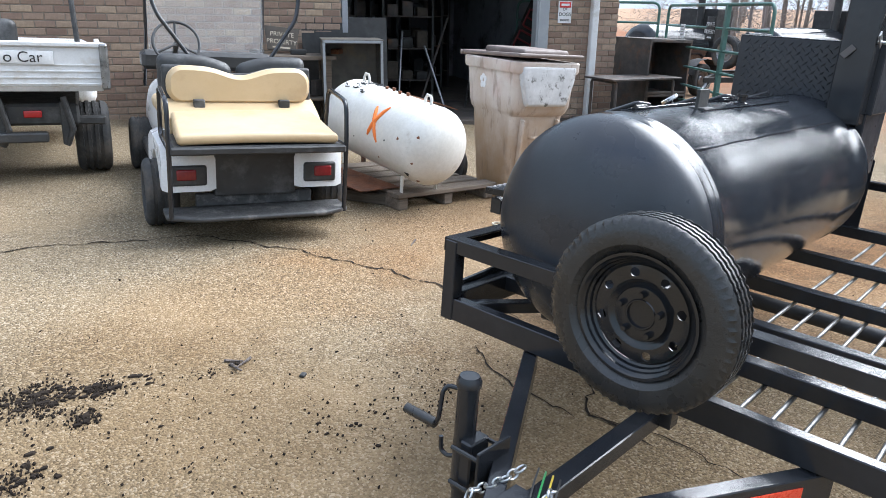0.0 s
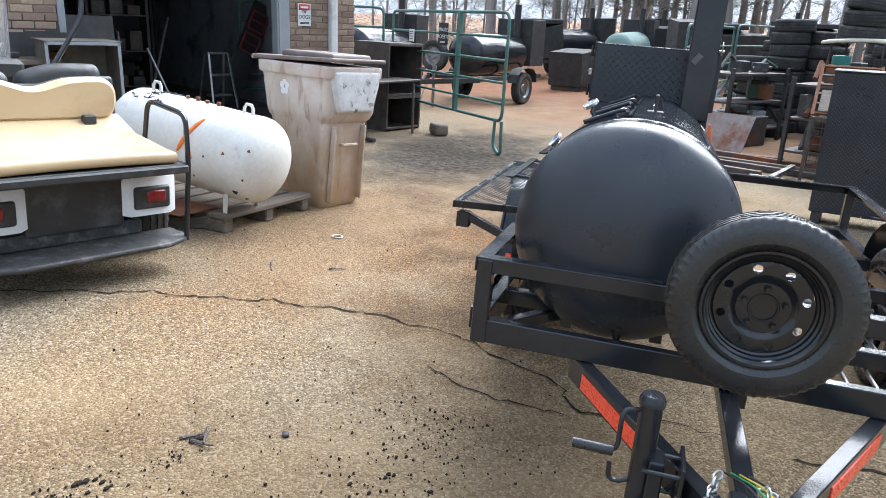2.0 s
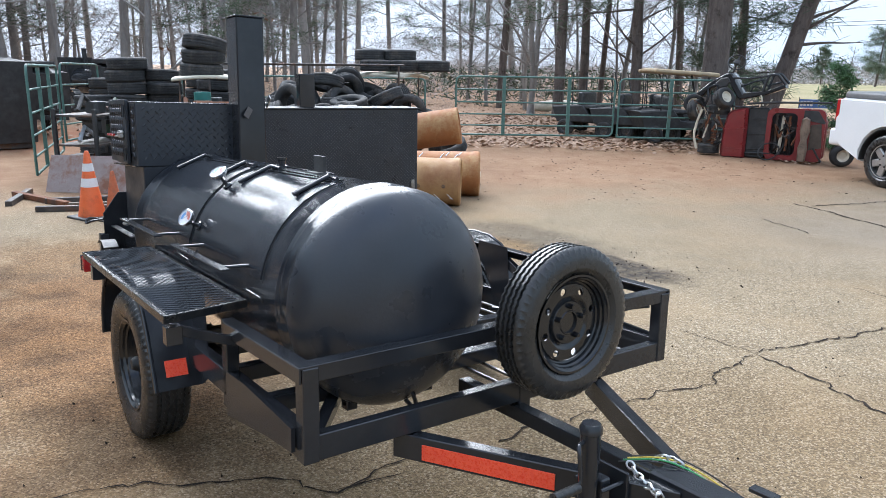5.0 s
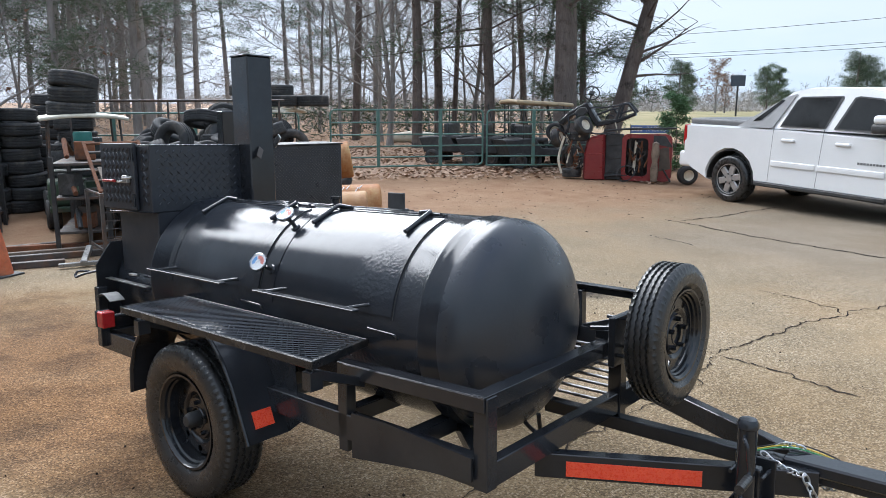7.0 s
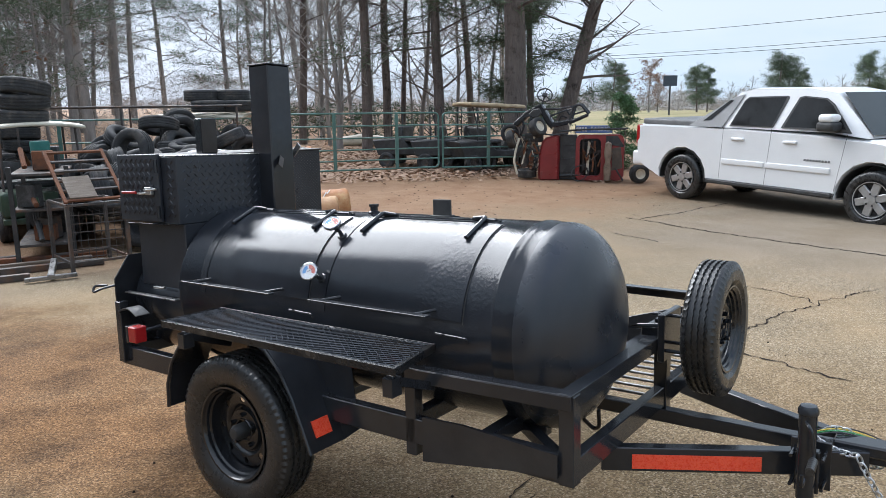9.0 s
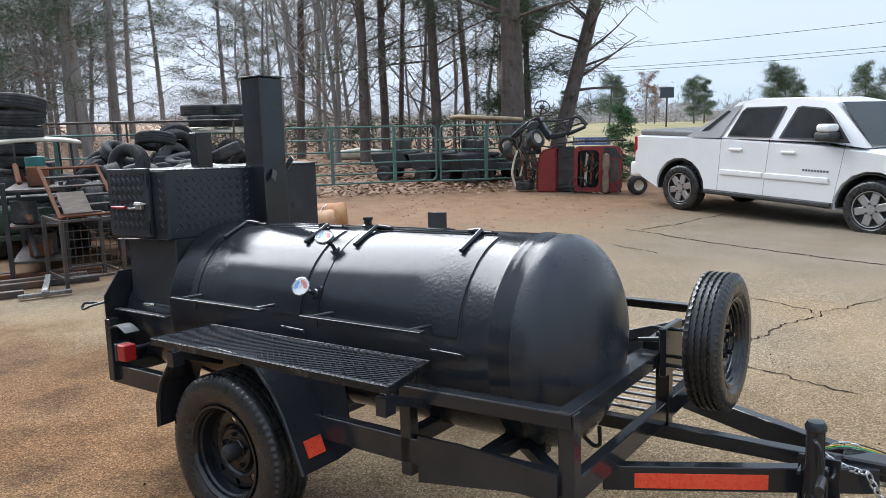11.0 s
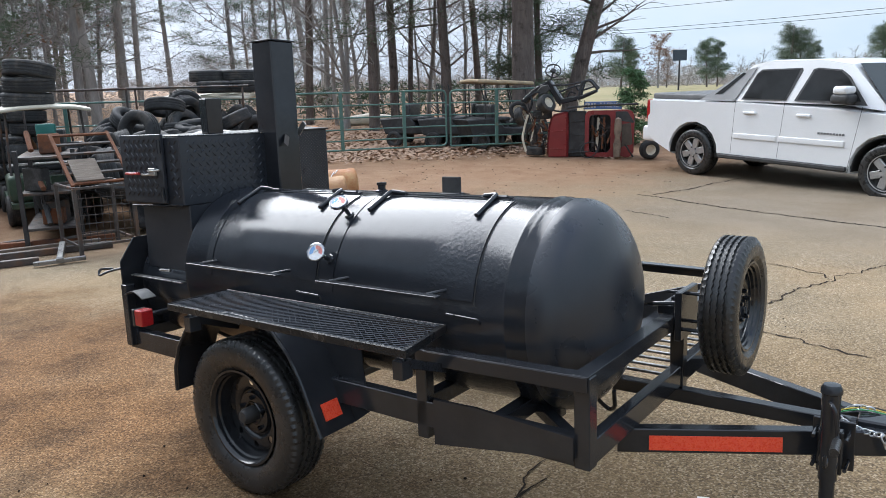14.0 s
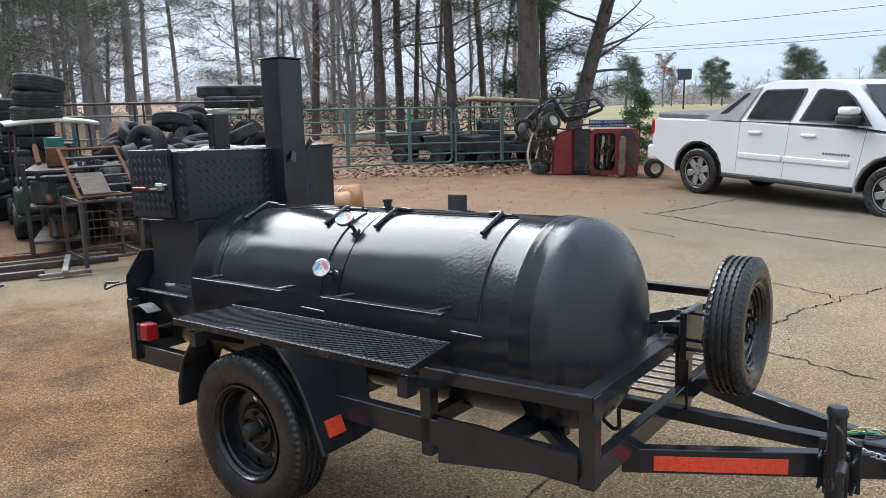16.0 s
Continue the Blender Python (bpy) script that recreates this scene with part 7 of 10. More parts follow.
    # black bins beside the green smoker
    for x, y, w, h, turn in ((-17.3, -2.6, 1.1, 0.95, -15), (-21.5, -0.5, 1.3, 1.5, 20), (-22.5, 2.0, 1.6, 1.35, 5), (-16.0, 0.2, 1.2, 1.75, 12)):
        q = thing("steel_hopper", "plain black steel smoker body waiting in the yard", "steel box", upright(x, y, turn), "unfinished smoker bodies")
        b = bm_new()
        slab(b, [(-w * 0.5, 0.12), (w * 0.4, 0.12), (w * 0.5, h), (-w * 0.5, h + 0.08)], -0.45, 0.45, 0.012)
        part("body", b, DULL_BLACK, q)
        b = bm_new()
        cbox(b, (-w * 0.45, -0.4, 0.0), (w * 0.35, 0.4, 0.12), 0.01)
        part("skid", b, OLD_STEEL, q)
    # tyre stacks and heap
    proto = loose_tyre_mesh(0.33, 0.21)
    rn = random.Random(11)
    def put(m, pile):
        return share("tyre", proto, pile.matrix_basis.inverted() @ m, pile)
    def pile_at(x, y, label, lift=0.0):
        return thing("tyre_pile", label, "tyres", upright(x, y, 0, lift), "tyre piles")
    for i, (x, y, n) in enumerate(((-12.1, 1.25, 6), (-12.0, 1.75, 9), (-12.0, 2.35, 8), (-12.4, 2.9, 5), (-13.8, 3.6, 9), (-12.6, 3.5, 8), (-14.2, 1.9, 7), (-11.5, 3.1, 4))):
        pile = pile_at(x, y, "tall stack of worn black tyres")
        if not i:
            proto.parent, proto.matrix_basis = pile, pose(0.85, 0.2, 0.105)
        for k in range(n):
            put(upright(x + rn.uniform(-0.05, 0.05), y + rn.uniform(-0.05, 0.05), rn.uniform(0, 360), 0.105 + 0.21 * k) @ pose(0, 0, 0, rn.uniform(-3, 3), rn.uniform(-3, 3), 0), pile)
    pile = pile_at(-10.2, 5.0, "loose heap of worn black tyres")
    for k in range(86):
        u, v = rn.uniform(0, 1), rn.uniform(0, 1)
        x, y = -11.4 + 2.6 * u - 0.4 * v, 3.1 + 2.9 * v + 0.9 * u
        hgt = 1.28 * math.sin(math.pi * (0.15 + 0.7 * u)) * math.sin(math.pi * (0.1 + 0.8 * v)) * rn.uniform(0.5, 1.1)
        put(upright(x, y, rn.uniform(0, 360), 0.16 + hgt) @ pose(0, 0, 0, rn.choice((rn.uniform(-30, 30), rn.uniform(50, 100))), rn.uniform(-25, 25), 0), pile)
    pile = pile_at(-8.75, 3.55, "loose heap of worn black tyres behind the tread-plate cabinet")
    for k in range(52):
        a, d = rn.uniform(0, 6.283), 1.35 * math.sqrt(rn.uniform(0, 1))
        x, y = -8.75 + d * math.cos(a), 3.55 + 1.1 * d * math.sin(a)
        put(upright(x, y, rn.uniform(0, 360), 0.2 + 1.05 * (1 - (d / 1.5) ** 2) * rn.uniform(0.6, 1.05)) @ pose(0, 0, 0, rn.choice((rn.uniform(-30, 30), rn.uniform(50, 110))), rn.uniform(-25, 25), 0), pile)
    pile = pile_at(-9.95, 2.35, "three old tyres stacked on a cart roof", 1.62)
    for x, y, z, tx in ((-9.95, 2.35, 1.72, 0), (-9.92, 2.38, 1.94, 4), (-9.9, 2.4, 2.12, -10)):
        put(upright(x, y, 30, z) @ pose(0, 0, 0, tx, 3, 0), pile)
    # rusty sheet leaning by the short panel, and boards before it
    q = thing("steel_sheet", "rusty steel sheet leaning against scrap", "steel sheet", upright(-9.75, 0.1, 50) @ pose(0, 0, 0, -24, 0, 0))
    b = bm_new()
    cbox(b, (-0.15, 0, 0), (1.05, 0.008, 0.55), 0.002)
    part("sheet", b, PINK_STEEL, q)
    q = thing("steel_box", "rusty open steel box among scrap", "steel box", upright(-10.2, 0.75, 50))
    b = bm_new()
    cbox(b, (-0.4, -0.3, 0), (0.5, 0.3, 0.45), 0.01)
    part("shell", b, OLD_STEEL, q)
    # bent white fender and sheet in the heap
    q = thing("sheet_metal_arch", "curved pale sheet-metal arch on the heap", "sheet metal", upright(-7.45, 3.55, 60, 0.85))
    b = bm_new()
    spread(b, [(0.62 * math.cos(radians(a)), 0.42 * math.sin(radians(a))) for a in range(10, 171, 10)], -0.2, 0.2, thick=0.006)
    part("arch", b, WHITE_PAINT, q)
    b = bm_new()
    cbox(b, (-0.5, -0.2, -0.85), (0.5, 0.2, 0.06), 0.01)
    part("trestle", b, OLD_STEEL, q)
    # stripped golf cart frames with pale roofs
    def cart_frame(x, y, turn, label, roof=True, load=0, h=1.62):
        f = thing("stripped_cart", label, "golf cart", upright(x, y, turn), "stripped golf carts")
        for s in (-1, 1):
            for yy in (-0.35, 1.05):
                bb = bm_new()
                rail_tube(bb, [(0.5 * s, yy + (0.25 if yy > 0 else -0.05), 0.35), (0.49 * s, yy, 0.9), (0.46 * s, yy - 0.1 if yy > 0 else yy, h)], 0.016, 0.1)
                part("roof_post", bb, OLD_STEEL, f)
        bb = bm_new()
        cbox(bb, (-0.55, -0.6, 0.28), (0.55, 1.5, 0.36), 0.01)
        part("chassis", bb, DULL_GREEN, f)
        bb = bm_new()
        rbox(bb, (-0.55, -0.55, 0.36), (0.55, 0.15, 0.72), 0.06, 3)
        part("rear_body", bb, DULL_GREEN, f)
        bb = bm_new()
        rbox(bb, (-0.5, 0.0, 0.72), (0.5, 0.45, 0.82), 0.04, 3)
        rbox(bb, (-0.5, -0.1, 0.86), (0.5, 0.0, 1.12), 0.04, 3)
        part("seat", bb, PLASTIC, f)
        for s in (-1, 1):
            for yy in (-0.2, 1.3):
                golf_wheel(f, Matrix.Translation((0.5 * s, yy, 0.215)) @ Matrix.Rotation(radians(90 * s), 4, "Y"))
        if roof:
            bb = bm_new()
            rbox(bb, (-0.58, -0.55, h), (0.58, 1.25, h + 0.05), 0.024, 3, shape=lambda p: Vector((p.x, p.y, p.z - 0.05 * (abs(p.x) / 0.58) ** 2 - 0.03 * (p.y - 0.35) ** 2)))
            part("roof", bb, CREAM, f, "weathered cream plastic roof")
        bb = bm_new()
        mm = Matrix.Translation((-0.25, 0.85, 0.98)) @ pose(0, 0, 0, 55, 0, 0)
        pipe(bb, [mm @ Vector((0.16 * math.cos(a * math.pi / 10), 0.16 * math.sin(a * math.pi / 10), 0)) for a in range(20)], 0.011, 6, closed=True)
        pipe(bb, [mm @ Vector((0, 0, 0)), (-0.25, 1.2, 0.5)], 0.018, 8)
        part("steering_wheel", bb, PLASTIC, f)
        return f
    cart_frame(-9.95, 2.5, 70, "stripped golf cart with a cream roof among scrap")
    cart_frame(-10.6, 6.3, 120, "stripped golf cart frame with tyres on its cream roof")
    pile = pile_at(-10.5, 6.1, "old tyres lying on a cart roof", 1.66)
    for k in range(5):
        put(upright(-10.5 + 0.32 * (k % 3) - 0.2 * (k // 3), 5.9 + 0.42 * (k % 3), 40 * k, 1.79 + 0.19 * (k // 3)), pile)
    # long rack of thin tubes
    q = thing("tube_rack", "rusty frame of thin steel tubes above the tyres", "rack", upright(-11.2, 5.0, 52))
    for s in (-0.6, 0.6):
        for x in (-1.9, -0.3, 1.6):
            b = bm_new()
            pipe(b, [(x, s, 0), (x, s, 1.78)], 0.018, 8)
            part("post", b, OLD_STEEL, q)
    for s in (-0.6, -0.3, 0.0, 0.3, 0.6):
        b = bm_new()
        pipe(b, [(-2.0, s, 1.78), (1.7, s, 1.80)], 0.016, 8)
        part("tube", b, OLD_STEEL, q)
    # rusty table frame and beams on the ground
    q = thing("table_frame", "rusty angle-iron table frame with slats", "table", upright(-7.35, 1.75, 78) @ Matrix.Diagonal((0.62, 0.95, 0.95, 1)))
    for x in (-0.5, 0.5):
        for y in (-0.38, 0.38):
            b = bm_new()
            cbox(b, (x - 0.03, y - 0.03, 0.0), (x + 0.03, y + 0.03, 0.80), 0.003)
            part("leg", b, OLD_STEEL, q)
    tilt = Matrix.Translation((0, -0.38, 0.82)) @ pose(0, 0, 0, 38, 0, 0)
    for x in (-0.5, 0.5):
        b = bm_new()
        cbox(b, (x - 0.03, 0, 0), (x + 0.03, 0.92, 0.03), 0.003, tilt)
        part("top_rail", b, RUST, q)
    for k in range(6):
        b = bm_new()
        cbox(b, (-0.5, 0.02 + 0.17 * k, 0.0), (0.5, 0.05 + 0.17 * k, 0.028), 0.003, tilt)
        part("slat", b, RUST if k in (0, 5) else OLD_STEEL, q)
    b = bm_new()
    cbox(b, (-0.42, 0.05, 0.03), (0.05, 0.42, 0.045), 0.004, tilt)
    part("board", b, GREY_WOOD, q)
    for z in (0.12, 0.8):
        for p0, p1 in (((-0.5, -0.38), (0.5, -0.38)), ((-0.5, 0.38), (0.5, 0.38)), ((-0.5, -0.38), (-0.5, 0.38)), ((0.5, -0.38), (0.5, 0.38))):
            b = bm_new()
            beam(b, (*p0, z), (*p1, z), 0.03, 0.03)
            part("brace", b, OLD_STEEL, q)
    for k in range(14):
        b = bm_new()
        if k < 8:
            pipe(b, [(-0.42 + 0.12 * k, -0.34, 0.14), (-0.40 + 0.12 * k, -0.30, 0.45), (-0.42 + 0.12 * k, -0.34, 0.72)], 0.006, 5)
        else:
            pipe(b, [(-0.46, -0.34, 0.18 + 0.1 * (k - 8)), (0.46, -0.33, 0.16 + 0.1 * (k - 8))], 0.006, 5)
        part("wire", b, OLD_STEEL, q)
    for x, y, turn, ln, mt in ((-7.75, 0.75, 68, 2.4, OLD_STEEL), (-7.95, 0.95, 70, 2.0, GREY_WOOD), (-7.35, 0.55, 66, 0.9, OLD_STEEL), (-8.3, 1.2, 60, 2.2, RUST), (-8.6, 0.6, 75, 1.6, OLD_STEEL), (-9.0, -0.2, 20, 1.3, RUST), (-9.3, -0.4, 160, 1.1, OLD_STEEL)):
        q = thing("steel_beam", "rusty steel bar lying on the ground", "beam", upright(x, y, turn), "bars on the ground")
        b = bm_new()
        cbox(b, (-ln / 2, -0.04, 0), (ln / 2, 0.04, 0.07), 0.005)
        part("bar", b, mt, q)
    q = thing("steel_post", "upright square steel post with a foot plate", "post", upright(-6.9, 1.05, 70))
    b = bm_new()
    cbox(b, (-0.035, -0.035, 0.04), (0.035, 0.035, 0.075), 0.004)
    cbox(b, (-0.25, -0.03, 0.02), (0.25, 0.03, 0.06), 0.004)
    beam(b, (0, 0, 0.05), (0.10, 0.55, 0.12), 0.06, 0.06)
    part("post", b, ZINC_DULL, q)
    # scrap shelves behind
    for x, y, turn, n in ((-8.6, 1.9, 150, 4), (-10.4, 0.9, 140, 5)):
        q = thing("scrap_rack", "steel rack crowded with scrap parts", "rack", upright(x, y, turn), "scrap racks")
        for xx in (-0.7, 0.7):
            for yy in (-0.3, 0.3):
                b = bm_new()
                cbox(b, (xx - 0.025, yy - 0.025, 0), (xx + 0.025, yy + 0.025, 1.15), 0.003)
                part("post", b, DULL_BLACK, q)
        for k in range(3):
            b = bm_new()
            cbox(b, (-0.7, -0.3, 0.2 + 0.42 * k), (0.7, 0.3, 0.23 + 0.42 * k), 0.003)
            part("shelf", b, OLD_STEEL, q)
        for k in range(n * 3):
            b = bm_new()
            xx, yy, zz = rn.uniform(-0.6, 0.6), rn.uniform(-0.2, 0.2), 0.24 + 0.42 * (k % 3)
            mt = rn.choice((DULL_BLACK, OLD_STEEL, RUST, DULL_GREEN, GREY_STEEL, PLASTIC))
            if k % 2:
                cbox(b, (-0.12, -0.08, 0), (0.12, 0.08, rn.uniform(0.1, 0.28)), 0.01, Matrix.Translation((xx, yy, zz)) @ pose(0, 0, 0, 0, 0, rn.uniform(0, 180)))
            else:
                pipe(b, [(xx - 0.25, yy, zz + 0.05), (xx, yy + 0.05, zz + rn.uniform(0.05, 0.3)), (xx + 0.25, yy, zz + 0.06)], 0.03, 8)
            part("scrap_piece", b, mt, q)
    # table and pipes by the pier
    q = thing("work_table", "low steel trestle table with scrap on it", "table", BUILD @ pose(7.0, -0.55, -0.2, 0, 0, 10))
    for x in (-0.5, 0.5):
        b = bm_new()
        pipe(b, rounded([(x, -0.25, 0), (x, -0.25, 0.72), (x, 0.25, 0.72), (x, 0.25, 0)], 0.05), 0.02, 8)
        part("leg_frame", b, OLD_STEEL, q)
    b = bm_new()
    cbox(b, (-0.6, -0.3, 0.74), (0.6, 0.3, 0.765), 0.004)
    part("top", b, OLD_STEEL, q)
    for k in range(7):
        p = thing("scrap_pipe", "dull scrap pipe on the ground by the pier", "pipe", BUILD @ pose(6.05 + 0.05 * k, -0.45 - 0.05 * k, -0.14 + 0.05 * (k % 3), 0, 0, 20 + 13 * k), "scrap pipes")
        b = bm_new()
        pipe(b, [(-0.5, 0, 0), (0.5, 0.02, 0.02)], 0.03, 10)
        part("tube", b, OLD_STEEL if k % 2 else DULL_BLACK, p)
    q = thing("log_block", "short split wood block on the asphalt", "wood block", stand(-8.05, -3.35, 40))
    b = bm_new()
    rbox(b, (-0.16, -0.1, 0), (0.16, 0.1, 0.17), 0.05, 2)
    part("block", b, GREY_WOOD, q)
    # workbench by the brick wall
    q = thing("workbench", "worn wooden workbench against the brick wall", "workbench", BUILD @ pose(2.2, -0.32, -0.02))
    b = bm_new()
    cbox(b, (-1.3, -0.28, 0.82), (0.75, 0.26, 0.87), 0.006)
    part("top", b, GREY_WOOD, q)
    for x in (-1.2, 0.65):
        for y in (-0.22, 0.2):
            b = bm_new()
            cbox(b, (x - 0.04, y - 0.04, 0), (x + 0.04, y + 0.04, 0.82), 0.004)
            part("leg", b, GREY_WOOD, q)
    b = bm_new()
    cbox(b, (-1.25, -0.25, 0.35), (0.7, 0.22, 0.38), 0.004)
    part("shelf", b, GREY_WOOD, q)
    for k in range(9):
        p = thing("bench_clutter", "small dark tool lying on the workbench", "tool", BUILD @ pose(1.1 + 0.24 * k, -0.33 + 0.05 * (k % 3), 0.36 if k % 2 else 0.85, 0, 0, 30 * k), "tools on the workbench")
        b = bm_new()
        rbox(b, (-0.09, -0.05, 0), (0.09, 0.05, 0.06 + 0.13 * (k % 2)), 0.01, 2)
        part("tool_body", b, (DULL_BLACK, OLD_STEEL, RUST)[k % 3], p)
    q = thing("steel_sheet", "dark blue-grey steel sheet leaning behind the cabinet", "steel sheet", BUILD @ pose(3.28, -0.08, -0.05, -4, 0, 0))
    b = bm_new()
    cbox(b, (-0.65, 0, 0), (0.42, 0.006, 1.33), 0.001)
    part("sheet", b, DULL_BLACK, q)
    # things inside the dark workshop
    rn = random.Random(8)
    for k in range(6):
        s, d = 3.4 + 0.42 * k, 2.6 + 0.9 * (k % 3)
        q = thing("shop_shelf", "dark workshop shelf loaded with parts", "shelf", BUILD @ pose(s, d, -0.045, 0, 0, 8 * (k % 3) - 8), "shelves in the workshop")
        for xx in (-0.4, 0.4):
            b = bm_new()
            cbox(b, (xx - 0.02, -0.2, 0), (xx + 0.02, 0.2, 1.9), 0.003)
            part("side", b, DULL_BLACK, q)
        for z in (0.3, 0.8, 1.3, 1.8):
            b = bm_new()
            cbox(b, (-0.38, -0.2, z), (0.38, 0.2, z + 0.02), 0.003)
            part("board", b, OLD_STEEL, q)
            for j in range(3):
                b = bm_new()
                rbox(b, (-0.33 + 0.24 * j, -0.15, z + 0.02), (-0.16 + 0.24 * j, 0.12, z + rn.uniform(0.12, 0.34)), 0.01, 1)
                part("part_box", b, rn.choice((DULL_BLACK, OLD_STEEL, DULL_BLACK, BROWN_BOARD)), q)
    q = thing("red_frame", "red tubular letters leaning inside the workshop", "sign letters", BUILD @ pose(6.42, 2.0, 0.78, 0, 26, 0))
    for k in range(2):
        b = bm_new()
        z = 0.36 * k
        pipe(b, rounded([(-0.14, 0, z + 0.28), (-0.14, 0, z), (0.14, 0, z), (0.14, 0, z + 0.28), (-0.12, 0, z + 0.28)], 0.04), 0.018, 8)
        pipe(b, [(-0.12, 0, z + 0.14), (0.1, 0, z + 0.14)], 0.014, 8)
        part("letter_tube", b, LETTER_RED, q)
    b = bm_new()
    cbox(b, (-0.18, 0.03, -0.86), (0.18, 0.05, 0.8), 0.004)
    part("board", b, DULL_BLACK, q)
    q = thing("step_stool", "bare metal step stool in the doorway", "step stool", BUILD @ pose(5.45, 1.1, -0.045))
    for s in (-1, 1):
        for y0, y1 in ((-0.25, -0.06), (0.25, 0.06)):
            b = bm_new()
            beam(b, (0.19 * s, y0, 0), (0.14 * s, y1, 0.86), 0.03, 0.02)
            part("leg", b, ZINC_DULL, q)
    for z, w in ((0.3, 0.34), (0.58, 0.31), (0.87, 0.30)):
        b = bm_new()
        cbox(b, (-w / 2, -0.14 + 0.1 * z, z - 0.02), (w / 2, 0.02, z + 0.01), 0.004)
        part("tread", b, ZINC_DULL, q)
    q = thing("hose_coil", "yellow air hose coiled on the workshop floor", "hose", BUILD @ pose(4.35, -0.25, -0.03))
    b = bm_new()
    pipe(b, [((0.18 + 0.012 * (k % 7)) * math.cos(k * 0.5), (0.18 + 0.012 * (k % 7)) * math.sin(k * 0.5), 0.02 + 0.0016 * k) for k in range(60)], 0.012, 6)
    part("hose", b, YELLOW_WIRE, q)
    for k, (s, d, turn, ln) in enumerate(((4.5, 1.3, 40, 1.3), (4.1, 1.0, 70, 1.1), (4.8, 0.9, 110, 0.9))):
        p = thing("prop_bar", "steel bar leaning in the workshop", "bar", BUILD @ pose(s, d, -0.04, 0, 0, turn), "leaning bars")
        b = bm_new()
        pipe(b, [(0, 0, 0), (ln * 0.6, 0, ln)], 0.018, 8)
        part("bar", b, ZINC_DULL if k else OLD_STEEL, p)


build_yard()

# ---- truck and wrecked carts ----
TRUCK_WHITE = surf("truck_white", 0.74, 0.78, 2, rough=0.14, spread=0.05, bump=0.0, spec=0.6)
TRUCK_GREY = surf("truck_grey_plastic", 0.13, 0.16, 8, rough=0.55)
SAIL_GREY = surf("pale_grey_plastic", 0.24, 0.29, 8, rough=0.5)
TRUCK_GLASS = surf("tinted_glass", 0.012, 0.02, 3, rough=0.04, spread=0.02, bump=0.0, spec=0.36)
ALLOY = surf("alloy", 0.40, 0.50, 12, rough=0.4, metal=0.8, bump=0.05)
DARK_BLUE = surf("dark_blue_paint", (0.035, 0.05, 0.075), (0.05, 0.065, 0.09), 4, rough=0.3)


OLD_SEAT = surf("old_tan_seat", (0.16, 0.115, 0.08), (0.24, 0.18, 0.13), 8, rough=0.7, stain=(0.08, 0.06, 0.045), stain_scale=5)


def arch(cx, cz, r, a0, a1, n=9):
    return [(cx + r * math.cos(radians(a0 + (a1 - a0) * k / n)), cz + r * math.sin(radians(a0 + (a1 - a0) * k / n))) for k in range(n + 1)]


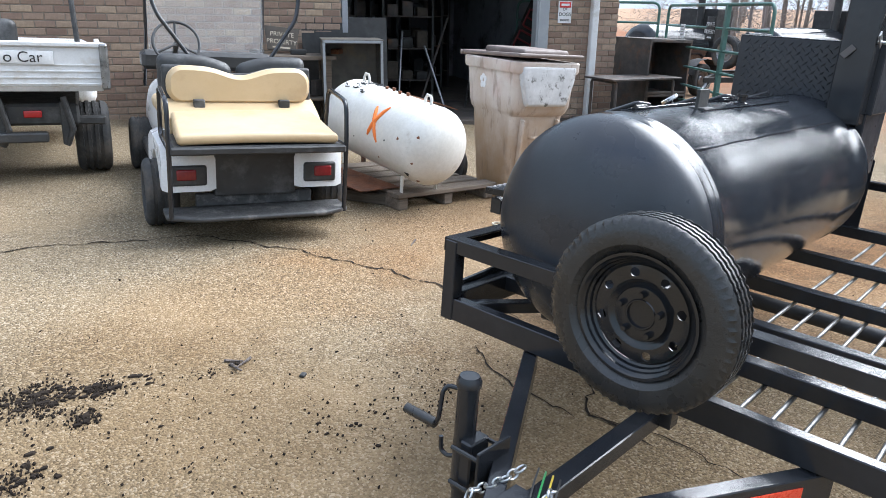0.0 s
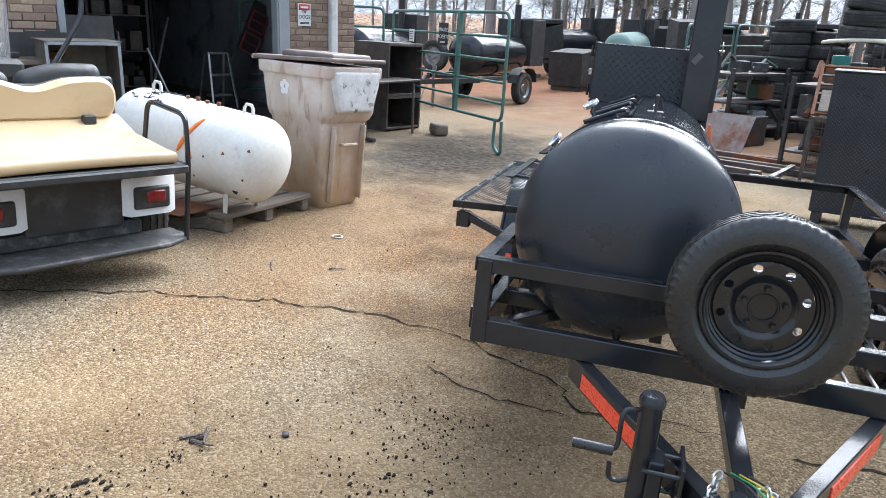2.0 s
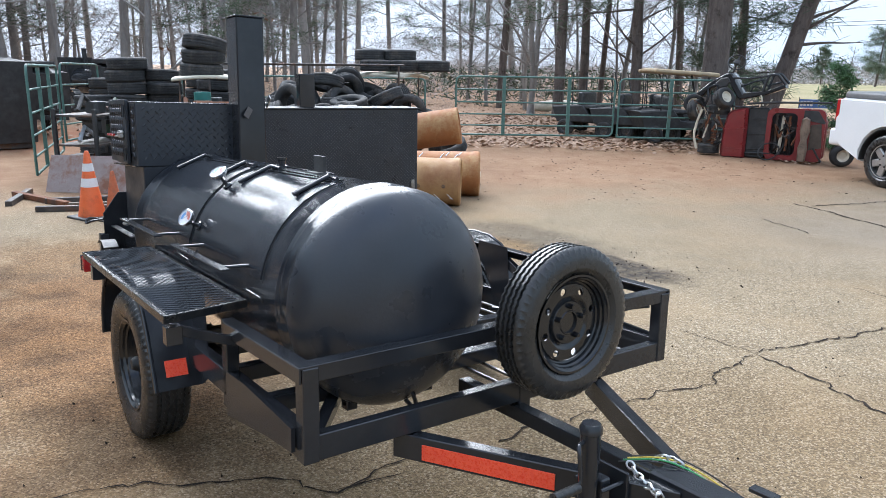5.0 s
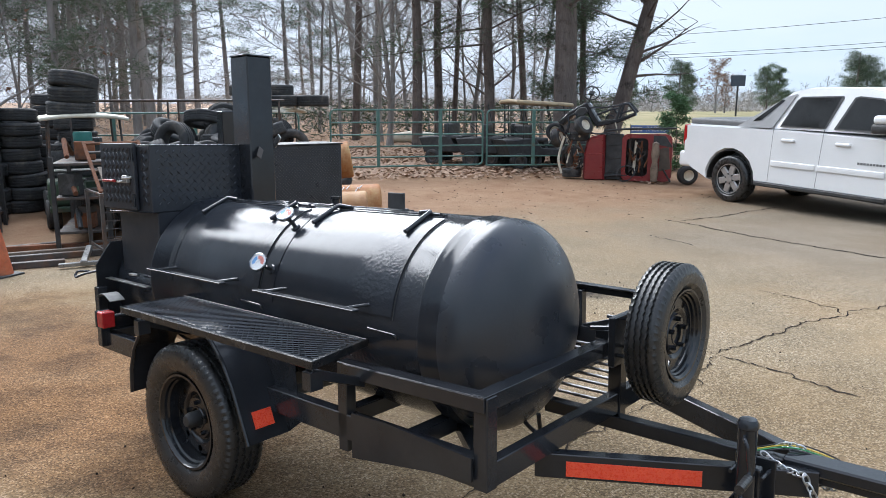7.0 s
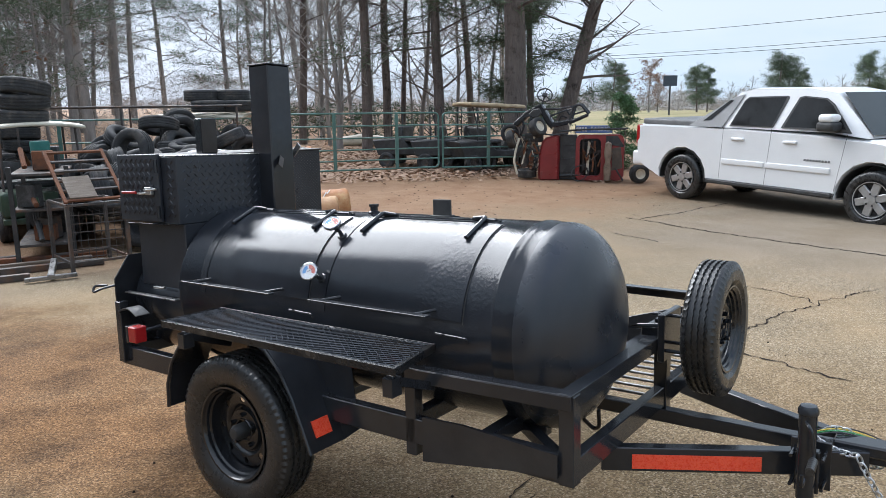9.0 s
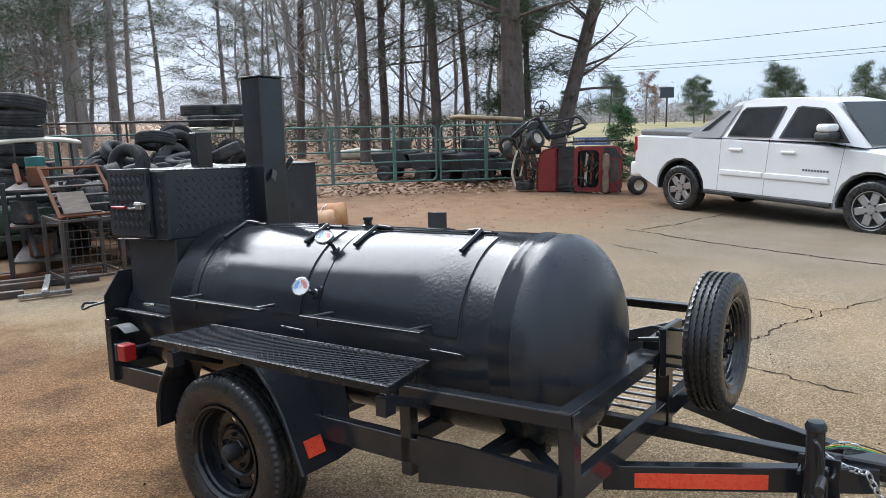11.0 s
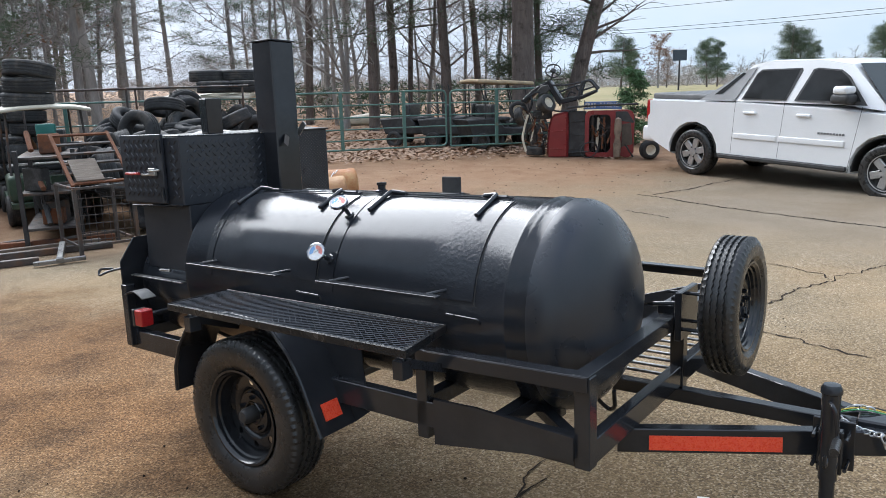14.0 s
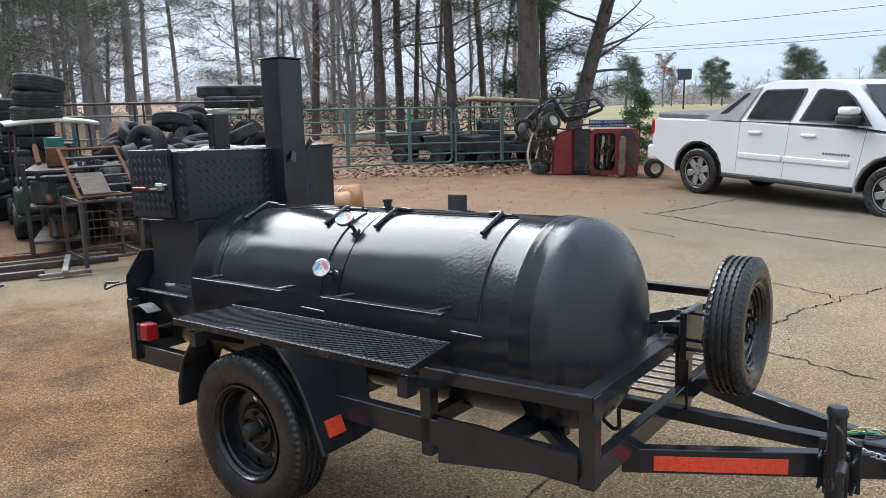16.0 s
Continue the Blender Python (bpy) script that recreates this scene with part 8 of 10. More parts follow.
def build_truck():
    WB = 3.34
    t = thing("pickup_truck", "white four-door sport truck parked on concrete", "pickup truck", stand(-3.12, 12.24, -23.2) @ Matrix.Scale(1.07, 4))
    lower = [(-1.08, 0.62), (-1.10, 0.98), (-1.05, 1.04), (-1.03, 1.30)] + [(1.0, 1.31), (2.4, 1.27), (3.25, 1.22), (4.1, 1.13), (4.28, 1.0), (4.30, 0.55), (4.1, 0.42)]
    lower += arch(WB, 0.40, 0.50, -8, 188) + [(WB - 0.52, 0.40), (0.52, 0.40)] + arch(0.0, 0.40, 0.50, -2, 188) + [(-0.9, 0.50)]
    b = bm_new()
    slab(b, lower, -0.99, 0.99, 0.035, tuck_at=0.09)
    part("body", b, TRUCK_WHITE, t, "glossy white body", 35)
    roof = [(0.45, 1.30), (0.66, 1.62), (0.98, 1.87), (1.25, 1.925), (2.2, 1.93), (2.62, 1.86), (3.2, 1.24)]
    b = bm_new()
    n = len(roof)
    rows = []
    for y, ins in ((-0.97, 0.0), (-0.80, 1.0), (-0.60, 1.03), (0.60, 1.03), (0.80, 1.0), (0.97, 0.0)):
        ring = []
        for x, z in roof:
            zz = 1.30 if ins == 0.0 else z
            if ins == 1.03:
                zz = z + (0.02 if z > 1.5 else 0)
            xx = x
            ring.append(b.verts.new((xx, y if ins else y * 1.0, zz if ins else min(z, 1.30))))
        rows.append(ring)
    for p, q in zip(rows, rows[1:]):
        for k in range(n - 1):
            b.faces.new((p[k], p[k + 1], q[k + 1], q[k]))
    bmesh.ops.remove_doubles(b, verts=b.verts[:], dist=0.0005)
    bmesh.ops.recalc_face_normals(b, faces=b.faces[:])
    part("cab", b, TRUCK_WHITE, t, "", 25)
    side = lambda x, z, s: Vector((x, s * (0.972 - 0.17 * (z - 1.30) / 0.57 + 0.012), z))

    def pane(name, pts, mt, s, lift=0.0, label=""):
        bb = bm_new()
        vs = [bb.verts.new(side(x, z, s) + Vector((0, s * lift, 0))) for x, z in pts]
        vi = [bb.verts.new(side(x, z, s) + Vector((0, s * (lift - 0.012), 0))) for x, z in pts]
        bb.faces.new(vs)
        bb.faces.new(list(reversed(vi)))
        for k in range(len(pts)):
            bb.faces.new((vs[k], vi[k], vi[(k + 1) % len(pts)], vs[(k + 1) % len(pts)]))
        bmesh.ops.recalc_face_normals(bb, faces=bb.faces[:])
        return part(name, bb, mt, t, label, 20)

    for s in (-1, 1):
        pane("window_trim", [(0.93, 1.33), (1.10, 1.74), (1.17, 1.80), (1.86, 1.82), (1.88, 1.78), (1.72, 1.335)], DULL_BLACK, s, 0.004)
        pane("rear_window", [(0.97, 1.355), (1.12, 1.73), (1.19, 1.78), (1.83, 1.80), (1.70, 1.355)], TRUCK_GLASS, s, 0.010, "dark tinted side window")
        pane("window_trim", [(1.86, 1.335), (2.04, 1.80), (2.12, 1.82), (2.48, 1.79), (2.62, 1.70), (2.98, 1.30)], DULL_BLACK, s, 0.004)
        pane("front_window", [(1.91, 1.355), (2.07, 1.78), (2.13, 1.80), (2.47, 1.77), (2.60, 1.68), (2.88, 1.355)], TRUCK_GLASS, s, 0.010, "side window reflecting the sky")
        pane("sail_panel", [(0.10, 1.30), (0.80, 1.30), (1.08, 1.84), (0.92, 1.80)], SAIL_GREY, s, 0.012, "grey plastic sail panel")
        pane("sail_window", [(0.40, 1.40), (0.55, 1.42), (0.90, 1.74), (0.84, 1.75)], TRUCK_GLASS, s, 0.02)
        y = 0.99 * s
        for x0, x1 in ((0.84, 1.63), (1.67, 2.72)):
            b = bm_new()
            rbox(b, (x0, y - 0.018, 0.70), (x1, y + 0.018, 0.79), 0.012, 2)
            part("side_moulding", b, TRUCK_WHITE, t)
        for x in (1.0, 1.93):
            h = bm_new()
            rbox(h, (x, y - 0.03, 1.10), (x + 0.24, y + 0.03, 1.15), 0.02, 3)
            part("door_handle", h, TRUCK_WHITE, t)
        for x0, z0, x1, z1 in ((0.80, 0.45, 0.83, 1.30), (1.66, 0.43, 1.72, 1.32), (2.80, 0.42, 2.92, 1.28)):
            g = bm_new()
            beam(g, (x0, y * 0.997, z0), (x1, y * 0.997, z1), 0.008, 0.006, 0.001, up=(1, 0, 0))
            part("door_seam", g, DULL_BLACK, t)
        g = bm_new()
        beam(g, (-1.0, y * 0.996, 1.255), (4.0, y * 0.996, 1.12), 0.006, 0.010, 0.002)
        part("waist_seam", g, TRUCK_GREY, t)
        g = bm_new()
        cbox(g, (0.55, min(0.80 * s, 1.03 * s), 0.36), (WB - 0.55, max(0.80 * s, 1.03 * s), 0.43), 0.02)
        part("running_board", g, DULL_BLACK, t)
        g = bm_new()
        cbox(g, (0.5, min(0.7 * s, 0.96 * s), 0.40), (WB - 0.5, max(0.7 * s, 0.96 * s), 0.46), 0.01)
        part("sill", g, DULL_BLACK, t)
        # badge as plain bars
        g = bm_new()
        for k in range(9):
            cbox(g, (2.30 + 0.047 * k, y + 0.001 * s, 0.865), (2.333 + 0.047 * k, y + 0.006 * s, 0.895), 0.001)
        part("badge", g, TRUCK_GREY, t)
        m = thing_part("door_mirror", t, Matrix.Translation((2.66, 1.07 * s, 1.42)))
        g = bm_new()
        rbox(g, (-0.09, -0.13, 0.03), (0.13, 0.13, 0.15), 0.05, 3)
        part("mirror_cap", g, TRUCK_WHITE, m)
        g = bm_new()
        rbox(g, (-0.11, -0.135, -0.10), (0.16, 0.135, 0.04), 0.05, 3)
        part("mirror_base", g, DULL_BLACK, m)
        l = bm_new()
        rbox(l, (-1.115, min(0.84 * s, 0.985 * s), 0.92), (-0.96, max(0.84 * s, 0.985 * s), 1.28), 0.03, 3)
        part("tail_lamp", l, RED_LENS, t, "red tail lamp")
        for x in (0.0, WB):
            w = thing_part("road_wheel", t, Matrix.Translation((x, 0.85 * s, 0.40)) @ (TO_RIGHT if s < 0 else TO_LEFT))
            g = bm_new()
            tyre(g, 0.40, 0.27, 0.25, Matrix(), 36, 3)
            part("tyre", g, RUBBER, w)
            g = bm_new()
            lathe(g, [(0.25, 0.115), (0.26, 0.125), (0.24, 0.12), (0.225, 0.06), (0.17, 0.05), (0.0, 0.05)], 36)
            part("rim_barrel", g, DULL_BLACK, w)
            for k in range(6):
                g = bm_new()
                cbox(g, (0.03, -0.056, 0), (0.238, 0.056, 0.04), 0.015, pose(0, 0, 0.07, 0, 0, 60 * k + 15))
                part("spoke", g, ALLOY, w)
            g = bm_new()
            lathe(g, [(0.236, 0.075), (0.246, 0.125), (0.258, 0.127), (0.258, 0.11)], 36)
            lathe(g, [(0.07, 0.09), (0.065, 0.12), (0.0, 0.122)], 20)
            part("alloy_disc", g, ALLOY, w)
            for k in range(6):
                a = radians(60 * k + 45)
                g = bm_new()
                lathe(g, [(0.014, 0), (0.012, 0.018), (0, 0.02)], 8, Matrix.Translation((0.085 * math.cos(a), 0.085 * math.sin(a), 0.105)))
                part("wheel_nut", g, DULL_BLACK, w)
            g = bm_new()
            spread(g, arch(x, 0.40, 0.497, -4, 184, 14), min(0.60 * s, 0.975 * s), max(0.60 * s, 0.975 * s), thick=0.01)
            part("arch_liner", g, DULL_BLACK, t)
    b = bm_new()
    rbox(b, (-1.20, -0.98, 0.52), (-0.95, 0.98, 0.80), 0.05, 3)
    part("rear_bumper", b, TRUCK_WHITE, t)
    b = bm_new()
    rbox(b, (-1.02, -0.93, 1.29), (0.42, 0.93, 1.40), 0.04, 3)
    part("bed_cover", b, TRUCK_GREY, t, "dark grey bed cover")
    b = bm_new()
    cbox(b, (-0.9, -0.7, 0.38), (4.1, 0.7, 0.62), 0.02)
    part("chassis", b, DULL_BLACK, t)
    b = bm_new()
    vs = [b.verts.new(p) for p in ((2.66, -0.74, 1.86), (2.66, 0.74, 1.86), (3.20, 0.86, 1.27), (3.20, -0.86, 1.27))]
    b.faces.new(vs)
    part("windshield", b, TRUCK_GLASS, t, "", 0)
    for v in t.children[-1].data.vertices:
        v.co += Vector((0.012, 0, 0.014))
    # a dark pickup behind it
    d = thing("pickup_truck", "dark blue pickup parked beyond the white truck", "pickup truck", upright(-3.2, 16.9, -18))
    b = bm_new()
    slab(b, [(-2.4, 0.5), (-2.4, 1.25), (0.2, 1.27), (0.6, 1.75), (1.8, 1.78), (2.4, 1.25), (3.4, 1.15), (3.5, 0.5)], -0.95, 0.95, 0.03)
    part("body", b, DARK_BLUE, d)
    for x in (-1.4, 2.3):
        for s in (-1, 1):
            w = thing_part("road_wheel", d, Matrix.Translation((x, 0.84 * s, 0.37)) @ (TO_RIGHT if s < 0 else TO_LEFT))
            g = bm_new()
            tyre(g, 0.37, 0.25, 0.21, Matrix(), 24, 3)
            part("tyre", g, RUBBER, w)
            g = bm_new()
            lathe(g, [(0.21, 0.11), (0.215, 0.12), (0.19, 0.06), (0.0, 0.07)], 24)
            part("rim", g, ALLOY, w)


def build_wrecks():
    # red cart tipped on its side, underside towards the yard; x along its length
    p0, p1 = (-7.55, 11.95), (-5.35, 12.9)
    ang = toward(p0, p1)
    t = thing("golf_cart", "dark red golf cart tipped over on its side", "golf cart", upright(p0[0], p0[1], ang), "wrecked golf carts")
    b = bm_new()
    slab(b, [(0.56, 0.0), (0.52, 0.10), (0.54, 0.62), (0.60, 0.90), (0.68, 0.98), (0.94, 1.04), (0.985, 1.02), (1.0, 0.60), (1.0, 0.03), (0.96, 0.0)], 0.0, 0.62, 0.045, tuck_at=0.07)
    body = part("rear_body", b, RED_CART, t, "dull red body shell", 40)
    b = bm_new()
    beam(b, (0.545, -0.003, 0.60), (0.985, -0.003, 0.62), 0.012, 0.02, 0.004)
    beam(b, (0.55, -0.003, 0.22), (0.985, -0.003, 0.20), 0.008, 0.010, 0.003)
    part("crease", b, RED_CART, body)
    b = bm_new()
    ring_plate(b, round_rect(1.36, 2.42, 0.02, 1.05, 0.13), round_rect(1.45, 1.92, 0.12, 0.96, 0.10), 0.10, 0.24)
    slab(b, [(1.94, 0.02), (1.94, 1.05), (2.30, 1.04), (2.44, 0.80), (2.44, 0.10), (2.36, 0.02)], 0.22, 0.85, 0.05, tuck_at=0.08)
    part("front_cowl", b, RED_CART, t, "dull red body shell", 40)
    b = bm_new()
    slab(b, [(2.02, 0.84), (2.02, 1.03), (2.28, 1.025), (2.43, 0.80), (2.40, 0.76)], 0.085, 0.20, 0.012)
    part("cowl_patch", b, DULL_BLACK, t)
    b = bm_new()
    slab(b, [(2.16, 0.24), (2.16, 0.74), (2.36, 0.78), (2.41, 0.30)], 0.088, 0.20, 0.01)
    part("inner_panel", b, BROWN_BOARD, t)
    b = bm_new()
    cbox(b, (0.99, 0.14, 0.03), (1.38, 0.5, 1.04), 0.02)
    for z in (0.2, 0.5, 0.8):
        beam(b, (1.0, 0.135, z), (1.37, 0.135, z + 0.02), 0.02, 0.012, 0.002)
    part("floor_pan", b, DULL_BLACK, t)
    # black sheet stands in for the unlit inside of the cowl opening
    b = bm_new()
    cbox(b, (1.40, 0.46, 0.06), (1.98, 0.5, 1.0), 0.01)
    part("bulkhead", b, DULL_BLACK, t)
    for x0, y0, z0, x1, z1, w, mt in ((1.62, 0.24, 0.16, 1.66, 0.92, 0.06, CREAM), (1.74, 0.2, 0.2, 1.78, 0.9, 0.045, RUST), (1.53, 0.3, 0.14, 1.52, 0.94, 0.05, OLD_STEEL), (1.46, 0.28, 0.62, 1.92, 0.66, 0.05, OLD_STEEL), (1.46, 0.3, 0.36, 1.92, 0.30, 0.04, DULL_BLACK)):
        b = bm_new()
        beam(b, (x0, y0, z0), (x1, y0 + 0.02, z1), w, 0.03, 0.004, up=(0, 1, 0))
        part("frame_rail", b, mt, t)
    rr_ = random.Random(6)
    for k in range(16):
        b = bm_new()
        x, z = rr_.uniform(1.48, 1.88), rr_.uniform(0.14, 0.9)
        pipe(b, rounded([(x, 0.3, z), (x + rr_.uniform(-0.12, 0.12), 0.14, z + rr_.uniform(-0.2, 0.2)), (x + rr_.uniform(-0.15, 0.15), 0.28, z + rr_.uniform(-0.25, 0.25))], 0.05), rr_.uniform(0.008, 0.022), 7)
        part("hose", b, rr_.choice((DULL_BLACK, OLD_STEEL, RUST, DULL_BLACK)), t)
    b = bm_new()
    slab(b, [(2.0, 0.02), (1.985, 0.30), (2.02, 0.45), (1.99, 0.62), (2.01, 0.86), (2.08, 0.90), (2.15, 0.86), (2.17, 0.62), (2.13, 0.45), (2.16, 0.30), (2.14, 0.02)], -0.06, 0.08, 0.03, tuck_at=0.04)
    part("seat_back", b, OLD_SEAT, t, "brown torn seat back", 40)
    for x, z, mt in ((0.15, 0.16, OLD_RUBBER), (0.30, 0.98, OLD_RUBBER)):
        w = thing_part("wheel", t, Matrix.Translation((x + 0.1, 0.25, z)) @ pose(0, 0, 0, 0, 0, 0))
        b = bm_new()
        tyre(b, 0.22, 0.2, 0.10, Matrix(), 26, 3)
        part("tyre", b, mt, w)
        b = bm_new()
        lathe(b, [(0.105, 0.07), (0.11, 0.08), (0.05, 0.05), (0, 0.05)], 18)
        part("rim", b, CREAM, w)
    rn = random.Random(3)
    for k in range(26):
        b = bm_new()
        x, z = rn.uniform(0.0, 0.46), rn.uniform(0.18, 0.95)
        pipe(b, [(x, 0.12, z), (x + rn.uniform(-0.15, 0.15), 0.06 + rn.uniform(-0.05, 0.1), z + rn.uniform(-0.3, 0.3)), (x + rn.uniform(-0.1, 0.2), 0.2, z + rn.uniform(-0.2, 0.2))], rn.uniform(0.008, 0.03), 8)
        part("axle_piece", b, rn.choice((OLD_STEEL, RUST, DULL_BLACK, CREAM)), t)
    b = bm_new()
    lathe(b, [(0, 0.30), (0.09, 0.30), (0.10, 0.32), (0.10, 0.56), (0.085, 0.60), (0.05, 0.62), (0.05, 0.70), (0.03, 0.72), (0.03, 0.95), (0, 0.95)], 18, Matrix.Translation((0.2, 0.22, 0)))
    part("motor", b, OLD_STEEL, t)
    b = bm_new()
    pipe(b, [(0.36 + 0.045 * math.cos(k * 0.7), 0.10 + 0.045 * math.sin(k * 0.7), 0.25 + 0.0035 * k) for k in range(80)], 0.008, 6)
    part("coil_spring", b, RUST, t)
    b = bm_new()
    pipe(b, rounded([(0.05, 0.0, 0.16), (-0.03, -0.02, 0.45), (0.02, 0.0, 0.75), (0.10, 0.0, 0.98)], 0.1), 0.026, 8)
    part("bumper_tube", b, CREAM, t)
    b = bm_new()
    mm = Matrix.Translation((1.46, -0.02, 0.19)) @ pose(0, 0, 0, 75, 60, 0)
    pipe(b, [mm @ Vector((0.16 * math.cos(a * math.pi / 10), 0.2 * math.sin(a * math.pi / 10), 0)) for a in range(20)], 0.013, 6, closed=True)
    part("steering_wheel", b, DULL_BLACK, t)
    for x0, z0, x1, z1 in ((0.95, 1.12, 1.5, 1.16), (1.5, 1.16, 2.5, 1.18), (2.25, 0.3, 2.42, 0.02), (0.98, 0.12, 1.5, 0.14)):
        b = bm_new()
        pipe(b, [(x0, 0.1, z0), (x1, 0.12, z1)], 0.022, 8)
        part("bar", b, DULL_BLACK, t)
    # black cart body thrown on top
    u = thing("golf_cart", "black golf cart chassis lying upside down on the red one", "golf cart", upright(p0[0] + 0.05, p0[1] + 0.1, ang, 0.02), "wrecked golf carts")
    b = bm_new()
    slab(b, [(-0.19, 1.27), (0.0, 1.45), (0.13, 1.556), (0.36, 1.68), (0.47, 1.72), (0.53, 1.66), (0.78, 1.26), (0.71, 1.15), (0.62, 1.24), (0.46, 1.50), (0.38, 1.50), (0.16, 1.42), (-0.06, 1.20)], 0.08, 0.85, 0.03, tuck_at=0.05)
    part("hood", b, FRAME_BLACK, u, "glossy black plastic hood", 40)
    b = bm_new()
    slab(b, [(0.20, 1.50), (0.30, 1.60), (0.44, 1.62), (0.50, 1.52), (0.42, 1.42), (0.26, 1.40)], 0.02, 0.10, 0.02)
    part("dash_panel", b, PLASTIC, u)
    b = bm_new()
    slab(b, [(0.66, 1.20), (0.76, 1.31), (1.18, 1.37), (1.52, 1.50), (1.54, 1.43), (1.20, 1.28), (0.80, 1.19)], 0.05, 0.75, 0.02)
    part("chassis", b, FRAME_BLACK, u, "", 40)
    for pts, r_ in (([(1.12, 0.08, 1.34), (1.20, 0.08, 1.66), (1.36, 0.08, 1.70), (1.54, 0.08, 1.48)], 0.028), ([(1.16, 0.6, 1.36), (1.24, 0.6, 1.68), (1.38, 0.6, 1.71), (1.56, 0.6, 1.50)], 0.025), ([(0.50, 0.1, 1.60), (0.85, 0.1, 1.60), (1.22, 0.1, 1.66)], 0.02), ([(0.62, 0.35, 1.42), (0.95, 0.35, 1.55), (1.18, 0.35, 1.60)], 0.02), ([(0.85, 0.3, 1.28), (0.92, 0.28, 1.46), (1.05, 0.3, 1.40)], 0.016), ([(0.05, 0.05, 1.42), (0.10, 0.02, 1.20), (0.02, 0.05, 1.02)], 0.024), ([(0.26, 0.05, 1.46), (0.24, 0.02, 1.22), (0.30, 0.05, 1.06)], 0.022), ([(-0.05, 0.08, 1.33), (0.18, 0.0, 1.46), (0.30, 0.05, 1.44)], 0.02), ([(1.0, 0.6, 1.62), (1.1, 0.6, 1.45), (1.45, 0.6, 1.55)], 0.02), ([(0.40, 0.0, 1.08), (0.72, -0.02, 1.02), (1.1, 0.0, 1.06)], 0.018)):
        b = bm_new()
        pipe(b, rounded(pts, 0.07), r_, 8)
        part("tube", b, FRAME_BLACK, u)
    for x, y, z, rx, ry in ((0.42, -0.06, 1.20, 35, 62), (-0.16, 0.12, 0.93, 20, 78), (-0.30, 0.62, 1.04, 80, 10)):
        golf_wheel(u, Matrix.Translation((x, y, z)) @ pose(0, 0, 0, rx, ry, 0), disc=CREAM)
    b = bm_new()
    mm = Matrix.Translation((0.54, 0.3, 1.92)) @ pose(0, 0, 0, 58, 14, 0)
    pipe(b, [mm @ Vector((0.17 * math.cos(a * math.pi / 12), 0.17 * math.sin(a * math.pi / 12), 0)) for a in range(24)], 0.015, 8, closed=True)
    for a in (90, 210, 330):
        pipe(b, [mm @ Vector((0, 0, -0.01)), mm @ Vector((0.165 * math.cos(radians(a)), 0.165 * math.sin(radians(a)), 0))], 0.012, 6)
    pipe(b, [mm @ Vector((0, 0, 0)), (0.46, 0.35, 1.62)], 0.02, 8)
    rbox(b, (-0.06, -0.05, -0.03), (0.06, 0.05, 0.03), 0.02, 2, m=mm)
    part("steering_wheel", b, DULL_BLACK, u)
    b = bm_new()
    beam(b, (1.16, 0.1, 1.06), (1.10, 0.1, 1.28), 0.10, 0.02)
    beam(b, (1.22, 0.1, 1.06), (1.32, 0.12, 1.20), 0.06, 0.02)
    part("bracket", b, CREAM, u)
    # loose wheel by the truck
    w = thing_part("wheel", t, t.matrix_basis.inverted() @ upright(-5.05, 13.15, ang, 0.21) @ pose(0, 0, 0, 90, 0, 20), "small wheel with a cream rim fallen off the cart")
    b = bm_new()
    tyre(b, 0.21, 0.2, 0.105, Matrix(), 26, 3)
    part("tyre", b, OLD_RUBBER, w)
    b = bm_new()
    lathe(b, [(0.11, 0.08), (0.115, 0.09), (0.07, 0.05), (0, 0.05)], 18)
    part("rim", b, CREAM, w)
    # dark carts behind the gate
    for x, y, turn, roof in ((-11.3, 13.2, 20, False), (-10.25, 13.45, 28, False), (-9.35, 13.75, 60, True), (-9.95, 14.2, 35, False)):
        f = thing("golf_cart", "dark derelict golf cart behind the green gate", "golf cart", upright(x, y, turn), "derelict golf carts")
        b = bm_new()
        slab(b, [(-1.0, 0.35), (-1.15, 0.75), (-0.3, 0.80), (-0.1, 0.55), (0.5, 0.5), (0.7, 0.8), (1.15, 0.72), (1.25, 0.35)], -0.52, 0.52, 0.03)
        part("body", b, DULL_BLACK, f)
        b = bm_new()
        rbox(b, (-0.45, -0.48, 0.78), (-0.3, 0.48, 1.12), 0.05, 3)
        rbox(b, (-0.35, -0.48, 0.70), (0.1, 0.48, 0.80), 0.04, 3)
        part("seat", b, PLASTIC, f)
        for s in (-1, 1):
            for xx in (-0.75, 0.9):
                golf_wheel(f, Matrix.Translation((xx, 0.48 * s, 0.215)) @ (TO_RIGHT if s < 0 else TO_LEFT), disc=OLD_STEEL)
            b = bm_new()
            rail_tube(b, [(-0.6, 0.46 * s, 0.6), (-0.62, 0.46 * s, 1.62)], 0.016)
            part("roof_post", b, DULL_BLACK, f)
            b = bm_new()
            rail_tube(b, [(0.75, 0.46 * s, 0.6), (0.5, 0.46 * s, 1.62)], 0.016)
            part("roof_post", b, DULL_BLACK, f)
        if roof:
            b = bm_new()
            rbox(b, (-0.85, -0.56, 1.60), (0.75, 0.56, 1.69), 0.04, 3, shape=lambda p: Vector((p.x, p.y, p.z - 0.05 * p.x + 0.03 * math.cos(2.6 * p.y))))
            part("roof", b, TAN_ROOF, f, "weathered tan roof")
        b = bm_new()
        mm = Matrix.Translation((0.35, -0.25, 1.0)) @ pose(0, 0, 0, 0, 45, 0)
        pipe(b, [mm @ Vector((0.16 * math.cos(a * math.pi / 10), 0.16 * math.sin(a * math.pi / 10), 0)) for a in range(20)], 0.012, 6, closed=True)
        part("steering_wheel", b, PLASTIC, f)
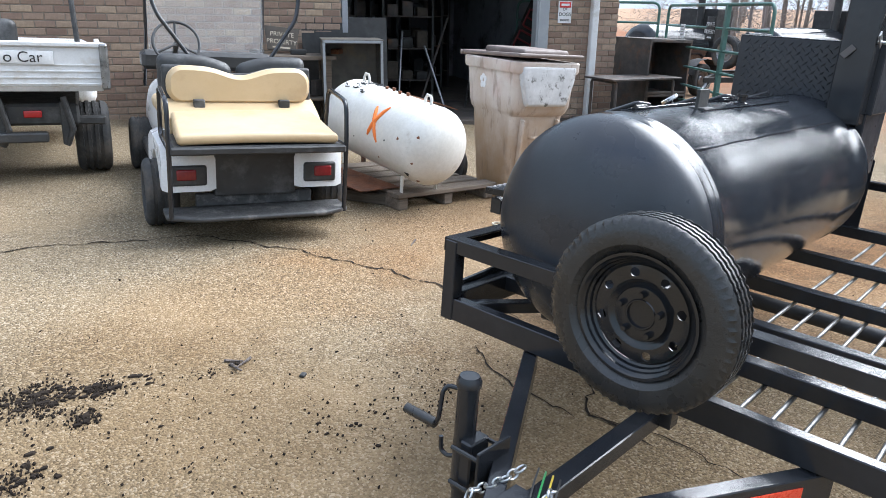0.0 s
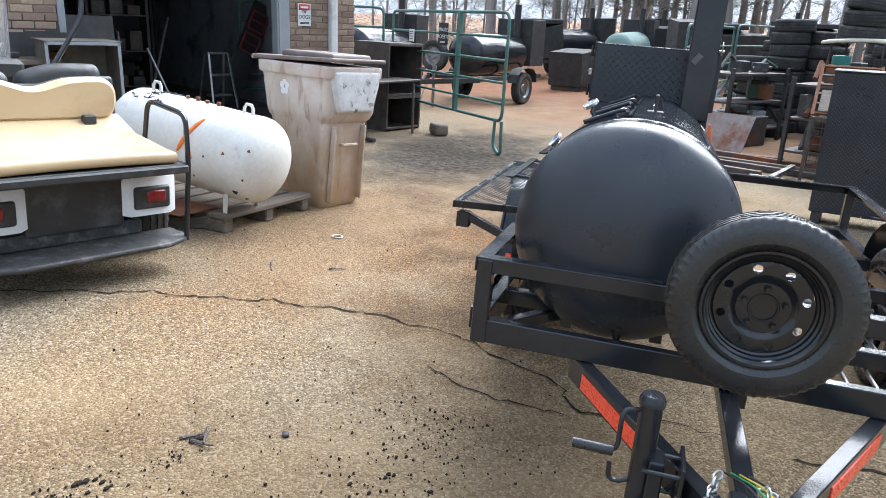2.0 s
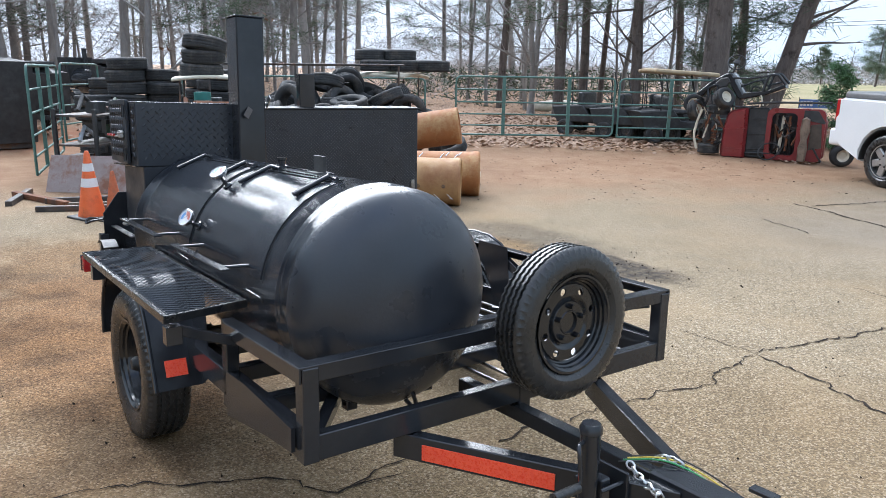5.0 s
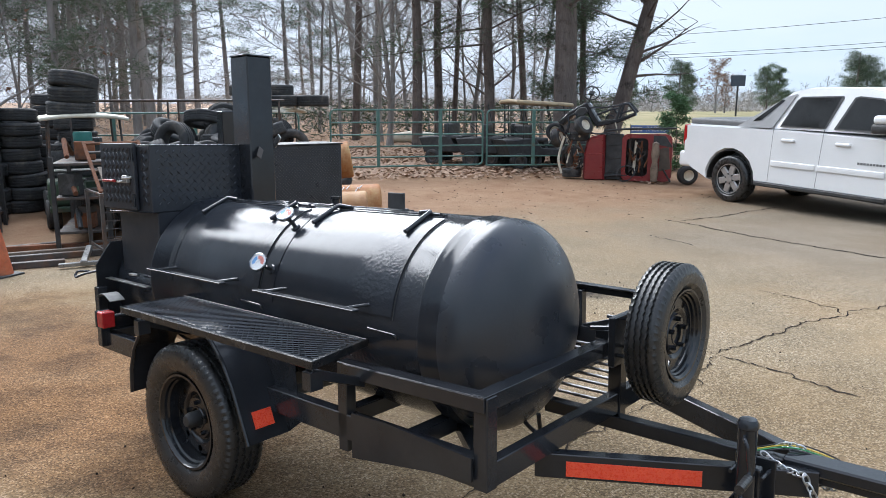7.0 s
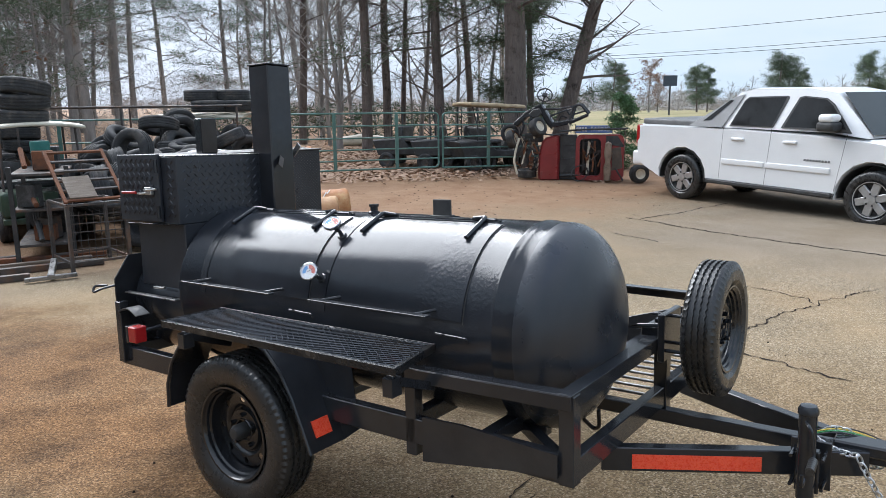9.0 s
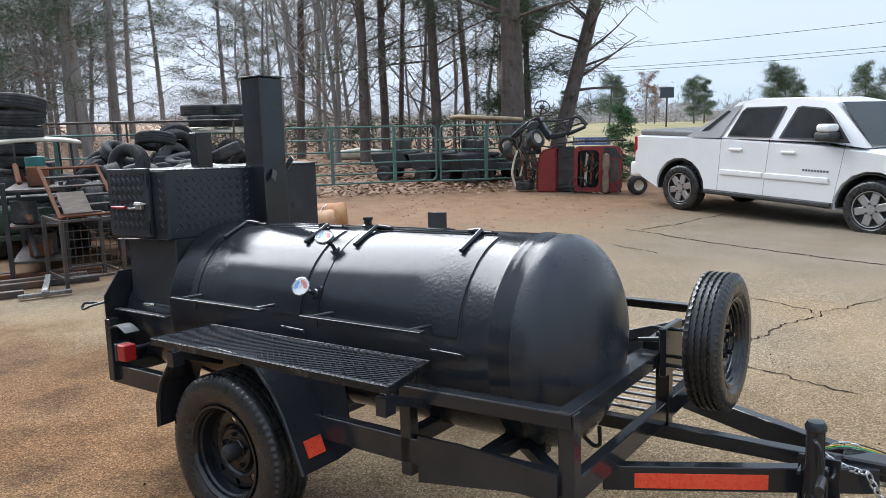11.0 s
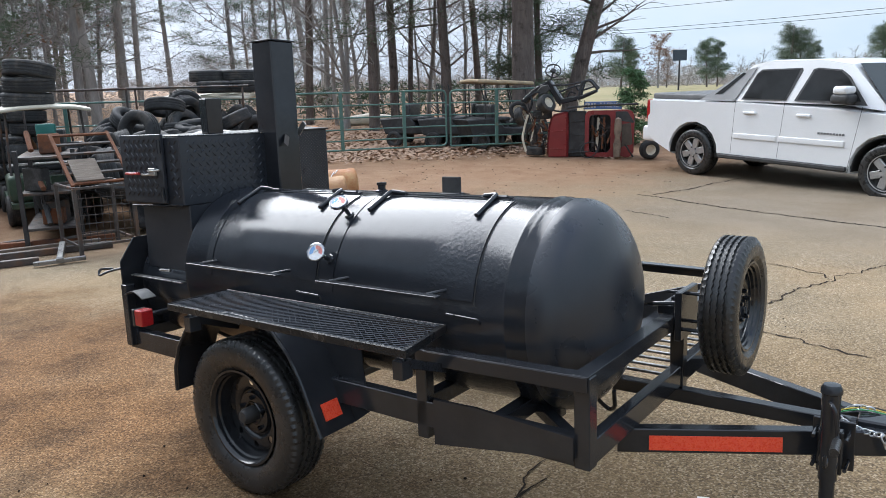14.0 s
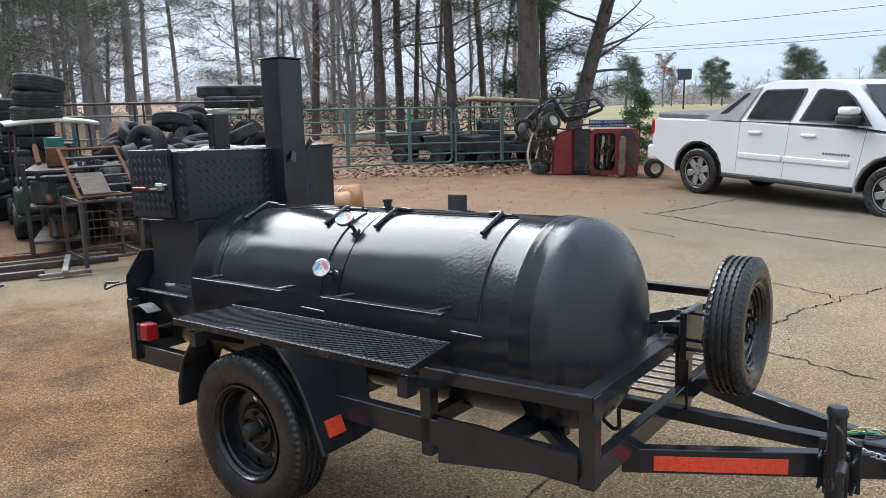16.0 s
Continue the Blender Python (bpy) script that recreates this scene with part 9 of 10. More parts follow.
    # pale fibreglass shell in the leaves
    q = thing("cart_shell", "pale green fibreglass cart shell lying in the leaves", "cart shell", upright(-18.5, 19.0, 40))
    b = bm_new()
    rbox(b, (-1.0, -0.5, 0.0), (1.0, 0.5, 0.45), 0.2, 4, shape=lambda p: Vector((p.x, p.y, p.z * (1 - 0.3 * abs(p.x)))))
    part("shell", b, CREAM, q)
    # banner
    q = thing("banner", "blue and white roadside banner on posts", "banner", upright(-11.8, 25.8, 22) @ Matrix.Diagonal((0.47, 1, 0.62, 1)))
    b = bm_new()
    cbox(b, (-1.6, -0.02, 0.55), (1.6, 0.0, 1.05), 0.004)
    part("cloth", b, BLUE_TAPE, q)
    lettering("RACING", 0.44, SIGN_WHITE, q, Matrix.Translation((0.55, -0.03, 0.80)) @ pose(0, 0, 0, 90, 0, 0))
    b = bm_new()
    for k in range(4):
        cbox(b, (-1.5 + 0.24 * k, -0.032, 0.66), (-1.33 + 0.24 * k, -0.021, 0.94), 0.002)
    part("bars", b, SIGN_WHITE, q)
    for x in (-1.6, 1.6):
        b = bm_new()
        pipe(b, [(x, 0, 0), (x, 0, 1.15)], 0.03, 8)
        part("post", b, DULL_BLACK, q)


build_truck()
build_wrecks()

# ---- woods, field, distance ----
BARK_PINE = surf("pine_bark", (0.10, 0.080, 0.070), (0.17, 0.140, 0.122), 5, rough=0.95, stretch=(1, 1, 0.25), grain=22, bump=0.9, depth=0.03, stain=(0.035, 0.027, 0.023), stain_scale=4)
# grey bark, made paler so the haze over the woods is in its colour
BARK_GREY = surf("grey_bark", (0.20, 0.186, 0.174), (0.32, 0.30, 0.28), 4, rough=0.95, stretch=(1, 1, 0.3), grain=25, bump=0.7, depth=0.02, vary=0.3)
NEEDLES = surf("pine_needles", (0.05, 0.08, 0.04), (0.085, 0.115, 0.06), 1.2, rough=0.6, bump=0, vary=0.25)
NEEDLES_BRIGHT = surf("young_needles", (0.06, 0.13, 0.045), (0.09, 0.17, 0.06), 1.5, rough=0.6, bump=0)
BROWN_LEAVES = surf("brown_leaves", (0.16, 0.085, 0.05), (0.23, 0.13, 0.08), 1.5, rough=0.8, bump=0)
# twig colour lifted as well to hold the same haze
TWIGS = surf("far_twigs", (0.26, 0.235, 0.215), (0.36, 0.33, 0.31), 0.8, rough=0.95, bump=0)
LITTER = surf("leaf_litter", (0.25, 0.15, 0.095), (0.48, 0.34, 0.235), 18, rough=0.85, bump=0)
GRASS_DRY = surf("dry_grass", (0.16, 0.17, 0.06), (0.27, 0.24, 0.11), 2, rough=0.9, bump=0)


def stem(b, rnd, p0, d, length, r0, r1, n, wander, seg):
    pts, tp = [Vector(p0)], [1.0]
    d = Vector(d).normalized()
    for k in range(n):
        d = (d + Vector((rnd.uniform(-1, 1), rnd.uniform(-1, 1), rnd.uniform(-0.6, 0.6))) * wander).normalized()
        pts.append(pts[-1] + d * length / n)
        tp.append(1 + (r1 / r0 - 1) * (k + 1) / n)
    pipe(b, pts, r0, seg, taper=tp)
    return pts


def tufts(points, rnd, size, blades, width, droop=0.0):
    """Loose needle or leaf tufts as thin triangles."""
    vs, fs = [], []
    for p in points:
        for k in range(blades):
            d = Vector((rnd.gauss(0, 1), rnd.gauss(0, 1), rnd.gauss(0, 0.7) - droop)).normalized()
            s = d.orthogonal().normalized()
            s = (s * math.cos(k * 2.4) + d.cross(s) * math.sin(k * 2.4)) * width
            o = Vector(p) + Vector((rnd.gauss(0, 1), rnd.gauss(0, 1), rnd.gauss(0, 0.7))) * size * 0.45
            i = len(vs)
            tip = o + d * size * rnd.uniform(0.6, 1.2)
            vs += [o - s, o + s, tip]
            fs.append((i, i + 1, i + 2))
    me = bpy.data.meshes.new("crown")
    me.from_pydata([tuple(v) for v in vs], [], fs)
    return me


def pine(name, label, m, height, r, seed, limbs=26, low=0.2, lean=(0, 0), crown_mt=None, tuft=0.42, blades=12, dead=0, wide=1.0, bark=None):
    rnd = random.Random(seed)
    t = thing(name, label, "tree", m)
    b = bm_new()
    trunk = stem(b, rnd, (0, 0, -0.2), (lean[0], lean[1], 1), height, r, r * 0.25, 14, 0.035, 12)
    tips = []
    for k in range(limbs):
        f = low + (0.97 - low) * (k + rnd.random()) / limbs
        i = min(len(trunk) - 2, int(f * (len(trunk) - 1)))
        p = trunk[i].lerp(trunk[i + 1], f * (len(trunk) - 1) - i)
        a = rnd.uniform(0, 2 * math.pi)
        ln = wide * height * (0.20 * (1 - f) + 0.07) * rnd.uniform(0.7, 1.25) * (0.6 if k < dead else 1.0)
        up = rnd.uniform(0.2, 0.8) if k < dead else rnd.uniform(-0.25, 0.35)
        pts = stem(b, rnd, p, (math.cos(a), math.sin(a), up), ln, r * 0.22 * (1.15 - f), 0.008, 6, 0.16, 5)
        if k < dead:
            for q in pts[2:]:
                stem(b, rnd, q, (rnd.uniform(-1, 1), rnd.uniform(-1, 1), rnd.uniform(-0.4, 0.4)), ln * 0.4, 0.011, 0.004, 4, 0.25, 3)
            continue
        for q in pts[2:]:
            tips.append(q)
            for _ in range(2):
                e = stem(b, rnd, q, (rnd.uniform(-1, 1), rnd.uniform(-1, 1), rnd.uniform(-0.3, 0.5)), ln * 0.28, 0.012, 0.004, 3, 0.2, 3)
                tips += e[1:]
    part("trunk", b, bark or BARK_PINE, t, "", 60)
    me = tufts(tips, rnd, tuft, blades, 0.012, 0.1)
    me.materials.append(crown_mt or NEEDLES)
    c = new("crown", me)
    c.parent = t
    return t


def bare_tree(name, label, m, height, r, seed, limbs=11, fork=0.35, lean=(0, 0), leaves=0):
    rnd = random.Random(seed)
    t = thing(name, label, "tree", m)
    b = bm_new()
    trunk = stem(b, rnd, (0, 0, -0.2), (lean[0], lean[1], 1), height, r, r * 0.15, 12, 0.06, 9)
    tips = []
    for k in range(limbs):
        f = fork + (0.95 - fork) * (k + rnd.random()) / limbs
        i = min(len(trunk) - 2, int(f * (len(trunk) - 1)))
        p = trunk[i]
        a = k * 2.4 + rnd.uniform(-0.5, 0.5)
        ln = height * (0.42 * (1 - f) + 0.10) * rnd.uniform(0.7, 1.2)
        limb = stem(b, rnd, p, (math.cos(a), math.sin(a), rnd.uniform(0.5, 1.3)), ln, r * 0.42 * (1.1 - f), 0.012, 7, 0.14, 5)
        for q in limb[2:]:
            for _ in range(2):
                tw = stem(b, rnd, q, (rnd.uniform(-1, 1), rnd.uniform(-1, 1), rnd.uniform(0.0, 1.1)), ln * 0.36, 0.016, 0.006, 4, 0.2, 4)
                for s in tw[1:]:
                    e = stem(b, rnd, s, (rnd.uniform(-1, 1), rnd.uniform(-1, 1), rnd.uniform(-0.2, 0.9)), ln * 0.18, 0.008, 0.003, 3, 0.25, 3)
                    tips += e[2:]
    part("trunk", b, BARK_GREY, t, "", 60)
    if leaves:
        me = tufts(rnd.sample(tips, min(len(tips), leaves)), rnd, 0.22, 4, 0.05)
        me.materials.append(BROWN_LEAVES)
        c = new("crown", me)
        c.parent = t
    return t


def from_eye(deg, dist):
    """A spot on the ground at a bearing and distance from where the walk ends."""
    return 0.8 + dist * math.cos(radians(deg)), -2.54 + dist * math.sin(radians(deg))


def build_woods():
    x, y = from_eye(119.9, 21.5)
    pine("pine_tree", "large pine with a thick brown trunk behind the wrecked carts", upright(x, y, 0), 17, 0.37, 21, limbs=30, low=0.24, blades=14)
    x, y = from_eye(117.0, 24)
    pine("pine_tree", "leaning pine with broken dead limbs", upright(x, y, 0), 15, 0.27, 5, limbs=36, low=0.17, lean=(0.20, 0.10), dead=9, blades=18, tuft=0.5, wide=1.3)
    x, y = from_eye(118.6, 25.5)
    pine("pine_tree", "slim pine with low green branches", upright(x, y, 0), 11, 0.14, 31, limbs=34, low=0.10, wide=0.8, blades=16)
    x, y = from_eye(111.6, 19.6)
    pine("young_pine", "thin young pine beside the white truck", upright(x, y, 0), 2.2, 0.022, 8, limbs=24, low=0.08, crown_mt=NEEDLES_BRIGHT, tuft=0.15, blades=5, wide=1.2)
    for deg, dist, r, seed, lean in ((131.6, 25, 0.19, 41, (-0.03, 0.03)), (129.9, 27, 0.17, 42, (0, 0)), (128.8, 28, 0.11, 43, (0, 0)), (125.9, 25, 0.19, 44, (0.02, 0)), (123.4, 31, 0.16, 45, (0, 0)), (136.5, 30, 0.17, 46, (0, 0.02))):
        x, y = from_eye(deg, dist)
        pine("pine_tree", "tall straight pine with sparse low branches", upright(x, y, 40 * seed), 16, r, seed, limbs=32, low=0.10 if seed == 44 else 0.26, lean=lean, blades=12, dead=4 if seed == 44 else 9)
    for deg, dist, r, seed, lean in ((133.9, 26, 0.11, 51, (-0.14, -0.12)), (133.6, 26.2, 0.10, 52, (0.10, 0.12)), (127.4, 29, 0.10, 53, (0.05, 0)), (122.0, 28, 0.08, 54, (0, 0)), (135.0, 33, 0.12, 55, (0, 0)), (124.6, 36, 0.10, 56, (0, 0)), (132.6, 38, 0.12, 57, (0, 0)),
                                   (134.4, 29, 0.09, 58, (-0.2, 0.05)), (130.8, 34, 0.07, 59, (0.1, 0)), (128.1, 33, 0.06, 60, (-0.1, 0.1)), (126.6, 37, 0.08, 66, (0, 0)), (123.0, 35, 0.07, 67, (0.1, -0.1)), (137.6, 31, 0.08, 68, (0, 0.1)), (139.4, 35, 0.09, 69, (0, 0)), (121.0, 39, 0.08, 70, (0, 0))):
        x, y = from_eye(deg, dist)
        bare_tree("bare_tree", "bare grey winter tree at the edge of the woods", upright(x, y, 33 * seed), 11, r, seed, lean=lean, fork=0.16)
    # the thick of the woods: a few kinds, copied
    kinds = [pine("pine_tree", "tall dark pine in the woods", upright(-34, 8, 0), 17, 0.20, 61, limbs=26, low=0.16, blades=9, tuft=0.4, dead=3, bark=BARK_GREY),
             pine("pine_tree", "tall dark pine in the woods", upright(-37, 14, 0), 15, 0.15, 62, limbs=26, low=0.12, blades=9, tuft=0.4, dead=2, bark=BARK_GREY),
             bare_tree("bare_tree", "bare grey tree in the woods", upright(-31, 2, 0), 14, 0.19, 63, fork=0.22, limbs=9),
             bare_tree("bare_tree", "bare grey tree in the woods", upright(-33, -5, 0), 12, 0.13, 64, fork=0.15, limbs=9, leaves=60),
             bare_tree("bare_tree", "slim bare tree in the woods", upright(-29, 12, 0), 10, 0.08, 65, fork=0.2, limbs=7)]
    rnd = random.Random(77)
    spots = []
    tries = 0
    while len(spots) < 112 and tries < 8000:
        tries += 1
        if rnd.random() < 0.55:
            deg, dist = rnd.uniform(134, 178), rnd.uniform(27, 62)
        else:
            deg, dist = rnd.uniform(168, 200), rnd.uniform(29, 60)
        x, y = from_eye(deg, dist)
        if x > -20 and y < 14 or any(math.hypot(x - p, y - q) < 1.5 for p, q in spots):
            continue
        if deg < 147 and (dist < 40 or rnd.random() < 0.55):
            continue
        spots.append((x, y))
        k = rnd.choice((0, 1, 2, 3, 3, 4, 4, 4)) if deg > 160 else rnd.choice((0, 0, 1, 1, 2, 3, 4, 4))
        s = rnd.uniform(0.8, 1.25)
        copy_thing(kinds[k], upright(x, y, rnd.uniform(0, 360)) @ Matrix.Scale(s, 4))["group"] = "trees of the wood"
    # trees on the open side of the yard, mirrored in glass and gloss
    for deg, dist, k in ((-70, 34, 0), (-58, 38, 2), (-46, 33, 1), (-33, 37, 3), (-21, 35, 0), (-8, 39, 2), (5, 36, 1), (18, 40, 3), (31, 38, 0), (44, 42, 2), (57, 44, 1)):
        x, y = from_eye(deg, dist)
        copy_thing(kinds[k], upright(x, y, 47 * deg) @ Matrix.Scale(0.8, 4))["group"] = "trees across the lot"
    # brush and twigs between the trunks
    pts, base = [], random.Random(9)
    for k in range(10500):
        deg, dist = base.uniform(120, 205), base.uniform(31, 66)
        x, y = from_eye(deg, dist)
        if deg < 133 and dist < 36:
            continue
        pts.append((x, y, rise(x, y) + base.random() ** 1.5 * (3.6 if deg < 147 else 7.0)))
    me = tufts(pts, base, 0.8, 6, 0.010, -0.2)
    me.materials.append(TWIGS)
    tagged(new("undergrowth", me), "grey-brown winter brush between the trunks", "brush", kind="stuff")
    pts = []
    for k in range(900):
        deg, dist = base.uniform(118, 146), base.uniform(30, 52)
        x, y = from_eye(deg, dist)
        pts.append((x, y, rise(x, y) + base.random() * 1.5))
    me = tufts(pts, base, 0.5, 8, 0.03)
    me.materials.append(NEEDLES)
    tagged(new("green_shrubs", me), "low evergreen shrubs in the woods", "shrub", kind="stuff")
    # distant trees across the field
    far = [pine("pine_tree", "distant pine across the field", upright(-60, 110, 0), 12, 0.2, 81, limbs=34, low=0.36, blades=16, tuft=0.6, wide=1.1),
           bare_tree("bare_tree", "distant tree with brown leaves across the field", upright(-52, 118, 0), 11, 0.22, 82, fork=0.25, limbs=13, leaves=900)]
    far.append(pine("pine_tree", "distant spreading pine across the field", upright(-66, 112, 0), 12, 0.24, 83, limbs=34, low=0.34, blades=16, tuft=0.7, wide=1.5))
    far.append(bare_tree("bare_tree", "distant bare grey tree across the field", upright(-46, 121, 0), 11, 0.2, 84, fork=0.2, limbs=15))
    for deg, dist, k, s in ((112.7, 140, 2, 0.95), (112.0, 150, 0, 0.85), (110.0, 138, 1, 1.05), (109.4, 150, 1, 0.85), (106.6, 150, 2, 0.9), (105.9, 155, 0, 0.9), (103.2, 170, 3, 0.85), (101.2, 150, 2, 1.05), (100.5, 158, 2, 1.0), (99.8, 165, 0, 0.85), (98.2, 190, 3, 0.8), (95.6, 140, 2, 0.95), (94.4, 150, 2, 0.9), (114.6, 170, 3, 0.9), (116.0, 160, 0, 0.8), (108.0, 210, 3, 0.9), (104.5, 220, 3, 0.9), (97.0, 215, 3, 1.0), (92.6, 160, 0, 1.0), (90.2, 165, 3, 1.1)):
        x, y = from_eye(deg, dist)
        copy_thing(far[k], pose(x, y, -1.2, 0, 0, rnd.uniform(0, 360)) @ Matrix.Scale(s, 4))["group"] = "trees across the field"
    for o in far:
        for c in o.children:
            bpy.data.objects.remove(c)
        bpy.data.objects.remove(o)
    # far wooded skyline
    pts = []
    for k in range(15000):
        deg, dist = base.uniform(84, 150), base.uniform(230, 340)
        x, y = from_eye(deg, dist)
        top = 7 + 4.5 * noise.noise((deg * 0.35, dist * 0.01, 0))
        pts.append((x, y, -2 + top * base.random()))
    me = tufts(pts, base, 1.5, 8, 0.09, 0.0)
    me.materials.append(TWIGS)
    tagged(new("far_woods", me), "distant grey-brown wooded skyline", "woods", kind="stuff")
    # power lines
    for z0, z1, off in ((7.6, 8.6, 0), (6.1, 6.9, 0.6), (5.9, 6.6, 1.4)):
        b = bm_new()
        a, c = from_eye(121, 70), from_eye(84, 62)
        pts = []
        for k in range(17):
            u = k / 16
            pts.append((a[0] + (c[0] - a[0]) * u, a[1] + (c[1] - a[1]) * u + off, z0 + (z1 - z0) * u - 1.0 * 4 * u * (1 - u) * 0.4))
        pipe(b, pts, 0.018, 5)
        o = part("power_line", b, DULL_BLACK)
        tagged(o, "thin dark overhead power line", "power line", "power lines")
    for deg, dist in ((121, 70.4), (84, 62.5)):
        x, y = from_eye(deg, dist)
        q = thing("utility_pole", "tall wooden utility pole carrying the power lines", "utility pole", pose(x, y, -1.5), "utility poles")
        b = bm_new()
        pipe(b, [(0, 0, 0), (0, 0, 11)], 0.16, 12, taper=[1, 0.65])
        part("pole", b, GREY_WOOD, q)
        for z in (7.6, 8.3, 10.0):
            b = bm_new()
            beam(b, (0, -0.9, z), (0, 1.6, z), 0.10, 0.12)
            part("cross_arm", b, GREY_WOOD, q)
    # signs far off beside the road
    x, y = from_eye(108.55, 105)
    q = thing("roadside_sign", "small dark roadside sign on a pole far off", "sign", pose(x, y, -1.2, 0, 0, 20))
    b = bm_new()
    cbox(b, (-0.9, -0.1, 5.6), (0.9, 0.1, 7.0), 0.02)
    part("board", b, DARK_BLUE, q)
    b = bm_new()
    pipe(b, [(0, 0, 0), (0, 0, 5.6)], 0.12, 8)
    part("pole", b, DULL_BLACK, q)
    # fallen logs
    for x, y, turn, ln in ((-31, -4.5, 80, 5.0), (-30, 9, 110, 4.0), (-27.5, 7.6, 100, 3.0)):
        q = thing("fallen_log", "pale fallen log lying in the leaves", "log", upright(x, y, turn, 0.15))
        b = bm_new()
        stem(b, random.Random(int(ln * 10)), (-ln / 2, 0, 0.1), (1, 0, 0), ln, 0.22, 0.15, 6, 0.03, 10)
        part("log", b, CREAM if ln > 4.5 else BARK_GREY, q)


def build_scatter():
    """Leaves under the trees, stones and charcoal on the asphalt."""
    rnd = random.Random(13)
    vs, fs = [], []
    n = 0
    while n < 17000:
        if n % 3:
            x, y = from_eye(rnd.uniform(112, 137), rnd.uniform(15.5, 27))
        else:
            x, y = from_eye(rnd.uniform(128, 172), rnd.uniform(17, 36))
        deep = -0.74 * x + 0.67 * y
        if deep < 13.6 + 1.3 * rnd.random() and not (-6.5 < x < -3.2 and 12.6 < y < 16):
            n += 1
            continue
        n += 1
        s, a = rnd.uniform(0.035, 0.09), rnd.uniform(0, 6.3)
        z = rise(x, y) + 0.015 + rnd.uniform(0, 0.05)
        u = Vector((math.cos(a), math.sin(a), rnd.uniform(-0.5, 0.5))) * s
        v = Vector((-math.sin(a), math.cos(a), rnd.uniform(-0.5, 0.5))) * s * 0.6
        i = len(vs)
        vs += [Vector((x, y, z)) - u, Vector((x, y, z)) - v, Vector((x, y, z)) + u, Vector((x, y, z + 0.01)) + v]
        fs.append((i, i + 1, i + 2, i + 3))
    me = bpy.data.meshes.new("fallen_leaves")
    me.from_pydata([tuple(v) for v in vs], [], fs)
    me.materials.append(LITTER)
    tagged(new("fallen_leaves", me), "dry brown fallen leaves", "leaves", kind="stuff")
    # dark crumbs of charcoal and grit
    b = bm_new()
    def crumb(x, y, s):
        z = rise(x, y)
        m = Matrix.Translation((x, y, z + 0.25 * s)) @ pose(0, 0, 0, rnd.uniform(0, 90), rnd.uniform(0, 90), rnd.uniform(0, 90)) @ Matrix.Diagonal((s, s * rnd.uniform(0.5, 1), s * rnd.uniform(0.4, 0.8), 1))
        vv = [b.verts.new(m @ Vector(p)) for p in ((0.5, 0, 0), (-0.5, 0, 0), (0, 0.5, 0), (0, -0.5, 0), (0, 0, 0.5), (0, 0, -0.5))]
        for f in ((0, 2, 4), (2, 1, 4), (1, 3, 4), (3, 0, 4), (2, 0, 5), (1, 2, 5), (3, 1, 5), (0, 3, 5)):
            b.faces.new([vv[k] for k in f])
    for cx, cy, sd, n, big in ((1.01, -1.85, 0.075, 420, 0.009), (0.93, -1.92, 0.06, 160, 0.008), (0.77, -1.78, 0.04, 260, 0.009), (0.91, -1.61, 0.03, 120, 0.01), (0.95, -1.68, 0.06, 60, 0.009), (1.23, -1.41, 0.06, 200, 0.01), (0.44, -1.64, 0.03, 40, 0.007), (0.6, -1.5, 0.4, 150, 0.007), (0.3, -1.6, 0.9, 160, 0.006), (0.9, -0.9, 0.35, 90, 0.008), (0.1, -0.95, 0.3, 120, 0.008), (-0.1, -0.9, 0.12, 60, 0.009), (0.18, -0.98, 0.3, 45, 0.009), (-0.12, -0.78, 0.25, 30, 0.008), (-1.5, -1.7, 1.3, 90, 0.01), (-2.9, 3.2, 0.7, 220, 0.014), (-0.8, 1.8, 1.5, 70, 0.01)):
        for _ in range(n):
            crumb(cx + rnd.gauss(0, sd), cy + rnd.gauss(0, sd * 0.8), big * rnd.uniform(0.4, 1.9))
    def flake(x, y, s):
        """A flat ragged flake."""
        z, n, a0 = lie(x, y), rnd.choice((5, 6, 7)), rnd.uniform(0, 6.3)
        rim_ = [(s * rnd.uniform(0.55, 1.0) * math.cos(a0 + 6.283 * k / n), 0.6 * s * rnd.uniform(0.55, 1.0) * math.sin(a0 + 6.283 * k / n)) for k in range(n)]
        lo = [b.verts.new((x + u, y + v, z + 0.0015)) for u, v in rim_]
        hi = [b.verts.new((x + 0.75 * u, y + 0.75 * v, z + 0.0025 + 0.25 * s)) for u, v in rim_]
        b.faces.new(hi)
        for k in range(n):
            b.faces.new((lo[k], lo[(k + 1) % n], hi[(k + 1) % n], hi[k]))
    for cx, cy, sx, sy, n, big in ((1.0, -1.86, 0.10, 0.05, 60, 0.016), (0.80, -1.80, 0.10, 0.035, 34, 0.020), (0.92, -1.62, 0.03, 0.03, 9, 0.018), (1.22, -1.43, 0.07, 0.05, 34, 0.017), (0.31, -1.63, 0.02, 0.02, 7, 0.014), (0.62, -1.74, 0.06, 0.03, 10, 0.012), (0.55, -1.45, 0.35, 0.25, 40, 0.008), (0.15, -0.98, 0.14, 0.08, 24, 0.010), (-0.45, -1.4, 0.35, 0.25, 16, 0.009)):
        for _ in range(n):
            flake(cx + rnd.gauss(0, sx), cy + rnd.gauss(0, sy), big * rnd.uniform(0.35, 1.5))
    for _ in range(520):
        x, y = rnd.uniform(-9.5, -3.0), rnd.uniform(3.5, 12.0)
        if -0.8 * x + 0.42 * y > rnd.uniform(5.5, 9.5):
            flake(x, y, rnd.uniform(0.008, 0.026))
    o = part("charcoal_crumbs", b, CRACK, None, "", 0)
    tagged(o, "dark crumbs of charcoal and grit on the asphalt", "grit", kind="stuff")
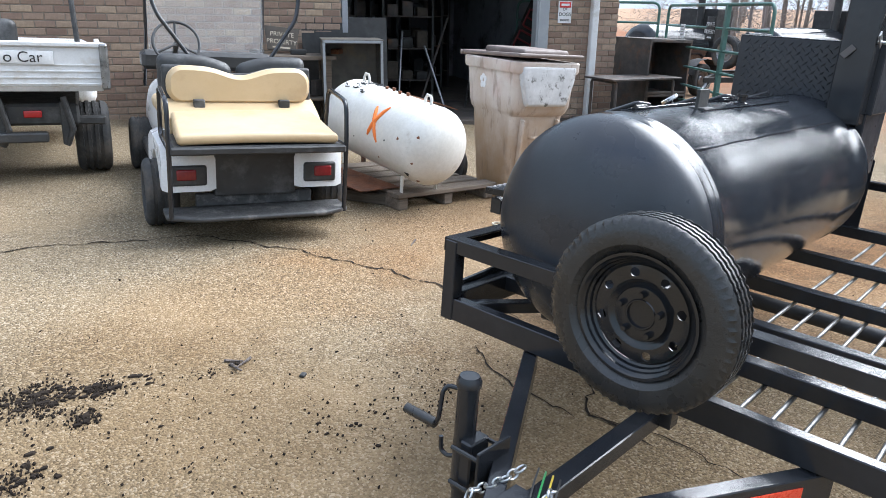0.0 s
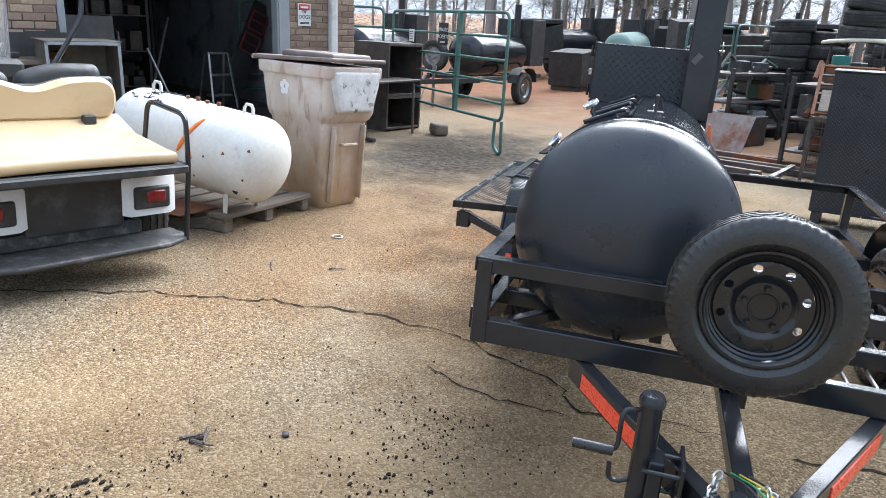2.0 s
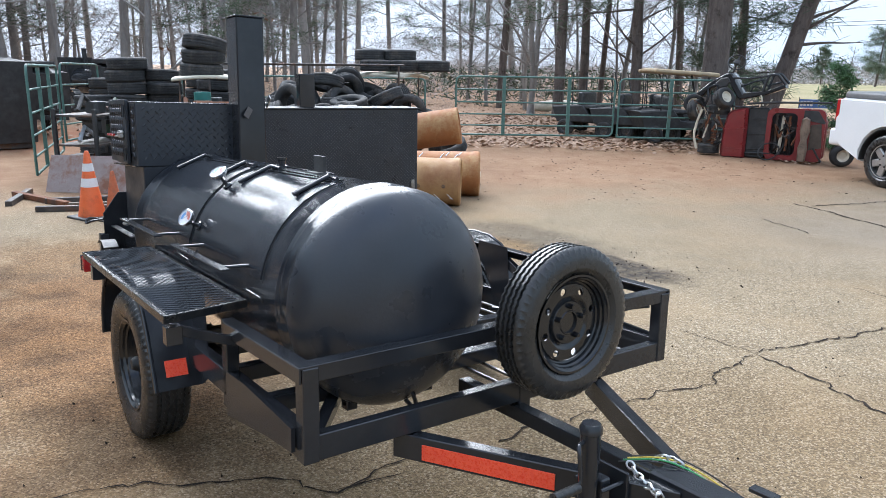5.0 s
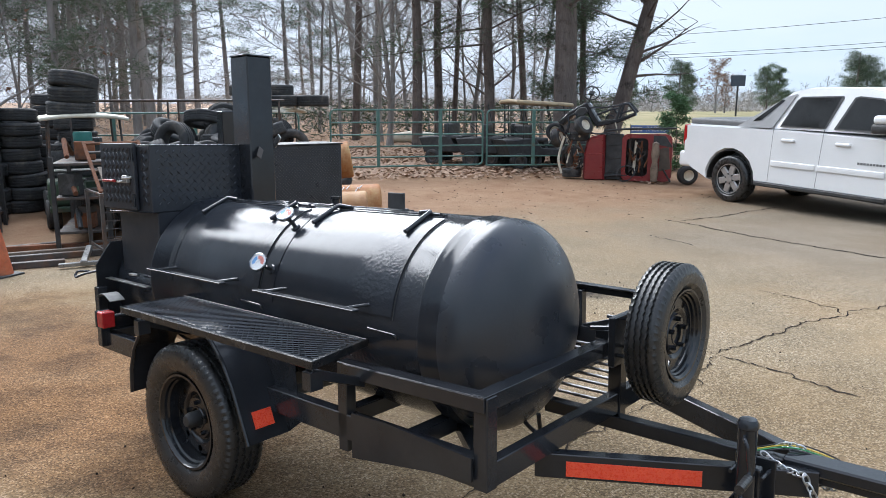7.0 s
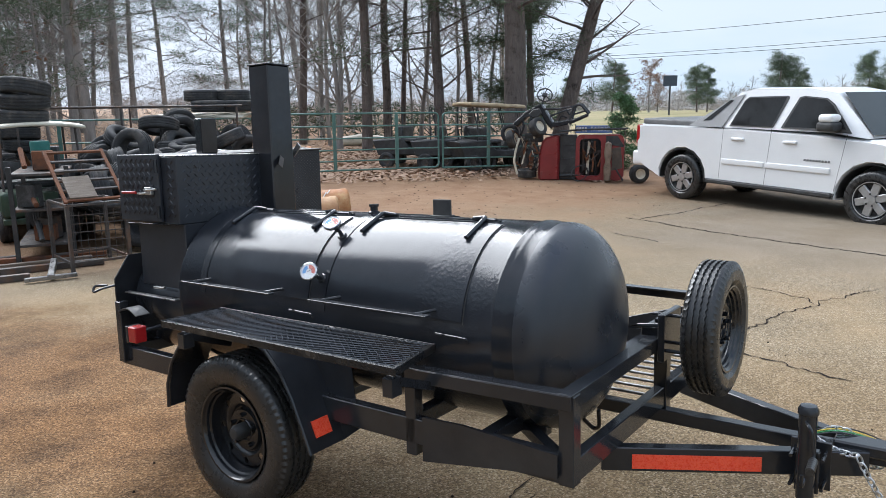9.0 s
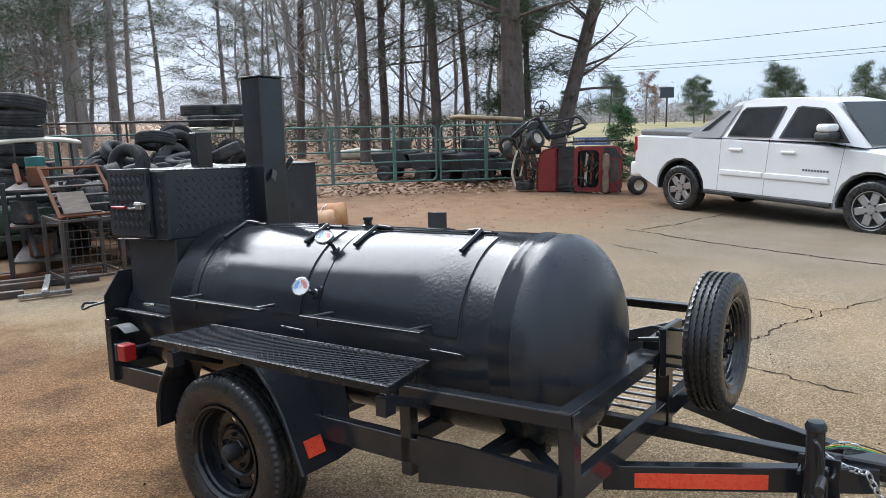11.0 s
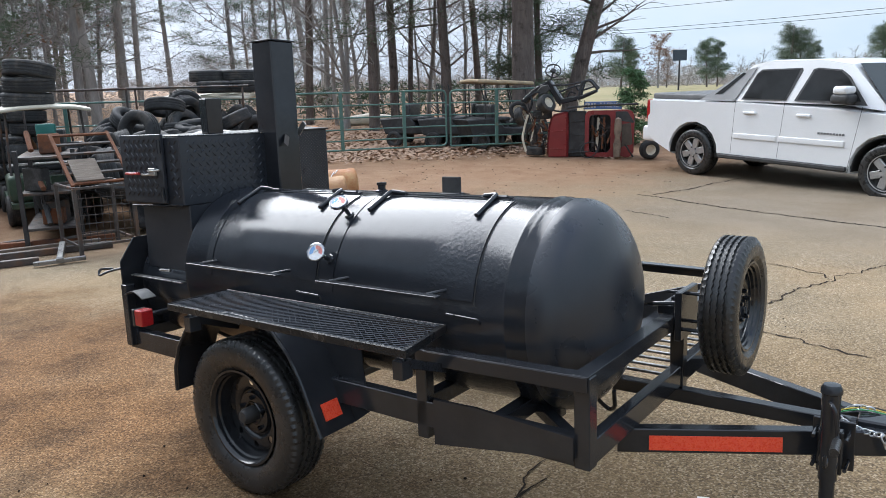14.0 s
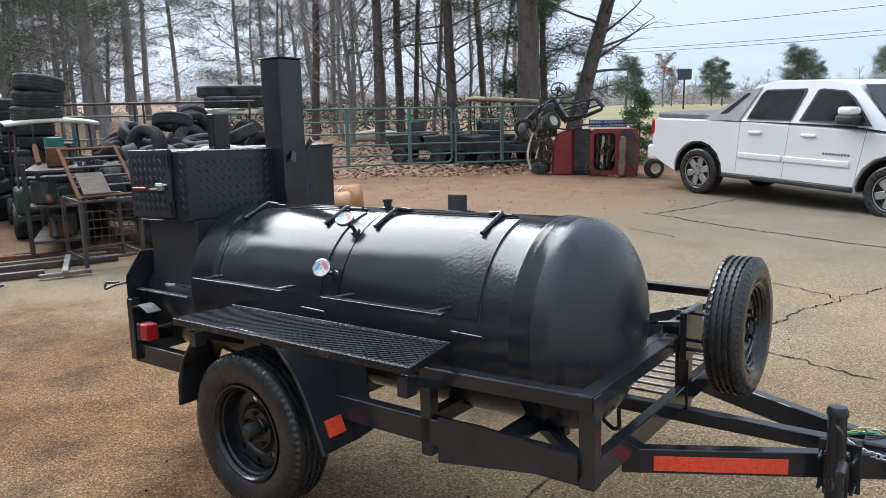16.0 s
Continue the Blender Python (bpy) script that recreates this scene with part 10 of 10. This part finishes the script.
    for x, y, turn, s in ((0.28, -1.62, 20, 1), (0.33, -1.60, 80, 0.8), (0.30, -1.66, 140, 0.7), (-1.45, -2.35, 30, 1.2), (-1.6, -2.0, 110, 0.9)):
        q = thing("twig", "short dark twig on the asphalt", "twig", stand(x, y, turn), "twigs")
        b = bm_new()
        stem(b, random.Random(int(turn)), (-0.05 * s, 0, 0.007), (1, 0.1, 0.02), 0.11 * s, 0.007, 0.003, 4, 0.12, 6)
        part("twig_stem", b, BARK_PINE, q)
    for x, y, s in ((0.16, -1.38, 0.016), (-6.5, -1.7, 0.05)):
        q = thing("stone", "single dark stone on the asphalt", "stone", stand(x, y, 30))
        b = bm_new()
        rbox(b, (-s, -s * 0.7, 0), (s, s * 0.7, s * 0.8), s * 0.35, 2)
        part("stone_body", b, DULL_BLACK, q)
    q = thing("washer", "pale ring lying on the asphalt", "ring", stand(-2.26, -2.3, 0))
    b = bm_new()
    pipe(b, [(0.035 * math.cos(a * 0.449), 0.035 * math.sin(a * 0.449), 0.007) for a in range(14)], 0.006, 6, closed=True)
    part("ring_body", b, CREAM, q)
    q = thing("paper_scrap", "small white paper scrap on the asphalt", "paper", stand(0.12, -0.02, 25))
    b = bm_new()
    cbox(b, (-0.022, -0.015, 0.002), (0.022, 0.015, 0.005), 0.001)
    part("paper", b, SIGN_WHITE, q)


build_woods()
build_scatter()

# cracks in the paving
crack([(0.53, -3.63), (0.22, -3.58), (-0.09, -3.44), (-0.19, -3.35), (-0.40, -3.31), (-0.53, -3.16), (-0.66, -2.89), (-0.85, -2.68), (-0.84, -2.45), (-0.92, -2.17), (-0.98, -2.04), (-0.92, -1.88), (-1.03, -1.66), (-1.04, -1.47), (-1.01, -1.36), (-0.98, -1.14)], 0.009, 0)
crack([(-0.59, -1.11), (-0.49, -0.93), (-0.44, -0.74), (-0.40, -0.57), (-0.40, -0.46)], 0.005, 2)
crack([(-0.98, -1.14), (-0.82, -0.80), (-0.75, -0.61), (-0.60, -0.54), (-0.48, -0.42), (-0.49, -0.17)], 0.007, 3)
crack([(-0.44, 0.33), (-0.44, 0.74), (-0.41, 1.14), (-0.40, 1.49), (-0.32, 1.67), (-0.44, 2.33)], 0.008, 7)
crack([(-0.46, 2.37), (-0.73, 2.40), (-0.97, 2.40)], 0.005, 8)
crack([(-0.47, 2.39), (-0.38, 2.78), (-0.32, 3.05), (-0.25, 3.37), (-0.24, 3.61), (-0.05, 4.06), (0.0, 4.36), (0.14, 4.61), (0.30, 5.06)], 0.010, 9)
crack([(-0.45, 2.37), (-0.26, 2.33), (-0.09, 2.28), (0.10, 2.19), (0.26, 2.14), (0.45, 2.07)], 0.012, 10)
crack([(-0.88, 4.58), (-0.58, 4.55), (-0.38, 4.36), (-0.15, 4.27), (-0.06, 4.10)], 0.009, 13)
crack([(-3.54, 8.60), (-3.05, 8.42), (-2.65, 8.20), (-1.95, 7.86), (-1.30, 7.60), (-0.80, 7.40), (-0.05, 7.14), (0.8, 6.85)], 0.024, 15)
crack([(-3.28, 8.58), (-2.96, 9.60), (-2.83, 10.40), (-2.60, 11.20)], 0.022, 16)
crack([(-3.10, 7.02), (-2.65, 6.80), (-2.30, 6.61)], 0.014, 17)
crack([(-0.48, -0.43), (-0.51, -0.23), (-0.48, 0.02), (-0.50, 0.15)], 0.005, 19)

# ---- pieces of the walls ----
lay_bricks(WALLS)
